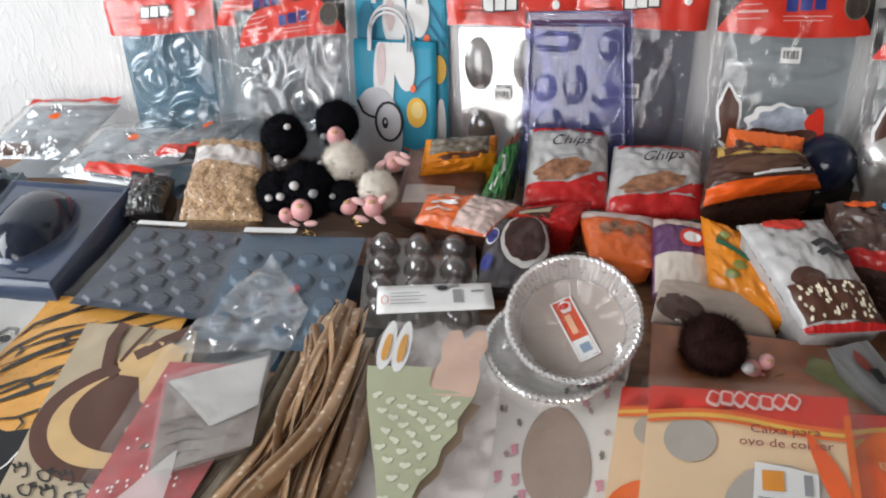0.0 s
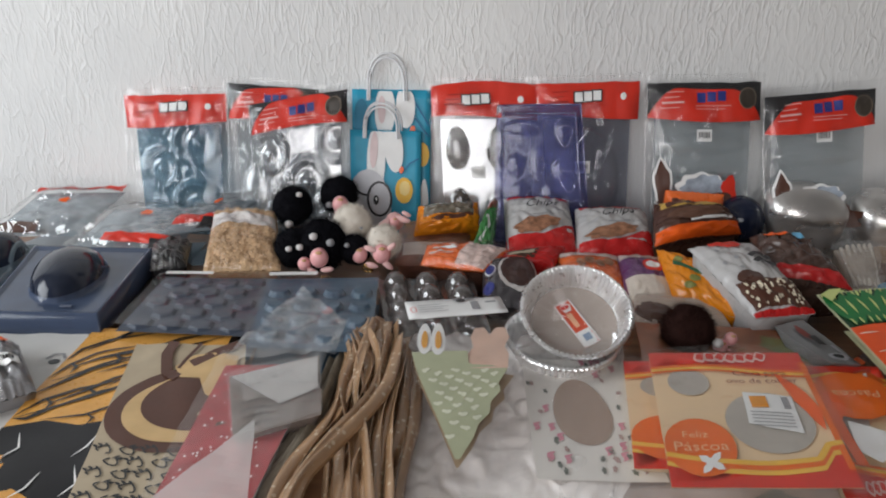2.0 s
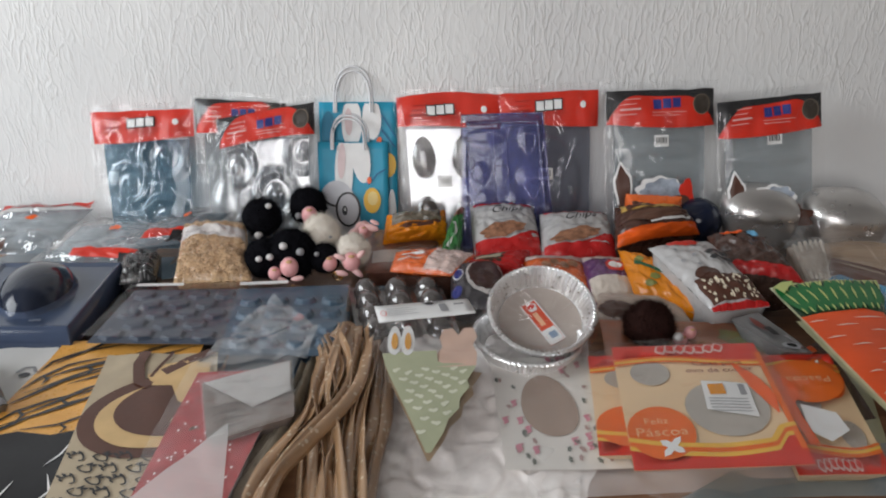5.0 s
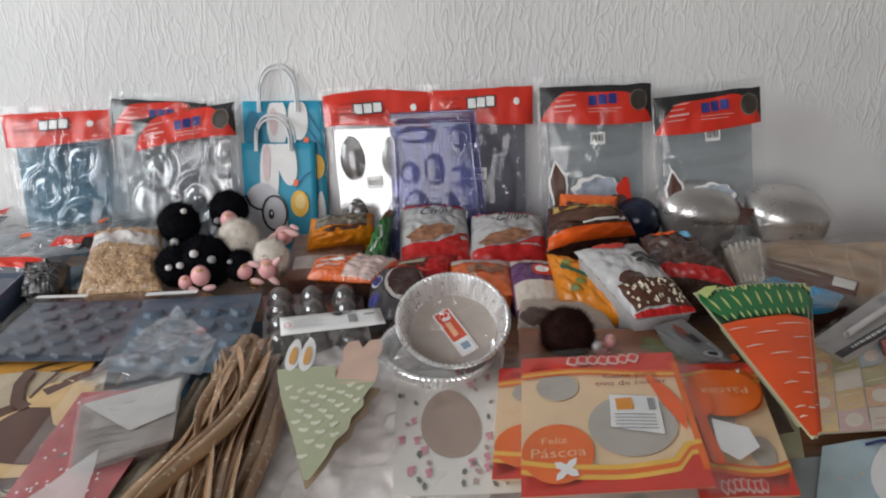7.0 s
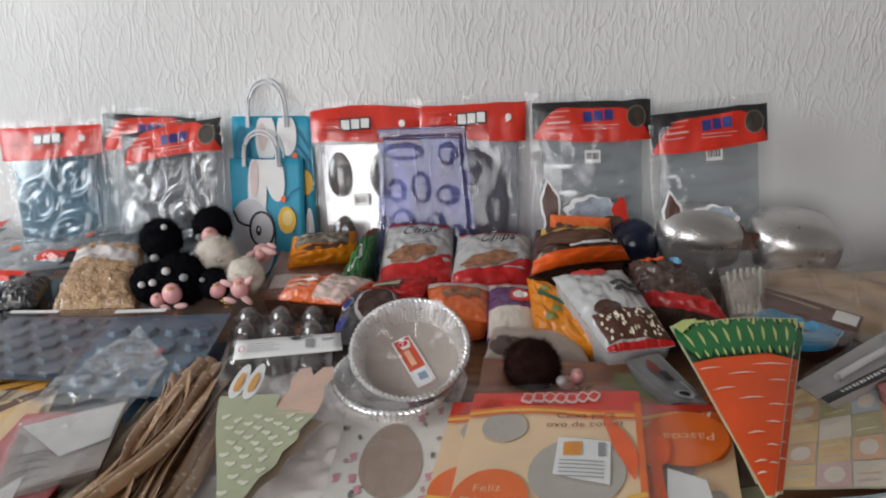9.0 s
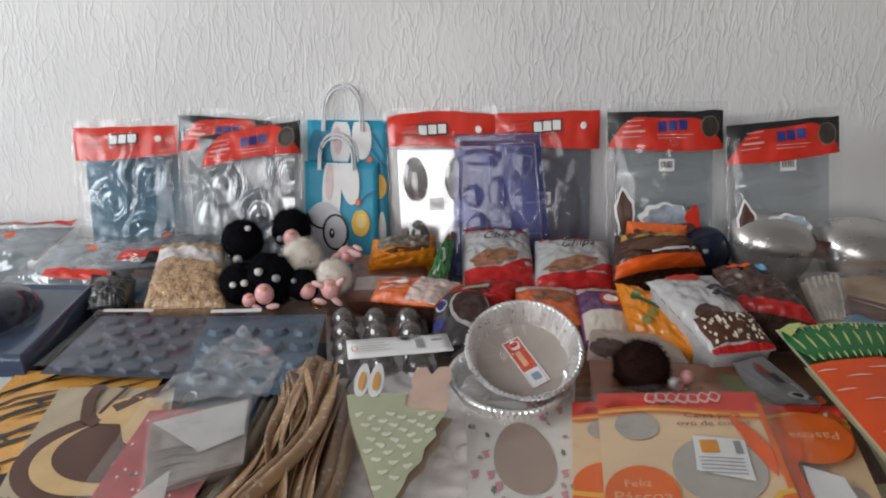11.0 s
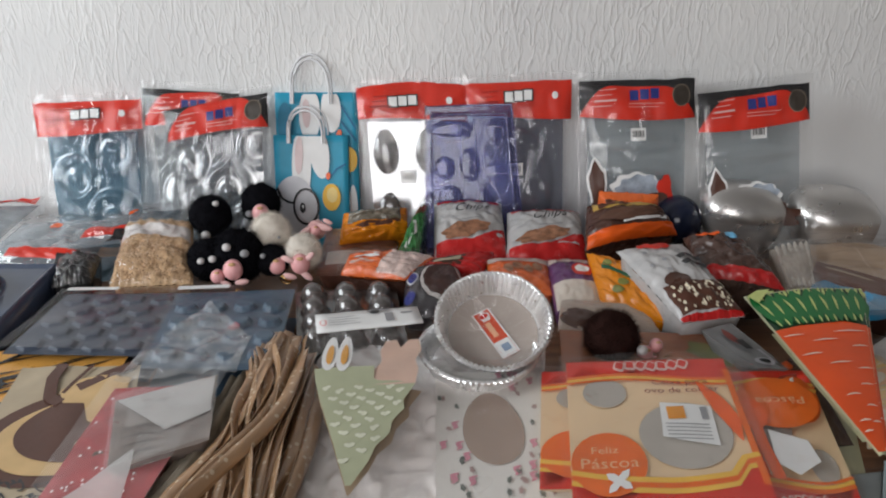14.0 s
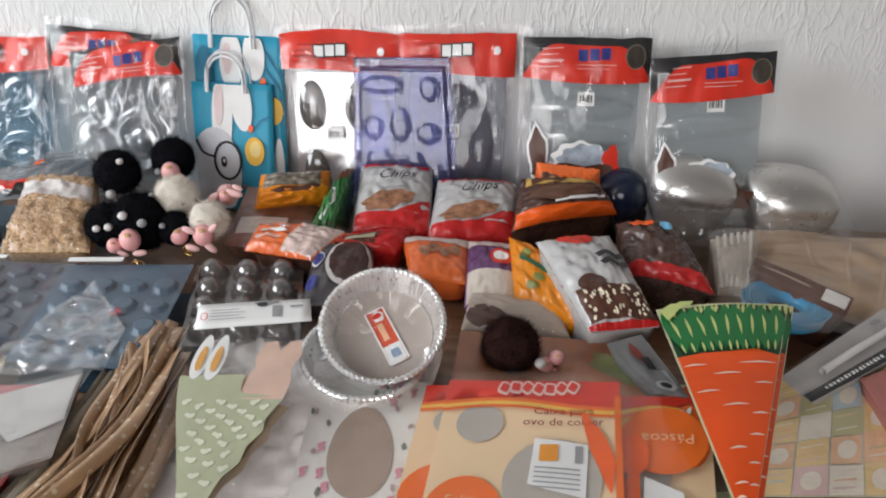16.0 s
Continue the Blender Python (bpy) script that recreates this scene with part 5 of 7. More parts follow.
# striped bag: the near half is black, the far half amber with black streaks
cs = ((-0.658, 0.258, 0.758), (-0.446, 0.266, 0.759), (-0.461, 0.625, 0.783), (-0.661, 0.617, 0.783))
ob, s = flat_pack("printed_bag", cs, "shiny amber bag with black streaks and a black lower half", "gift bag", mat("amber_satin", (0.72, 0.36, 0.08), 0.3, coat=0.4, vary=0.15), seed=61, film_on=None, wob=0.004)
part("black_half", patch(s, [(-0.001, 0.0), (0.5, 0.0), (1.0, 0.0), (1.0, 0.42), (0.75, 0.47), (0.4, 0.42), (0.2, 0.44), (0.0, 0.4)], 0.001, 10), mat("black_satin", (0.012, 0.012, 0.014), 0.35, coat=0.1, spec=0.25), ob, "black lower half")
rnd = random.Random(3)
for k in range(15):
    v = 0.47 + 0.033 * k + rnd.uniform(-0.015, 0.015)
    u = (0.08, 0.45, 0.25)[k % 3] + rnd.uniform(-0.06, 0.06)
    ln = rnd.uniform(0.22, 0.5)
    w = rnd.uniform(0.003, 0.0075)
    part("streak", strip(s, [(max(0.01, u - ln * 0.5), max(0.44, v - 0.11)), (u, v - 0.02), (u + ln * 0.3, min(0.98, v + 0.03 + rnd.uniform(0, 0.02))), (min(0.97, u + ln), min(0.985, v + 0.13))], w, 0.0015, taper=True), BLACK, ob)
    if k % 2:
        part("streak", strip(s, [(u, v - 0.01), (u + 0.06, v - 0.035), (u + 0.05, v - 0.07)], w * 0.8, 0.0017, taper=True), BLACK, ob)
# short white streaks drawn on the black half
for k in range(9):
    u, v = rnd.uniform(0.1, 0.85), rnd.uniform(0.06, 0.38)
    part("white_streak", strip(s, [(u, v), (u + 0.05, v + 0.05), (u + rnd.uniform(-0.02, 0.12), v + 0.12)], 0.0025, 0.002, taper=True), WHITE, ob)

cs = ((-0.508, 0.213, 0.760), (-0.328, 0.203, 0.759), (-0.431, 0.574, 0.786), (-0.579, 0.571, 0.786))
ob, s = flat_pack("printed_bag", cs, "tan bag printed with a brown chocolate egg and leaf squiggles", "gift bag", TAN, seed=62, wob=0.004)
for (a, b, ru, rv), off, m in (((0.58, 0.645, 0.58, 0.215), 0.001, BROWN), ((0.6, 0.645, 0.48, 0.17), 0.0016, GOLDTAN), ((0.7, 0.685, 0.46, 0.155), 0.0022, BROWN)):
    part("egg_print", patch(s, [(min(0.995, p), q) for p, q in oval(a, b, ru, rv, 44, 0.1)], off, 8), m, ob)
part("bow_print", patch(s, [(0.42, 0.85), (0.55, 0.92), (0.75, 0.94), (0.95, 0.92), (0.92, 0.83), (0.85, 0.77), (0.8, 0.68), (0.7, 0.71), (0.64, 0.79), (0.48, 0.79)], 0.0028), GOLDTAN, ob)
for pts in ([(0.36, 1.0), (0.32, 0.92), (0.36, 0.82), (0.46, 0.79)], [(0.95, 1.0), (0.75, 0.94), (0.55, 0.87)], [(0.6, 1.0), (0.5, 0.9), (0.45, 0.84)]):
    part("ribbon_print", strip(s, pts, 0.016 if pts[0][0] != 0.6 else 0.005, 0.003), BROWN, ob)
part("lettering", words(s, "com", 0.75, 0.62, 0.014, 0.003, 0.5, 0.3), TAN, ob)
for j in range(9):
    for i in range(6):
        u, v = 0.09 + 0.16 * i + (0.08 if j % 2 else 0), 0.03 + 0.05 * j
        a = rnd.uniform(0, 6.28)
        turned = 1.3 if (i + j) % 2 else -1.7
        pts = [(u + 0.05 * math.cos(b + turned) * (1 + 0.2 * math.sin(2 * b)), v + 0.0155 * math.sin(b + turned) + 0.004 * math.cos(2 * b + 1)) for b in (0.5 + 5.2 * k2 / 17 for k2 in range(18))]
        if u < 0.9:
            bm = strip(s, pts, 0.0021, 0.0012, n=2)
            for du, dv, eu, ev in (((0.0, 0.012, 0.05, 0.026), (0.02, 0.01, 0.075, 0.016)) if (i + j) % 2 else ((-0.05, 0.006, -0.085, 0.018), (-0.02, 0.012, -0.05, 0.026), (0.01, 0.013, 0.0, 0.028))):
                strip(s, [(u + du, v + dv), (u + (du + eu) / 2 + 0.008, v + (dv + ev) / 2), (u + eu, v + ev)], 0.0036, 0.0013, bm, taper=True, n=3)
            part("squiggle", bm, BLACK, ob)

# clear bag with a red patterned sheet and a folded grey-brown square
REDSHEET = mat("red_dotted_sheet", (0.4, 0.05, 0.055), 0.4, coat=0.3, vary=0.3, scale=60)
cs = ((-0.438, 0.287, 0.769), (-0.342, 0.286, 0.769), (-0.322, 0.533, 0.787), (-0.440, 0.521, 0.787))
ob, s = flat_pack("napkin_pack", cs, "clear bag with a red patterned sheet, half folded over", "party pack", REDSHEET, seed=63)
bm = bmesh.new()
for k in range(60):
    patch(s, oval(rnd.uniform(0.05, 0.95), rnd.uniform(0.04, 0.96), 0.014, 0.009, 6), 0.0012, 1, bm)
part("dots", bm, MATS["pale_pink_print"], ob)
part("film", sheet(Surf(cs), 26, 34, off=0.006, u0=-0.1, u1=1.06, v0=-0.02, v1=1.1, wob=0.006, seed=63, freq=14), BAGFILM, ob, "clear bag", smooth=False)
flap = Surf(((-0.445, 0.529, 0.791), (-0.307, 0.554, 0.792), (-0.299, 0.606, 0.810), (-0.381, 0.699, 0.814)))
part("bag_mouth", sheet(flap, 34, 28, wob=0.014, seed=9, freq=19), film("bag_mouth_film", gloss=0.16, rough=0.08, milk=0.12, milk_colour=(0.8, 0.82, 0.85), crinkle=0.4), ob, "crumpled open mouth of the bag", smooth=False)
fold = Surf(((-0.435, 0.275, 0.779), (-0.336, 0.272, 0.779), (-0.361, 0.382, 0.783), (-0.368, 0.406, 0.784)))
part("folded_film", sheet(fold, 14, 14, off=0.004, wob=0.003, seed=4), MILKY, ob, "milky folded film corner", smooth=False)
cs = ((-0.382, 0.373, 0.785), (-0.297, 0.423, 0.787), (-0.325, 0.545, 0.792), (-0.425, 0.490, 0.790))
ob, s = flat_pack("napkin_pack", cs, "grey-brown square napkin pack with pale tissue folded over it", "party pack", mat("grey_brown_cloth", (0.21, 0.17, 0.15), 0.55, vary=0.35, scale=30, bump=0.3), seed=64)
# flat dark strips paint the shade of the napkin's folds
for k in range(4):
    part("crease", strip(s, [(0.04, 0.1 + 0.13 * k), (0.3, 0.14 + 0.12 * k), (0.5, 0.1 + 0.1 * k)], 0.003, 0.0012, taper=True), mat("fold_shade", (0.09, 0.07, 0.06), 0.6), ob)
part("tissue", patch(s, [(0.02, 0.97), (0.33, 0.98), (0.66, 0.985), (0.98, 0.97), (0.97, 0.6), (0.98, 0.42), (0.78, 0.36), (0.52, 0.32), (0.3, 0.6)], 0.002, 6), mat("pale_tissue", (0.47, 0.455, 0.44), 0.55, vary=0.12, scale=25), ob, "pale tissue flap")
part("film", sheet(Surf(cs), 18, 18, off=0.005, u0=-0.02, u1=1.02, v0=-0.02, v1=1.02, wob=0.004, seed=64, freq=18), SHINY, ob, smooth=False)

# ---- bundle of ribbons ----
m, t_ = nodes_of("bronze_ribbon")
RIBBON = m
nn, ll = t_.nodes, t_.links
o_, b_, tc_, vo, cr_, nz_ = nn.new("ShaderNodeOutputMaterial"), nn.new("ShaderNodeBsdfPrincipled"), nn.new("ShaderNodeTexCoord"), nn.new("ShaderNodeTexVoronoi"), nn.new("ShaderNodeValToRGB"), nn.new("ShaderNodeTexNoise")
vo.inputs["Scale"].default_value, nz_.inputs["Scale"].default_value = 95, 30
cr_.color_ramp.elements[0].position, cr_.color_ramp.elements[0].color = 0.2, (0.7, 0.55, 0.38, 1)
cr_.color_ramp.elements[1].position, cr_.color_ramp.elements[1].color = 0.27, (0.44, 0.26, 0.135, 1)
mx_ = nn.new("ShaderNodeMix")
mx_.data_type, mx_.blend_type = "RGBA", "MULTIPLY"
mx_.inputs[0].default_value = 0.5
ll.new(tc_.outputs["Object"], vo.inputs["Vector"])
ll.new(tc_.outputs["Object"], nz_.inputs["Vector"])
ll.new(vo.outputs["Distance"], cr_.inputs[0])
ll.new(cr_.outputs[0], mx_.inputs[6])
ll.new(nz_.outputs["Fac"], mx_.inputs[7])
ll.new(mx_.outputs[2], b_.inputs["Base Color"])
b_.inputs["Roughness"].default_value, b_.inputs["Specular IOR Level"].default_value = 0.3, 0.9
ll.new(b_.outputs[0], o_.inputs[0])
GREYRIBBON = mat("grey_green_ribbon", (0.3, 0.26, 0.2), 0.45, vary=0.3, scale=60)

c = Vector((-0.261, 0.430, 0.763))
ribbons = thing("ribbon_bundle", (c.x, c.y, TABLE + 0.002), "bundle of long bronze-brown satin ribbons with small pale motifs", "ribbon")


def ribbon(pts, w, material, seed, twist=0.0):
    pts = [Vector(p) for p in pts]
    rnd2 = random.Random(seed)
    n = 14
    line = []
    for i in range(len(pts) - 1):
        p0, p1_, p2_, p3 = pts[max(0, i - 1)], pts[i], pts[i + 1], pts[min(len(pts) - 1, i + 2)]
        for k in range(n):
            t = k / n
            line.append(0.5 * ((2 * p1_) + (p2_ - p0) * t + (2 * p0 - 5 * p1_ + 4 * p2_ - p3) * t * t + (3 * p1_ - p0 - 3 * p2_ + p3) * t ** 3))
    line.append(pts[-1])
    bm = bmesh.new()
    rows = []
    ph = rnd2.uniform(0, 6)
    for i, p in enumerate(line):
        d = (line[min(i + 1, len(line) - 1)] - line[max(i - 1, 0)]).normalized()
        side = d.cross(Vector((0, 0, 1))).normalized()
        a = twist * math.sin(i * 0.07 + ph) + 0.25 * noise.noise(p * 25 + Vector((seed, 0, 0)))
        side = side * math.cos(a) + Vector((0, 0, 1)) * math.sin(a)
        up = side.cross(d)
        bowl = 0.0022 * math.sin(i * 0.11 + ph)
        rows.append([bm.verts.new(p + side * w * x + up * (bowl * (1 - 4 * x * x) + y)) for x, y in ((-0.5, 0), (-0.17, 0), (0.17, 0), (0.5, 0), (0.5, -0.0008), (-0.5, -0.0008))])
    for x, y in zip(rows, rows[1:]):
        for k in range(6):
            bm.faces.new((x[k], x[(k + 1) % 6], y[(k + 1) % 6], y[k]))
    part("ribbon", bm, material, ribbons)


for k, (pts, w, g) in enumerate((
        (((-0.307, 0.571, 0.771), (-0.314, 0.427, 0.765), (-0.328, 0.344, 0.762), (-0.318, 0.184, 0.755)), 0.022, 1), (((-0.311, 0.528, 0.769), (-0.323, 0.405, 0.764), (-0.340, 0.317, 0.761), (-0.330, 0.184, 0.755)), 0.022, 1), (((-0.297, 0.583, 0.773), (-0.297, 0.447, 0.768), (-0.309, 0.342, 0.764), (-0.295, 0.182, 0.757)), 0.02, 1),
        (((-0.291, 0.645, 0.792), (-0.288, 0.526, 0.787), (-0.284, 0.435, 0.783), (-0.310, 0.321, 0.779), (-0.304, 0.167, 0.773)), 0.02, 0), (((-0.281, 0.642, 0.794), (-0.272, 0.495, 0.788), (-0.273, 0.421, 0.785), (-0.269, 0.347, 0.782), (-0.238, 0.165, 0.775)), 0.02, 0), (((-0.268, 0.647, 0.796), (-0.254, 0.492, 0.790), (-0.248, 0.396, 0.786), (-0.255, 0.316, 0.783), (-0.233, 0.163, 0.777)), 0.02, 0),
        (((-0.215, 0.561, 0.792), (-0.209, 0.442, 0.788), (-0.213, 0.335, 0.783), (-0.209, 0.163, 0.777)), 0.02, 0), (((-0.207, 0.553, 0.788), (-0.199, 0.424, 0.783), (-0.202, 0.322, 0.779), (-0.198, 0.167, 0.773)), 0.02, 0), (((-0.255, 0.634, 0.797), (-0.243, 0.476, 0.791), (-0.236, 0.352, 0.786), (-0.224, 0.161, 0.778)), 0.019, 0),
        (((-0.245, 0.630, 0.799), (-0.230, 0.486, 0.793), (-0.231, 0.390, 0.790), (-0.212, 0.159, 0.780)), 0.019, 0), (((-0.296, 0.591, 0.796), (-0.260, 0.463, 0.791), (-0.241, 0.404, 0.788), (-0.237, 0.314, 0.785), (-0.212, 0.161, 0.778)), 0.019, 0), (((-0.231, 0.579, 0.809), (-0.233, 0.453, 0.804), (-0.270, 0.357, 0.800), (-0.296, 0.279, 0.797), (-0.291, 0.147, 0.792)), 0.02, 0),
        (((-0.270, 0.628, 0.803), (-0.274, 0.534, 0.799), (-0.269, 0.453, 0.796), (-0.244, 0.363, 0.793), (-0.202, 0.155, 0.784)), 0.018, 0), (((-0.277, 0.591, 0.805), (-0.254, 0.529, 0.802), (-0.249, 0.449, 0.799), (-0.265, 0.380, 0.796)), 0.018, 0), (((-0.225, 0.577, 0.803), (-0.222, 0.463, 0.799), (-0.220, 0.361, 0.794), (-0.192, 0.153, 0.786)), 0.019, 0))):
    for side in (-1, 1):
        moved = [(x + side * 0.0065 + 0.004 * noise.noise((k * 3.1 + side, i * 1.7, 0.4)), y + 0.006 * side * noise.noise((k, i, 5.5)), z + 0.0025 * side * (i % 2) + 0.001 * side) for i, (x, y, z) in enumerate(pts)]
        ribbon(moved, w * 0.74, GREYRIBBON if g else RIBBON, 2 * k + side, 1.1)

# ---- white film stack under the front packs ----
cs = ((-0.203, 0.299, 0.752), (0.015, 0.311, 0.752), (0.063, 0.658, 0.774), (-0.198, 0.637, 0.773))
ob, s = flat_pack("bag_stack", cs, "stack of white translucent plastic bags lying flat", "plastic bags", mat("white_bags", (0.88, 0.85, 0.83), 0.35, coat=0.3, vary=0.12, scale=14), seed=66, wob=0.003)
RUMPLED = film("white_rumpled_film", gloss=0.06, rough=0.1, milk=0.72, milk_colour=(0.92, 0.87, 0.84), crinkle=0.5)


def ragged(bm, amount, seed):
    """Pulls a film's edges and folds about in its plane."""
    for v in bm.verts:
        q = v.co * 22 + Vector((seed, 0, 0))
        v.co += Vector((noise.noise(q), noise.noise(q + Vector((9, 3, 1))), 0)) * amount
    return bm


part("film", ragged(sheet(Surf(cs), 90, 90, off=0.003, u0=-0.07, u1=1.05, v0=-0.05, wob=0.007, seed=66, freq=26), 0.014, 3), RUMPLED, ob, "rumpled milky film", smooth=False)
part("film", ragged(sheet(Surf(cs), 70, 70, off=0.004, u0=-0.03, u1=1.03, v0=-0.02, wob=0.006, seed=61, freq=34), 0.01, 8), SHINY, ob, "rumpled clear film", smooth=False)
cs = ((-0.035, 0.322, 0.752), (0.274, 0.345, 0.753), (0.295, 0.418, 0.759), (-0.027, 0.394, 0.758))
ob, s = flat_pack("bag_stack", cs, "flat pale grey and pink packs in thin film", "plastic bags", mat("pale_pink_bags", (0.5, 0.42, 0.39), 0.35, coat=0.3, vary=0.3, scale=9), seed=67, wob=0.002)
part("film", ragged(sheet(Surf(cs), 50, 20, off=0.004, v0=-0.1, wob=0.009, seed=67, freq=18), 0.012, 5), CLOUDY, ob, smooth=False)

# ---- header-tag bag with rabbit decorations ----
hd = ((-0.215, 0.604, 0.814), (-0.081, 0.633, 0.815), (-0.092, 0.677, 0.817), (-0.226, 0.651, 0.816))
s = Surf(hd)
q = base_of(s)
rab = thing("decoration_bag", (q.x, q.y, TABLE + 0.002), "clear bag of egg and rabbit cut-outs with a white header card", "party pack")
part("header_card", sheet(s, 10, 4, thick=0.0012, off=0.004, wob=0.001), WHITE, rab, "white printed header card")
bm = bmesh.new()
for k in range(4):
    strip(s, [(0.12, 0.3 + k * 0.13), (0.42 - 0.05 * (k % 2), 0.3 + k * 0.13)], 0.0012, 0.0056, bm)
strip(s, [(0.5, 0.9), (0.72, 0.92)], 0.004, 0.0056, bm)
strip(s, [(0.82, 0.66), (0.93, 0.67)], 0.004, 0.0056, bm)
patch(s, rect(0.66, 0.25, 0.74, 0.75, 2), 0.0056, 2, bm)
part("small_print", bm, GREYPRINT, rab)
part("hole", patch(s, oval(0.57, 0.82, 0.05, 0.1, 12), 0.006), BLACK, rab)
part("round_mark", strip(s, [(0.07 + 0.03 * math.cos(a), 0.45 + 0.16 * math.sin(a)) for a in (0, 0.8, 1.6, 2.4, 3.2, 4, 4.8, 5.6, 6.3)], 0.001, 0.0058), RED, rab)
body = ((-0.175, 0.355, 0.780), (-0.104, 0.356, 0.780), (-0.079, 0.618, 0.811), (-0.215, 0.608, 0.810))
bs = Surf(body)
GRN = mat("sage_card", (0.43, 0.45, 0.3), 0.5, vary=0.08)
gs = Surf(((-0.143, 0.347, 0.790), (-0.138, 0.347, 0.790), (-0.084, 0.506, 0.806), (-0.194, 0.490, 0.806)))
pts = [(0.0, 0.0), (1.0, 0.0), (1.1, 0.2), (1.0, 0.34), (1.12, 0.45), (1.01, 0.58), (1.07, 0.7), (0.98, 0.8), (1.0, 0.98), (0.8, 1.03), (0.6, 1.05), (0.55, 1.08), (0.53, 1.24), (0.3, 1.25), (0.02, 1.25), (0.0, 1.08), (-0.01, 0.9), (-0.01, 0.7), (0.0, 0.45), (0.0, 0.2)]
card = part("green_card", patch(gs, pts, 0.002, 5), GRN, rab, "sage green scalloped cone card with pale flowers")
part("green_card_edge", patch(gs, [(a + 0.09 * a, b - 0.03) for a, b in pts], -0.006, 5), mat("tan_card", (0.4, 0.29, 0.19), 0.6), rab)
for k in range(30):
    v = 0.1 + 0.9 * math.sqrt((k + 0.5) / 30)
    u = 0.07 + 0.86 * ((k * 0.618 + 0.1) % 1)
    mid = gs.at(u, v, 0.0027)
    ax = (gs.at(u + 0.04, v) - gs.at(u - 0.04, v)).normalized()
    ay, turn = gs.n.cross(ax).normalized(), rnd.random() * 3
    bm = bmesh.new()
    bm.faces.new([bm.verts.new(mid + (ax * math.cos(a) + ay * math.sin(a)) * 0.0042 * (1 + 0.3 * math.sin(2 * a + turn) + 0.2 * math.sin(3 * a))) for a in (2 * math.pi * i / 16 for i in range(16))])
    part("flower_print", bm, mat("pale_flower", (0.68, 0.69, 0.55), 0.5), card)
for es in (Surf(((-0.198, 0.524, 0.809), (-0.163, 0.524, 0.809), (-0.165, 0.603, 0.812), (-0.203, 0.599, 0.812))), Surf(((-0.181, 0.522, 0.809), (-0.145, 0.526, 0.809), (-0.148, 0.603, 0.812), (-0.185, 0.602, 0.812)))):
    e = part("egg_cutout", patch(es, oval(0.27, 0.48, 0.25, 0.5, 22, 0, 0.18), 0.003), WHITE, rab, "white egg cut-out")
    part("yolk_print", patch(es, oval(0.28, 0.42, 0.12, 0.28, 18, 0, 0.15), 0.0042), mat("yolk", (0.72, 0.36, 0.08), 0.5), e)
rs = Surf(((-0.139, 0.497, 0.807), (-0.084, 0.503, 0.807), (-0.080, 0.604, 0.811), (-0.138, 0.594, 0.811)))
part("rabbit_cutout", patch(rs, [(0.02, 0.02), (0.5, 0.0), (0.98, 0.0), (1.0, 0.3), (0.9, 0.5), (1.0, 0.72), (0.9, 0.98), (0.68, 0.98), (0.55, 0.8), (0.42, 1.0), (0.2, 0.98), (0.12, 0.75), (0.2, 0.5), (0.05, 0.3)], 0.001), PEACH, rab, "peach rabbit cut-out")
part("film", sheet(bs, 26, 30, off=0.008, u0=-0.12, u1=1.12, v0=-0.15, v1=1.02, wob=0.005, seed=71, freq=13), CLEAR, rab, "clear film bag", smooth=False)
bm = sheet(Surf(((-0.176, 0.369, 0.771), (-0.103, 0.369, 0.771), (-0.078, 0.622, 0.791), (-0.211, 0.612, 0.790))), 6, 6)
grid(bm, lambda u, v: Vector((*bs.at(u * 0.8 + 0.1, v * 0.8 + 0.1).xy, TABLE + 0.003)), 4, 4, True)
part("back_film", bm, CLEAR, rab, smooth=False)

# ---- card with an egg window ----
cs = ((-0.058, 0.355, 0.764), (0.079, 0.358, 0.764), (0.068, 0.577, 0.779), (-0.064, 0.576, 0.779))
ob, s = flat_pack("egg_box", cs, "white card box with an oval window and spring motifs", "gift box", mat("white_card", (0.7, 0.67, 0.63), 0.5, vary=0.05), seed=72, wob=0.001)
part("window", patch(s, oval(0.47, 0.52, 0.25, 0.28, 30, 0, 0.12), 0.001), mat("taupe_window", (0.36, 0.27, 0.22), 0.25, coat=0.2, vary=0.1), ob, "grey-brown oval window")
for k in range(105):
    u, v = rnd.uniform(0.03, 0.97), rnd.uniform(0.03, 0.97)
    if ((u - 0.47) / 0.31) ** 2 + ((v - 0.52) / 0.34) ** 2 < 1:
        continue
    if k % 3 == 0:
        part("flamingo_print", strip(s, [(u, v), (u + 0.03, v + 0.02), (u + 0.01, v + 0.05), (u + 0.06, v + 0.065)], 0.0058, 0.0014, taper=True, n=3), mat("rose_print", (0.62, 0.27, 0.33), 0.5), ob)
    else:
        part("leaf_print", patch(s, oval(u, v, 0.024, 0.017, 15, rnd.random() * 3, 0, 0.3, 5), 0.0014, 1), mat("leaf_grey_print", (0.17, 0.18, 0.16), 0.5) if k % 3 == 1 else mat("grey_rose", (0.42, 0.3, 0.28), 0.5), ob)
part("film", sheet(Surf(cs), 20, 20, off=0.006, u0=-0.05, wob=0.005, seed=73, freq=12), CLEAR, ob, smooth=False)

# ---- cream cut-out boxes with red bands ----
SOFTORANGE = mat("soft_orange_print", (0.82, 0.16, 0.022), 0.45, coat=0.1)
YELLINE = mat("yellow_line", (0.85, 0.5, 0.08), 0.45)
GREYWIN = mat("grey_window", (0.45, 0.41, 0.36), 0.3, coat=0.4)


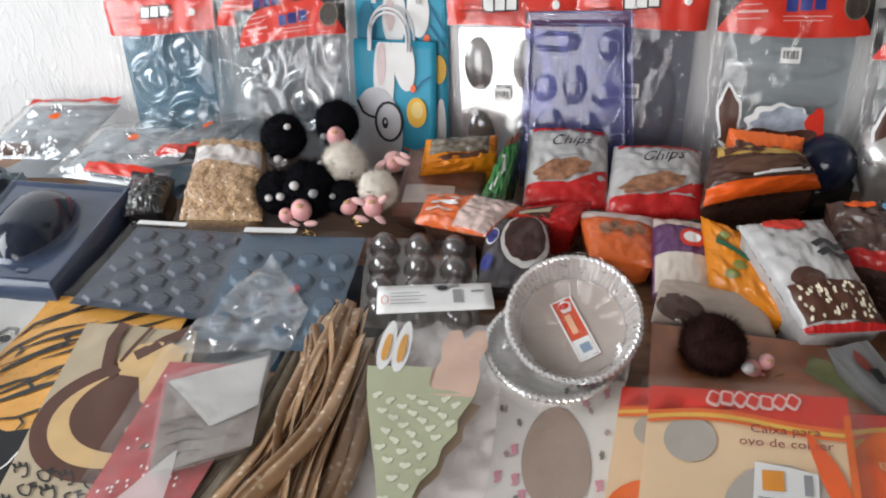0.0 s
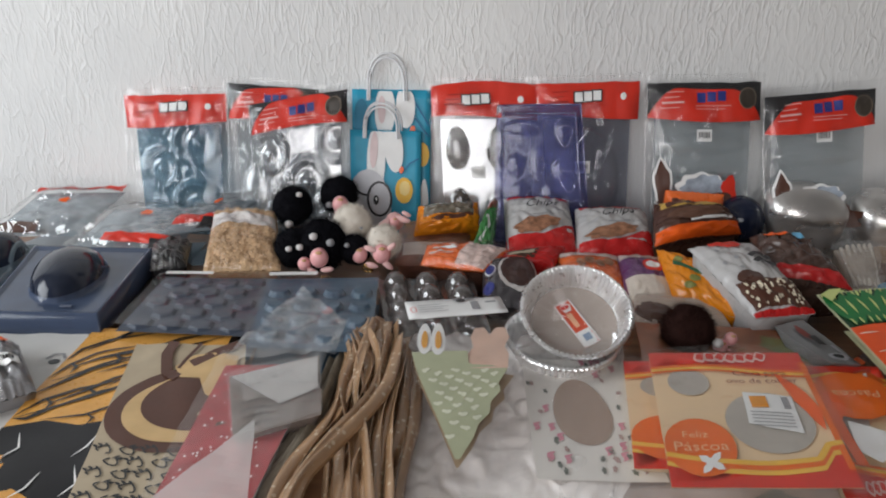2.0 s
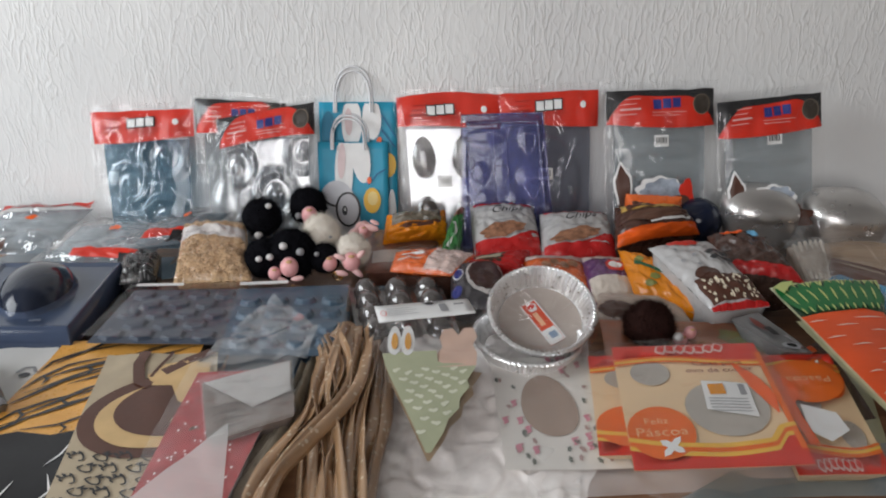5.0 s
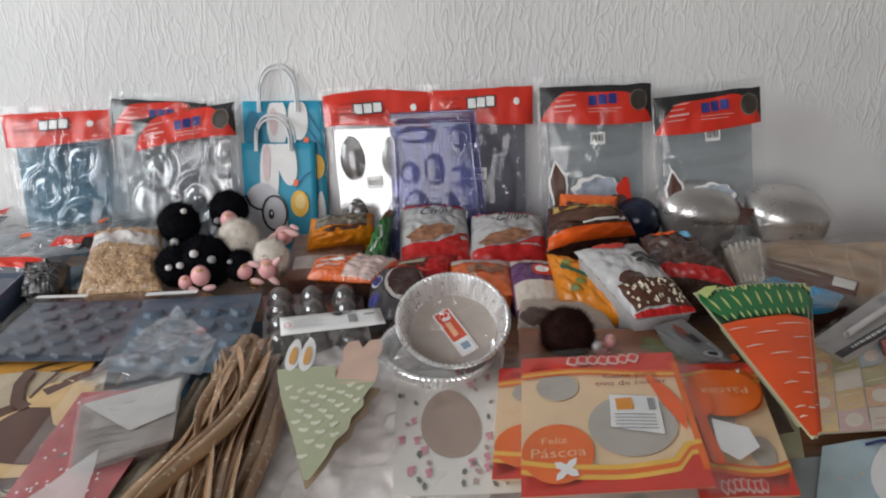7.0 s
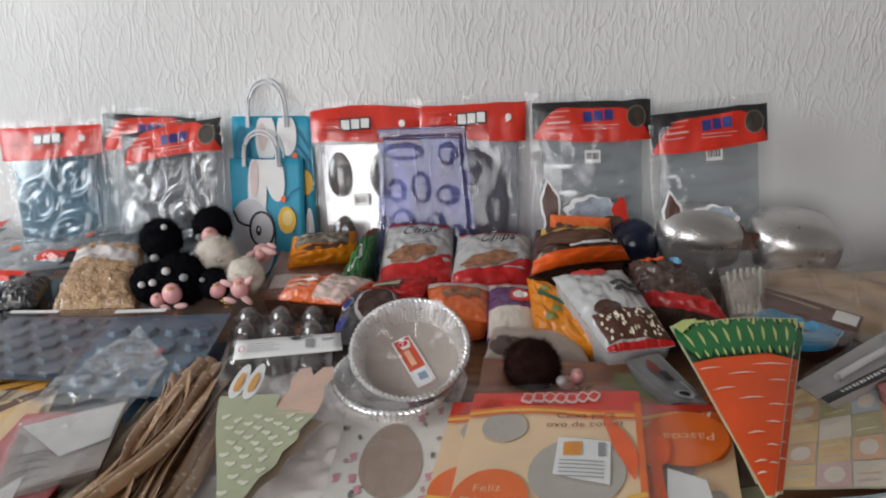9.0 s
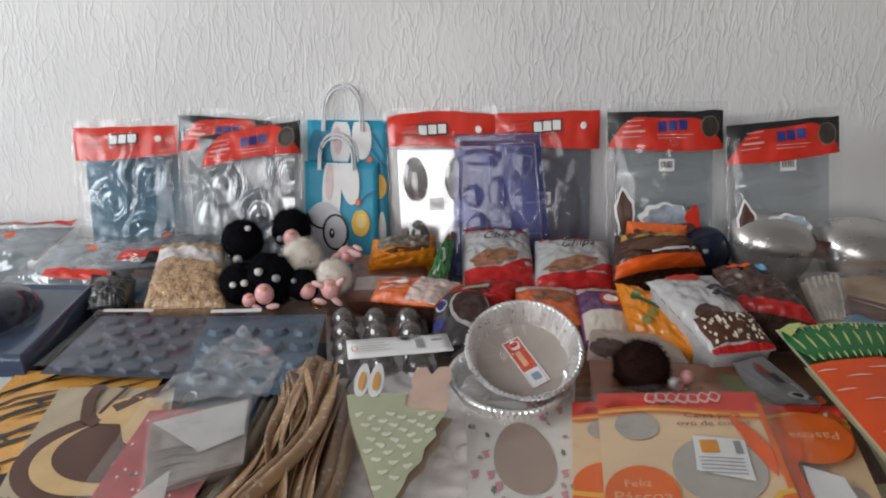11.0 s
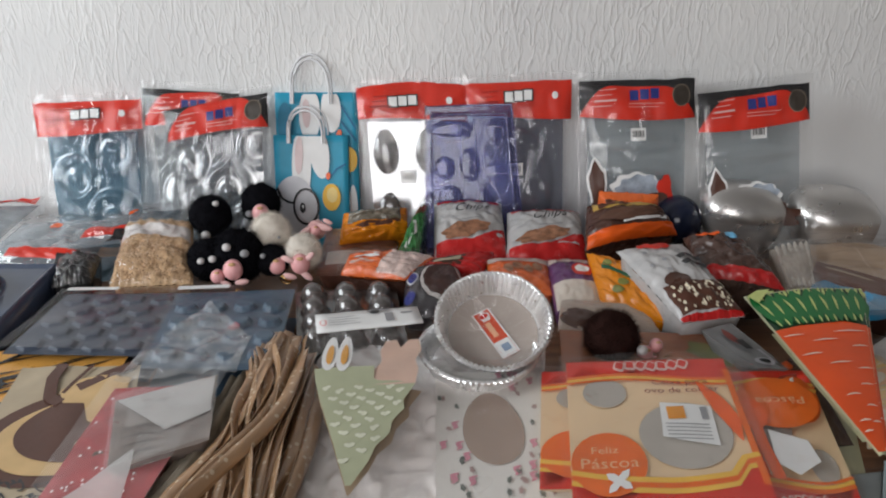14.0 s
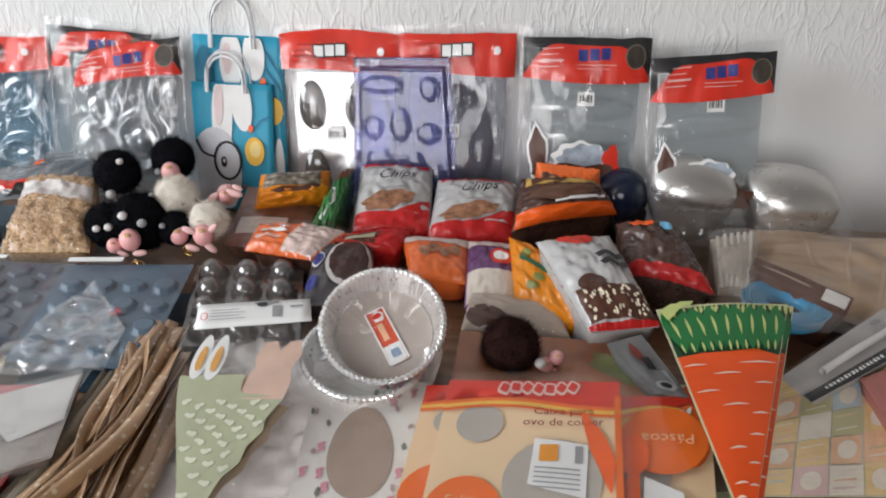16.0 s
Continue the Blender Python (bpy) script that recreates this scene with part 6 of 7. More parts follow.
def cream_box(corners, label, low, seed, flip=False, text=True):
    c = list(corners)
    if flip:
        c = [c[2], c[3], c[0], c[1]]
    ob, s = flat_pack("spoon_egg_box", c, label, "gift box", CREAM, hgt_to=low, group="cream boxes with red bands", seed=seed, wob=0.0012)
    band = [(i / 12, 0.86 + 0.03 * math.sin(i / 12 * 5)) for i in range(13)]
    part("red_band", patch(s, band + [(1, 1), (0.75, 1), (0.5, 1), (0.25, 1), (0, 1)], 0.001, 5), RED, ob)
    for k in range(3):
        part("wave_line", strip(s, [(u, v - 0.012 - 0.022 * k) for u, v in band], 0.006 - k * 0.001, 0.0015 + k * 0.0003), (SOFTORANGE, YELLINE, SOFTORANGE)[k], ob)
    low_b = [(i / 12, 0.13 - 0.06 * math.sin(i / 12 * 3.1) + (0.08 if i > 10 else 0)) for i in range(13)]
    part("red_band", patch(s, [(0, 0), (0.25, 0), (0.5, 0), (0.75, 0), (1, 0)] + low_b[::-1], 0.001, 5), RED, ob)
    for k in range(3):
        part("wave_line", strip(s, [(u, v + 0.012 + 0.028 * k) for u, v in low_b], 0.007, 0.0015 + k * 0.0003), (YELLINE, SOFTORANGE, YELLINE)[k], ob)
    part("side_line", strip(s, [(0.985, 0.1), (0.985, 0.5), (0.985, 0.9)], 0.007, 0.0018), SOFTORANGE, ob)
    part("window", patch(s, oval(0.22, 0.73, 0.13, 0.11, 22), 0.0014), GREYWIN, ob, "grey round window")
    part("window", patch(s, oval(0.64, 0.42, 0.26, 0.22, 24, 0.1), 0.0014), GREYWIN, ob, "grey oval window")
    part("egg_print", patch(s, oval(0.2, 0.25, 0.2, 0.19, 22), 0.0018), SOFTORANGE, ob, "orange egg with a greeting")
    bow = oval(0.24, 0.14, 0.06, 0.05, 16, 0.5, 0, 0.5, 4)
    part("bow_print", patch(s, bow, 0.0028), WHITE, ob)
    part("spoon_print", strip(s, [(0.78, 0.8), (0.86, 0.65), (0.92, 0.5), (0.94, 0.36)], 0.02, 0.0024, taper=True), ORANGE, ob, "orange spoon")
    # maker's mark as plain blocks with a white outline
    for k in range(7):
        u = 0.3 + 0.066 * k
        lift = 0.006 * math.sin(k * 1.3)
        mk = part("maker_mark", patch(s, oval(u + 0.03, 0.945 + lift, 0.04, 0.044, 20, 0.3 * math.sin(k * 2), 0, 0.1, 4), 0.0022 + 0.0001 * k), mat("blush_print", (0.78, 0.55, 0.5), 0.45), ob)
        part("maker_mark_fill", patch(s, oval(u + 0.03, 0.945 + lift, 0.026, 0.03, 16, 0.3 * math.sin(k * 2), 0, 0.14, 4), 0.0034), RED, mk)
    if text:
        part("lettering", words(s, "Feliz", 0.18, 0.32, 0.011, 0.0028), mat("pale_orange_print", (0.85, 0.5, 0.28), 0.5), ob)
        part("lettering", words(s, "Páscoa", 0.2, 0.24, 0.015, 0.0028), MATS["pale_orange_print"], ob)
        part("lettering", words(s, "Caixa para", 0.68, 0.8, 0.0105, 0.0024), MATS["dull_red_foil"], ob)
        part("lettering", words(s, "ovo de colher", 0.68, 0.735, 0.0105, 0.0024), MATS["dull_red_foil"], ob)
        st = part("sticker", patch(s, [(0.51, 0.4), (0.62, 0.37), (0.72, 0.35), (0.81, 0.33), (0.815, 0.45), (0.82, 0.6), (0.7, 0.62), (0.53, 0.64), (0.52, 0.5)], 0.003), WHITE, ob, "white price sticker with a small picture")
        part("picture", patch(s, rect(0.56, 0.51, 0.66, 0.6, 3), 0.004), AMBER, st)
        bm2 = bmesh.new()
        for k in range(5):
            strip(s, [(0.54, 0.48 - k * 0.024), (0.78, 0.465 - k * 0.024)], 0.0015, 0.004, bm2)
        patch(s, rect(0.75, 0.5, 0.79, 0.59, 2), 0.004, 2, bm2)
        part("small_print", bm2, GREYPRINT, st)
    part("film", sheet(Surf(c), 30, 30, off=0.0045, u0=-0.05, u1=1.05, v0=-0.05, v1=1.04, wob=0.004, seed=seed, freq=14), CLEAR, ob, "crinkled clear film", smooth=False)
    return ob


cream_box(((0.041, 0.357, 0.780), (0.240, 0.363, 0.781), (0.254, 0.574, 0.789), (0.065, 0.560, 0.788)), "cream cut-out gift box with orange and red bands under others", TABLE + 0.002, 81, text=False)
cream_box(((0.234, 0.319, 0.785), (0.331, 0.322, 0.785), (0.381, 0.558, 0.794), (0.266, 0.552, 0.794)), "cream cut-out gift box turned upside down with a red band", TABLE + 0.002, 82, flip=True, text=False)
cream_box(((0.064, 0.306, 0.800), (0.246, 0.315, 0.801), (0.279, 0.557, 0.810), (0.091, 0.545, 0.810)), "cream cut-out gift box with red bands, spoon and egg print", TABLE + 0.036, 83)
# printed egg and spoon on the turned box
s = Surf(((0.232, 0.316, 0.787), (0.328, 0.319, 0.787), (0.379, 0.553, 0.797), (0.264, 0.547, 0.796)))
ob = thing("greeting_insert", base_of(s), "orange egg insert with a spoon and white card under film", "party pack")
part("egg", patch(s, oval(0.55, 0.72, 0.42, 0.2, 24), 0.004), SOFTORANGE, ob)
part("lettering", words(s, "Páscoa", 0.58, 0.72, 0.014, 0.006, math.pi), MATS["pale_orange_print"], ob)
part("spoon", patch(s, oval(0.24, 0.62, 0.16, 0.12, 18), 0.007), ORANGE, ob)
part("spoon_handle", strip(s, [(0.24, 0.58), (0.25, 0.4), (0.3, 0.18)], 0.012, 0.007), ORANGE, ob)
part("card", patch(s, [(0.35, 0.5), (0.7, 0.42), (0.75, 0.28), (0.5, 0.2), (0.32, 0.28)], 0.006), WHITE, ob)
part("film", sheet(s, 16, 16, off=0.008, wob=0.005, seed=84, freq=15), CLEAR, ob, smooth=False)

ob, s = flat_pack("flat_pack", ((0.091, 0.555, 0.780), (0.346, 0.571, 0.781), (0.314, 0.655, 0.792), (0.100, 0.665, 0.793)), "flat orange-brown printed pack under a fluffy charm", "food pack", mat("orange_brown_print", (0.34, 0.12, 0.05), 0.4, coat=0.3, vary=0.5, scale=18), seed=90)
part("green_print", patch(s, oval(0.85, 0.45, 0.13, 0.3, 16, 0.3, 0, 0.15, 5), 0.002), mat("olive_leaf_print", (0.16, 0.17, 0.06), 0.45, vary=0.4), ob)
part("film", sheet(Surf(((0.091, 0.555, 0.780), (0.346, 0.571, 0.781), (0.314, 0.655, 0.792), (0.100, 0.665, 0.793))), 18, 12, off=0.005, wob=0.005, seed=90, freq=15), CLEAR, ob, smooth=False)

# ---- blister card with a small tool ----
cs = ((0.321, 0.554, 0.800), (0.357, 0.551, 0.800), (0.320, 0.646, 0.814), (0.274, 0.624, 0.813))
ob, s = flat_pack("tool_card", cs, "small silver and grey blister card with a nozzle tool", "kitchen tool", mat("silver_card", (0.17, 0.17, 0.17), 0.4, coat=0.2), seed=91, inset=0.85)
part("tool", strip(s, [(0.5, 0.9), (0.45, 0.7), (0.5, 0.5)], 0.012, 0.003, taper=True), mat("dark_red_tool", (0.2, 0.04, 0.03), 0.4), ob)
part("tool", strip(s, [(0.55, 0.62), (0.5, 0.4)], 0.01, 0.004), BLACK, ob)
part("round_mark", patch(s, oval(0.5, 0.14, 0.28, 0.09, 16), 0.002), GREYPRINT, ob)
part("round_mark", patch(s, oval(0.5, 0.14, 0.16, 0.05, 14), 0.003), BLACK, ob)
part("lettering", strip(s, [(0.8, 0.1), (0.8, 0.4)], 0.005, 0.002), GREYPRINT, ob)

# ---- carrot cone bags ----
CARROT = mat("carrot_print", (0.8, 0.085, 0.006), 0.38, coat=0.05, vary=0.12, scale=14)
CELLO = mat("pale_edge", (0.62, 0.62, 0.4), 0.35, coat=0.4)


def carrot_bag(corners, label, seed, low):
    s = Surf(corners, lambda u, v: 0.004 * math.sin(math.pi * u) * (0.4 + v) + 0.001 * noise.noise((u * 3, v * 4, seed)))
    q = base_of(s)
    ob = thing("cone_bag", (q.x, q.y, low), label, "party bag", "carrot-print cone bags")
    bm = sheet(s, 20, 30, wob=0.0001)
    grid(bm, lambda u, v: Vector((*s.at(0.15 + u * 0.7, 0.1 + v * 0.75).xy, low)), 4, 4, True)
    part("bag", bm, CELLO, ob, "pale-edged cone bag")
    part("carrot_print", patch(s, [(0.06, 0.01), (0.94, 0.01), (0.98, 0.3), (0.985, 0.5), (0.988, 0.7), (0.75, 0.73), (0.5, 0.72), (0.25, 0.72), (0.012, 0.71), (0.015, 0.5), (0.02, 0.3)], 0.0022, 10), CARROT, ob)
    part("leaf_ground", patch(s, [(0.012, 0.71), (0.35, 0.72), (0.7, 0.73), (0.988, 0.7), (0.99, 0.98), (0.85, 0.982), (0.7, 0.984), (0.5, 0.984), (0.3, 0.984), (0.15, 0.982), (0.01, 0.98)], 0.0022, 8), DARKGREEN, ob)
    r3 = random.Random(seed)
    for k in range(24):
        u = 0.03 + 0.94 * k / 23
        part("leaf_tip", strip(s, [(u, 0.988), (u + r3.uniform(-0.02, 0.02), 0.91 + r3.uniform(0, 0.04))], 0.0024, 0.003, taper=True), LIME, ob)
    for k in range(17):
        u = 0.08 + 0.84 * k / 16
        far = k % 2
        lean = r3.uniform(0.01, 0.06)
        part("leaf_print", strip(s, [(max(0.03, u - lean), 0.975 - 0.05 * far), (u, 0.86 - 0.03 * far), (min(0.97, u + lean * 0.5), 0.722)], 0.009 if far else 0.0145, 0.0034 + 0.0005 * (1 - far), taper=True, n=6), MATS["mid_green_print"] if far else GREEN, ob)
        if not far:
            part("leaf_vein", strip(s, [(u - lean * 0.5, 0.915), (u, 0.86), (u + lean * 0.25, 0.8)], 0.0022, 0.0046, taper=True), LIME, ob)
    for k in range(11):
        u = 0.08 + 0.84 * k / 10 + r3.uniform(-0.02, 0.02)
        part("leaf_foot", strip(s, [(u, 0.77), (u + 0.012, 0.718)], 0.002, 0.0046, taper=True), LIME, ob)
    part("folded_corner", patch(s, [(0.0, 0.965), (0.04, 0.9), (0.2, 0.995), (0.1, 1.0)], 0.007, 2), LIME, ob)
    for u, v, ln in ((0.12, 0.66, 0.2), (0.78, 0.66, 0.3), (0.45, 0.61, 0.22), (0.85, 0.56, 0.16), (0.2, 0.53, 0.2), (0.5, 0.46, 0.25), (0.85, 0.42, 0.2), (0.8, 0.33, 0.2), (0.45, 0.28, 0.25), (0.78, 0.22, 0.22), (0.4, 0.15, 0.3), (0.3, 0.1, 0.3), (0.8, 0.14, 0.25)):
        part("carrot_line", strip(s, [(max(0.03, u - ln * 0.7), v - 0.004), (u, v), (min(0.97, u + ln * 0.7), v - 0.004)], 0.0028, 0.0034, taper=True), mat("peach_line", (0.85, 0.62, 0.5), 0.4), ob)
    return ob


carrot_bag(((0.363, 0.368, 0.817), (0.371, 0.372, 0.817), (0.512, 0.689, 0.838), (0.352, 0.676, 0.836)), "cone party bag printed as a carrot with green leaves, under another", 2, TABLE + 0.002)
carrot_bag(((0.349, 0.352, 0.826), (0.356, 0.353, 0.826), (0.494, 0.669, 0.853), (0.330, 0.644, 0.852)), "cone party bag printed as a carrot with green leaves", 1, TABLE + 0.07)
# added filler whose dark colour gives the gap below the cone bags its shade
ob, s = pouch("flat_pack", ((0.349, 0.448, 0.766), (0.389, 0.451, 0.766), (0.393, 0.608, 0.790), (0.344, 0.566, 0.789)), 0.01, "added dark brown filler for the shaded gap under the cone bags", "paper pack", mat("gap_shade_brown", (0.07, 0.045, 0.035), 0.5, vary=0.3), 93)
part("corner", patch(s, rect(0.0, 0.85, 0.5, 1.0, 3), 0.002), ORANGE, ob)

# ---- blue ribbon roll, wrapped sets and kraft bags ----
c = Vector((0.527, 0.738, 0.809))
SKY = mat("sky_ribbon", (0.015, 0.27, 0.5), 0.4, sheen=0.3, vary=0.1)
ob = thing("ribbon_roll", (c.x, c.y, TABLE + 0.002), "flat coil of sky-blue ribbon in clear film", "ribbon")
for k in range(7):
    r = 0.019 + 0.0038 * k
    bm = bmesh.new()
    ra, rb = [], []
    for i in range(48):
        a = 2 * math.pi * i / 48
        x, y = c.x + math.cos(a) * r * 1.22, c.y + math.sin(a) * r * 1.15
        ra.append((x, y, c.z - 0.012 + 0.001 * math.sin(a + k)))
        rb.append((x + 0.002 * math.cos(a), y + 0.002 * math.sin(a), c.z + 0.004 + 0.0012 * math.sin(2 * a + k * 0.7)))
    va, vb = [bm.verts.new(q) for q in ra], [bm.verts.new(q) for q in rb]
    vc = [bm.verts.new((q[0] * 1 + math.cos(i / 48 * 6.283) * 0.0031, q[1] + math.sin(i / 48 * 6.283) * 0.0031, q[2] - 0.0006)) for i, q in enumerate(rb)]
    for i in range(48):
        j = (i + 1) % 48
        bm.faces.new((va[i], va[j], vb[j], vb[i]))
        bm.faces.new((vb[i], vb[j], vc[j], vc[i]))
    part("coil", bm, SKY, ob)
part("film", sheet(Surf([(c.x - 0.075, c.y - 0.065, c.z + 0.006), (c.x + 0.075, c.y - 0.075, c.z + 0.006), (c.x + 0.07, c.y + 0.06, c.z + 0.01), (c.x - 0.07, c.y + 0.065, c.z + 0.01)]), 20, 20, wob=0.008, seed=94, freq=18), CLEAR, ob, "crinkled film", smooth=False)

KRAFT = mat("kraft_paper", (0.4, 0.28, 0.185), 0.5, vary=0.2, scale=10, coat=0.2, bump=0.2, bump_scale=30)
ob, s = pouch("kraft_bag", ((0.500, 0.800, 0.790), (0.740, 0.650, 0.790), (1.020, 0.905, 0.804), (0.552, 0.962, 0.806)), 0.02, "brown kraft paper bags in clear film", "paper bags", KRAFT, 95, crease=0.5)
part("film", sheet(Surf(((0.498, 0.797, 0.791), (0.738, 0.647, 0.792), (1.012, 0.900, 0.809), (0.550, 0.960, 0.810)), lambda u, v: s.h(u, v) + 0.006), 34, 24, wob=0.008, seed=95, freq=13), CLEAR, ob, "crinkled film", smooth=False)
for k in range(4):
    part("crease", strip(s, [(0.15 + 0.17 * k, 0.95), (0.22 + 0.13 * k, 0.5), (0.3 + 0.12 * k, 0.1)], 0.004, 0.0015, taper=True), mat("pale_crease", (0.46, 0.33, 0.23), 0.4), ob)
ob, s = pouch("stick_bag", ((0.448, 0.768, 0.800), (0.491, 0.766, 0.800), (0.540, 0.909, 0.825), (0.465, 0.884, 0.825)), 0.014, "clear bag of pale wooden sticks", "food sticks", mat("pale_sticks", (0.5, 0.42, 0.34), 0.5, vary=0.3, scale=20), 96)
for k in range(6):
    part("stick", tube([s.at(0.1 + 0.15 * k, 0.05, 0.002), s.at(0.12 + 0.15 * k, 0.95, 0.004)], 0.003), mat("stick_white", (0.62, 0.56, 0.48), 0.45), ob)
part("film", sheet(Surf(((0.444, 0.762, 0.801), (0.494, 0.760, 0.801), (0.548, 0.916, 0.826), (0.461, 0.892, 0.826)), lambda u, v: s.h(u, v) + 0.006), 14, 18, wob=0.008, seed=97, freq=20), CLOUDY, ob, smooth=False)
ob, s = pouch("sweet_bag", ((0.688, 0.729, 0.805), (0.720, 0.691, 0.804), (0.755, 0.748, 0.811), (0.716, 0.776, 0.812)), 0.012, "small bright red foil pack", "snack bag", REDBAG, 98, crease=0.4)

cs = ((0.496, 0.801, 0.823), (0.591, 0.707, 0.819), (0.611, 0.736, 0.825), (0.514, 0.828, 0.829))
ob, s = flat_pack("tool_card", cs, "long dark brown boxed set with a pale end label", "kitchen tool", BROWN, seed=99)
part("end_label", patch(s, rect(0.74, 0.12, 0.97, 0.88, 3), 0.001), mat("pale_label", (0.6, 0.57, 0.53), 0.4), ob)
part("lettering", strip(s, [(0.1, 0.6), (0.6, 0.6)], 0.003, 0.001), MATS["grey_gold"], ob)
part("film", sheet(Surf(((0.454, 0.722, 0.815), (0.556, 0.660, 0.812), (0.615, 0.740, 0.826), (0.513, 0.833, 0.829))), 16, 12, off=0.004, wob=0.006, seed=99, freq=18), CLEAR, ob, smooth=False)

cs = ((0.488, 0.549, 0.803), (0.687, 0.681, 0.808), (0.648, 0.729, 0.817), (0.463, 0.580, 0.811))
ob, s = flat_pack("tool_card", cs, "grey blister card with a white stick tool and a black band", "kitchen tool", mat("pale_grey_card", (0.42, 0.4, 0.39), 0.4, coat=0.2), seed=100, inset=0.6)
part("black_band", patch(s, rect(0.0, 0.0, 1.0, 0.26, 6), 0.001), BLACK, ob)
bm = bmesh.new()
for k in range(16):
    patch(s, rect(0.14 + 0.03 * k, 0.1, 0.155 + 0.03 * k + 0.006 * (k % 2), 0.18, 1), 0.0018, 1, bm)
part("lettering", bm, WHITE, ob)
part("stick", tube([s.at(0.2, 0.5, 0.006), s.at(0.5, 0.52, 0.007), s.at(0.86, 0.52, 0.006)], 0.0045, 10), mat("white_plastic", (0.7, 0.69, 0.68), 0.3, coat=0.3), ob, "white stick tool")
part("stick_end", ball(s.at(0.9, 0.6, 0.006), 0.011, (1, 1, 0.5), 2), MATS["pale_pink_print"], ob)
part("hole", patch(s, oval(0.83, 0.85, 0.05, 0.07, 12), 0.001), GREYPRINT, ob)
part("film", sheet(Surf(cs), 14, 10, off=0.01, wob=0.004, seed=100, freq=20), CLEAR, ob, smooth=False)

# ---- patterned paper sheets at the end of the table ----
cs = ((0.399, 0.444, 0.766), (0.550, 0.455, 0.766), (0.635, 0.672, 0.793), (0.467, 0.596, 0.790))
ob, s = flat_pack("patterned_paper", cs, "sheets of pastel patchwork craft paper", "craft paper", mat("pale_patchwork", (0.6, 0.55, 0.42), 0.45, coat=0.2), seed=101)
cols = [mat("patch_yellow", (0.8, 0.58, 0.27), 0.45), mat("patch_blue", (0.5, 0.6, 0.63), 0.45), mat("patch_rose", (0.74, 0.5, 0.48), 0.45), mat("patch_peach", (0.82, 0.5, 0.3), 0.45), mat("patch_cream", (0.82, 0.74, 0.62), 0.45), mat("patch_sage", (0.52, 0.48, 0.24), 0.45)]
for j in range(5):
    for i in range(4):
        pc = part("patchwork_square", patch(s, rect(0.01 + 0.25 * i, 0.01 + 0.2 * j, 0.25 + 0.25 * i - 0.01 * (j % 2), 0.2 + 0.2 * j + 0.008 * (i % 2), 3), 0.001), cols[(i * 2 + j * 3 + (i * j) % 3) % 6], ob)
        if (i + j) % 2:
            part("oval_print", patch(s, oval(0.13 + 0.25 * i, 0.105 + 0.2 * j, 0.075, 0.065, 16), 0.0016), cols[4], pc)
        else:
            for k in range(3):
                part("dash_print", strip(s, [(0.04 + 0.25 * i, 0.05 + 0.05 * k + 0.2 * j), (0.2 + 0.25 * i, 0.06 + 0.05 * k + 0.2 * j)], 0.002, 0.0016), cols[(i + j + k) % 6], pc)
part("film", sheet(Surf(cs), 26, 26, off=0.004, u1=1.04, v1=1.02, wob=0.005, seed=108, freq=13), SHINY, ob, "thin clear film", smooth=False)
cs = ((0.347, 0.319, 0.753), (0.479, 0.338, 0.754), (0.541, 0.455, 0.764), (0.409, 0.428, 0.763))
ob, s = flat_pack("patterned_paper", cs, "pale blue dotted craft paper with a white curve", "craft paper", mat("dotted_blue", (0.42, 0.54, 0.58), 0.45, coat=0.2), seed=102)
part("white_curve", patch(s, oval(0.75, 0.5, 0.3, 0.45, 24), 0.001), WHITE, ob)
for k in range(24):
    part("dot", patch(s, oval(rnd.uniform(0.03, 0.97), rnd.uniform(0.03, 0.97), 0.012, 0.016, 8), 0.0016, 1), cols[k % 3], ob)
part("lettering", strip(s, [(0.4, 0.9), (0.55, 0.93), (0.7, 0.88)], 0.006, 0.002), NAVY, ob)
cs = ((0.117, 0.322, 0.753), (0.391, 0.331, 0.753), (0.434, 0.422, 0.757), (0.239, 0.399, 0.756))
ob, s = flat_pack("patterned_paper", cs, "grey-blue pack of craft sheets in film at the table edge", "craft paper", mat("grey_blue_sheet", (0.26, 0.3, 0.31), 0.35, coat=0.3, vary=0.3, scale=12), seed=103)
part("film", sheet(Surf(cs), 20, 10, off=0.004, wob=0.006, seed=103, freq=16), CLEAR, ob, smooth=False)
cs = ((0.571, 0.419, 0.783), (0.658, 0.465, 0.785), (0.627, 0.629, 0.801), (0.565, 0.601, 0.800))
ob, s = flat_pack("craft_pack", cs, "dull red printed craft pack with pale lettering", "craft paper", mat("dull_red_card", (0.44, 0.16, 0.14), 0.4, coat=0.3), seed=104)
for k in range(6):
    part("lettering", strip(s, [(0.45, 0.9 - 0.11 * k), (0.75 - 0.05 * (k % 2), 0.86 - 0.11 * k)], 0.006 if k < 2 else 0.003, 0.0012), WHITE if k < 2 else MATS["pale_pink_print"], ob)

# ---- at the window end: white cloth and a small dark set ----
cs = ((-0.783, 0.300, 0.754), (-0.603, 0.328, 0.755), (-0.666, 0.613, 0.777), (-0.873, 0.595, 0.776))
ob, s = flat_pack("white_bag", cs, "white printed plastic bag lying flat", "plastic bags", mat("white_plastic_bag", (0.62, 0.61, 0.59), 0.4, vary=0.1, scale=10, coat=0.2), seed=105, wob=0.004)
part("motif", strip(s, [(0.8, 0.78), (0.84, 0.82), (0.9, 0.82), (0.92, 0.78)], 0.004, 0.001), GREYPRINT, ob)
part("motif", patch(s, oval(0.86, 0.76, 0.04, 0.02, 10), 0.001), BLACK, ob)
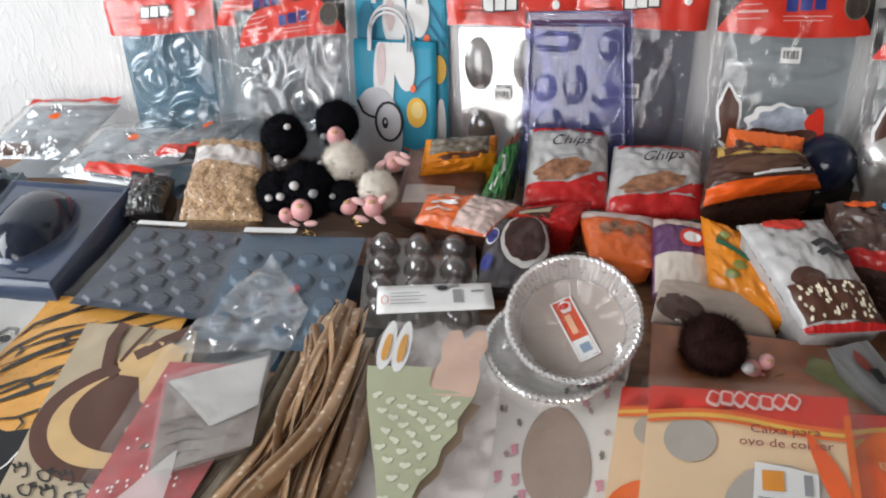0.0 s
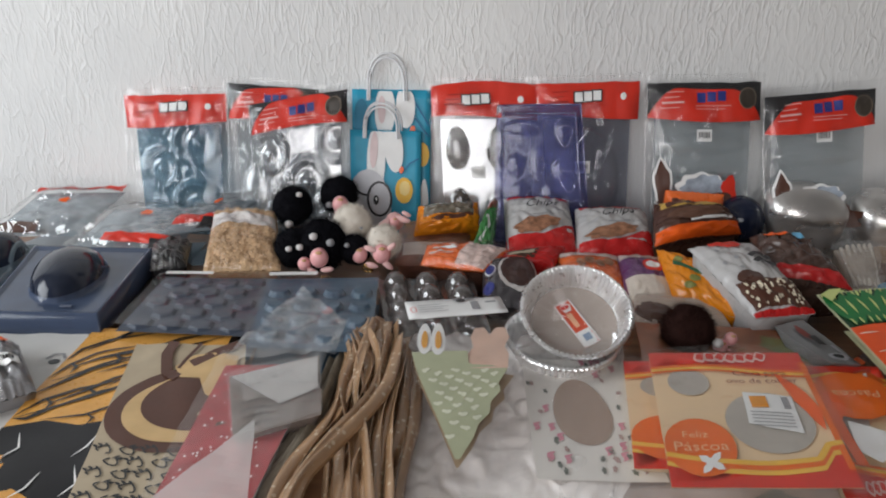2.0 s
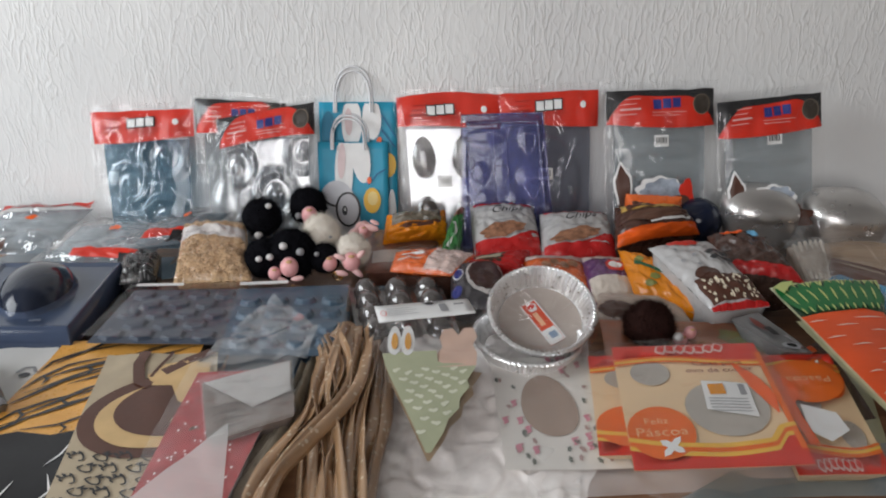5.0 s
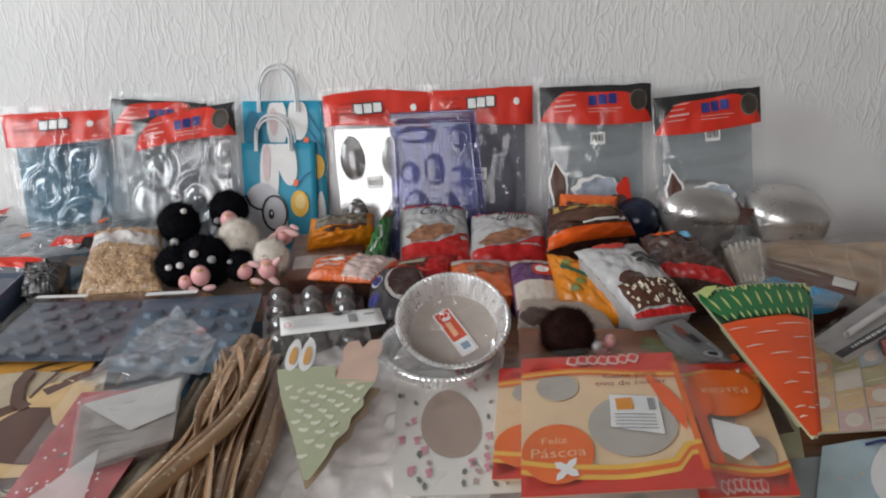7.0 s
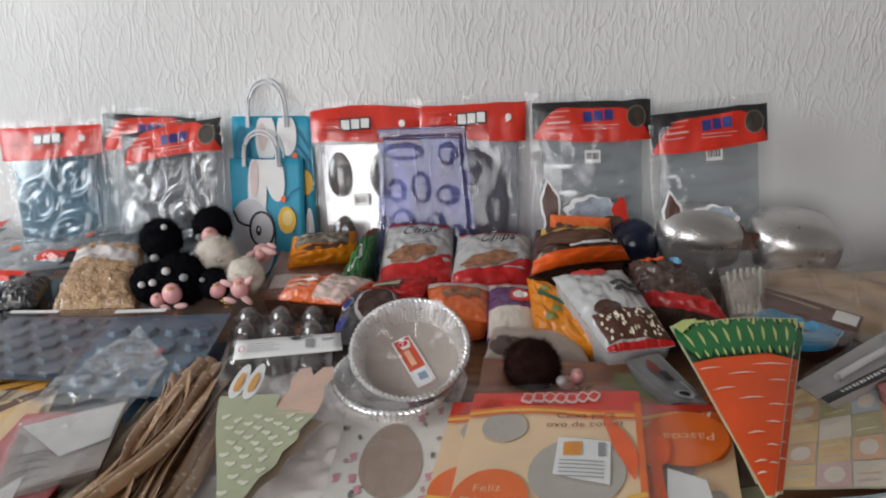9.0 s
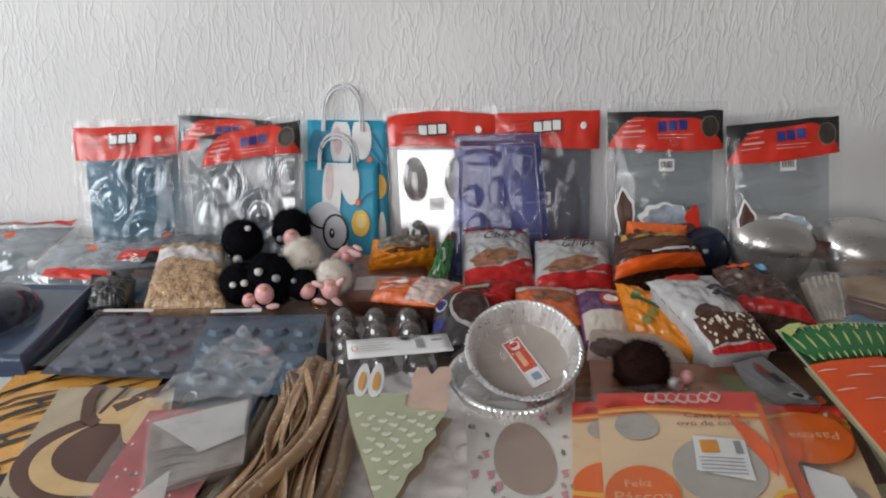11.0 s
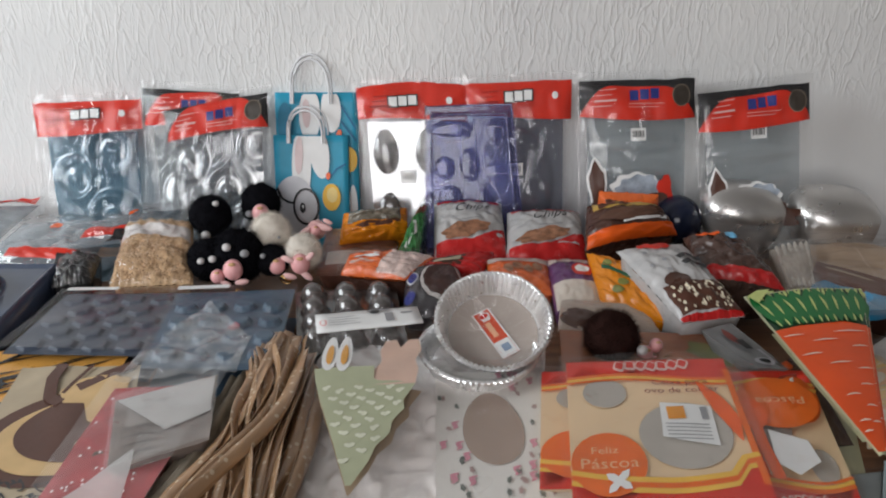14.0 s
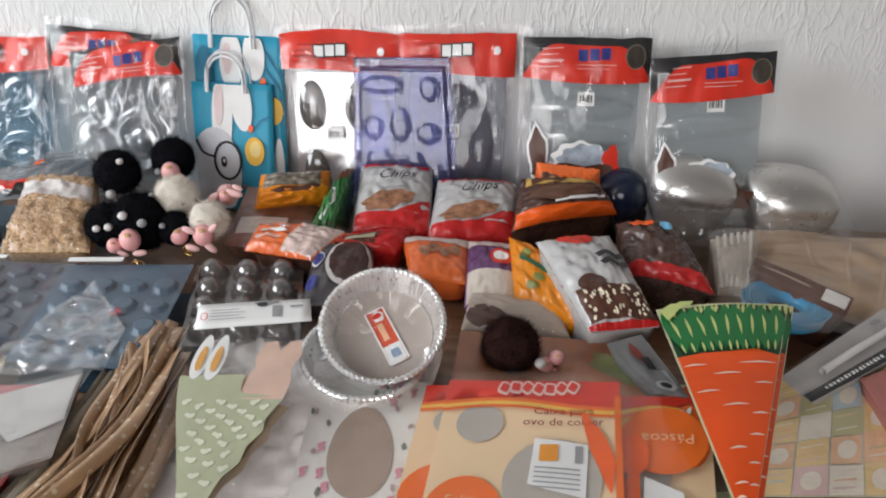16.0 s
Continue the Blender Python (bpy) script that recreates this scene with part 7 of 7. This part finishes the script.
ob, s = pouch("cutter_set", ((-0.709, 0.404, 0.782), (-0.646, 0.452, 0.784), (-0.723, 0.543, 0.793), (-0.821, 0.547, 0.793)), 0.022, "pale clear pack of cutters with orange and red corners", "kitchen tool", mat("charcoal_pack", (0.26, 0.26, 0.27), 0.35, coat=0.4), 106, crease=0.5, film_on=True)
barcode(s, ob, 0.72, 0.38, 0.035, 0.034, 0.005)
part("corner_print", patch(s, oval(0.75, 0.88, 0.12, 0.1, 12), 0.004), ORANGE, ob)
part("corner_print", patch(s, rect(0.05, 0.05, 0.35, 0.2, 3), 0.004), RED, ob)
# small black wrapped piece beside the tray
ob, s = pouch("sweet_bag", ((-0.657, 0.787, 0.797), (-0.602, 0.804, 0.798), (-0.619, 0.880, 0.811), (-0.682, 0.872, 0.811)), 0.02, "crumpled black and silver wrapper", "snack bag", mat("black_foil", (0.02, 0.02, 0.022), 0.2, coat=0.6, bump=0.5, bump_scale=50), 107, crease=0.4, film_on=True)

# ---- pointed wrappers that hang under the edge ----
for (xa, xb, tip, drop), m, word in (((0.322, 0.376, 0.350, 0.05), DARKGREEN, "dark green"), ((0.270, 0.288, 0.281, 0.03), BLACK, "black")):
    def hang(u, v, a=xa, b=xb, c=tip, d=drop):
        w = 1 - v ** 1.6
        return Vector((c + (a + (b - a) * u - c) * w, FY + 0.02 - 0.004 * math.sin(math.pi * u), TABLE - 0.019 - d * v))
    ob = thing("wrapper", (tip, FY + 0.02, TABLE - 0.02), word + " pointed wrapper end hanging under the table edge", "wrapper", "wrapper ends at the edge")
    bm = bmesh.new()
    grid(bm, hang, 10, 12)
    grid(bm, lambda u, v: hang(u, v) + Vector((0, 0.0015, 0)), 10, 12, True)
    part("hanging_end", bm, m, ob)

# ---- under the table ----
st = thing("stool", (0.12, 0.12, 0), "black stool with a dark padded seat under the table edge", "stool")
a = Vector((0.221, 0.574, 0.450))
part("seat", boxed((a.x - 0.15, a.y - 0.25, 0.4, a.x + 0.17, a.y + 0.12, 0.46), bevel=0.015), mat("black_vinyl", (0.012, 0.012, 0.013), 0.5), st)
for dx, dy in ((-0.13, -0.2), (0.14, -0.2), (-0.13, 0.08), (0.14, 0.08)):
    part("leg", boxed((a.x + dx - 0.015, a.y + dy - 0.015, -0.004, a.x + dx + 0.015, a.y + dy + 0.015, 0.4), bevel=0.003), mat("black_steel", (0.02, 0.02, 0.02), 0.35, metal=0.5), st)

TILE = mat("grey_tile", (0.085, 0.08, 0.077), 0.3, vary=0.15, scale=8, coat=0.2)
me = None
for i in range(12):
    for j in range(8):
        x, y = -2.45 + 0.42 * i, -2.226 + 0.42 * j
        if x > 2.0 or y + 0.414 > WALL_Y:
            continue
        if me is None:
            t0 = part("tile", boxed((x, y, -0.006, x + 0.414, y + 0.414, 0), bevel=0.0015), TILE, floor_base, smooth=False)
            me, x0, y0 = t0.data, x, y
        else:
            t1 = new("tile", me)
            t1.parent = floor_base
            t1.location = (x - x0, y - y0, 0)

skirting = structure("baseboard", boxed((-2.3, WALL_Y - 0.004, 0.001, 2.1, WALL_Y, 0.125)), MATS["floor_grout"], "row of grey ceramic skirting tiles with dark joints")
me = None
for i in range(12):
    x = -2.45 + 0.42 * i
    if me is None:
        t0 = part("skirting_tile", boxed((x, WALL_Y - 0.012, 0.002, x + 0.414, WALL_Y - 0.004, 0.125), bevel=0.0015), TILE, skirting, smooth=False)
        me = t0.data
    elif x < 1.9:
        t1 = new("skirting_tile", me)
        t1.parent = skirting
        t1.location = (0.42 * i, 0, 0)

# ---- black frame high on the wall ----
fa, fb = Vector((-0.289, 1.115, 1.271)), Vector((-0.100, 1.115, 1.274))
fr_ob = thing("picture_frame", ((fa.x + fb.x) / 2, WALL_Y - 0.02, fa.z), "black-framed panel hanging on the stucco wall", "picture")
part("frame", boxed((fa.x, WALL_Y - 0.025, fa.z, fb.x, WALL_Y - 0.002, fa.z + 0.02), (fa.x, WALL_Y - 0.025, fa.z + 0.42, fb.x, WALL_Y - 0.002, fa.z + 0.44), (fa.x, WALL_Y - 0.025, fa.z + 0.02, fa.x + 0.02, WALL_Y - 0.002, fa.z + 0.42), (fb.x - 0.02, WALL_Y - 0.025, fa.z + 0.02, fb.x, WALL_Y - 0.002, fa.z + 0.42)), MATS["black_plastic"], fr_ob)
part("panel", boxed((fa.x + 0.02, WALL_Y - 0.012, fa.z + 0.02, fb.x - 0.02, WALL_Y - 0.003, fa.z + 0.42)), GREYPRINT, fr_ob)
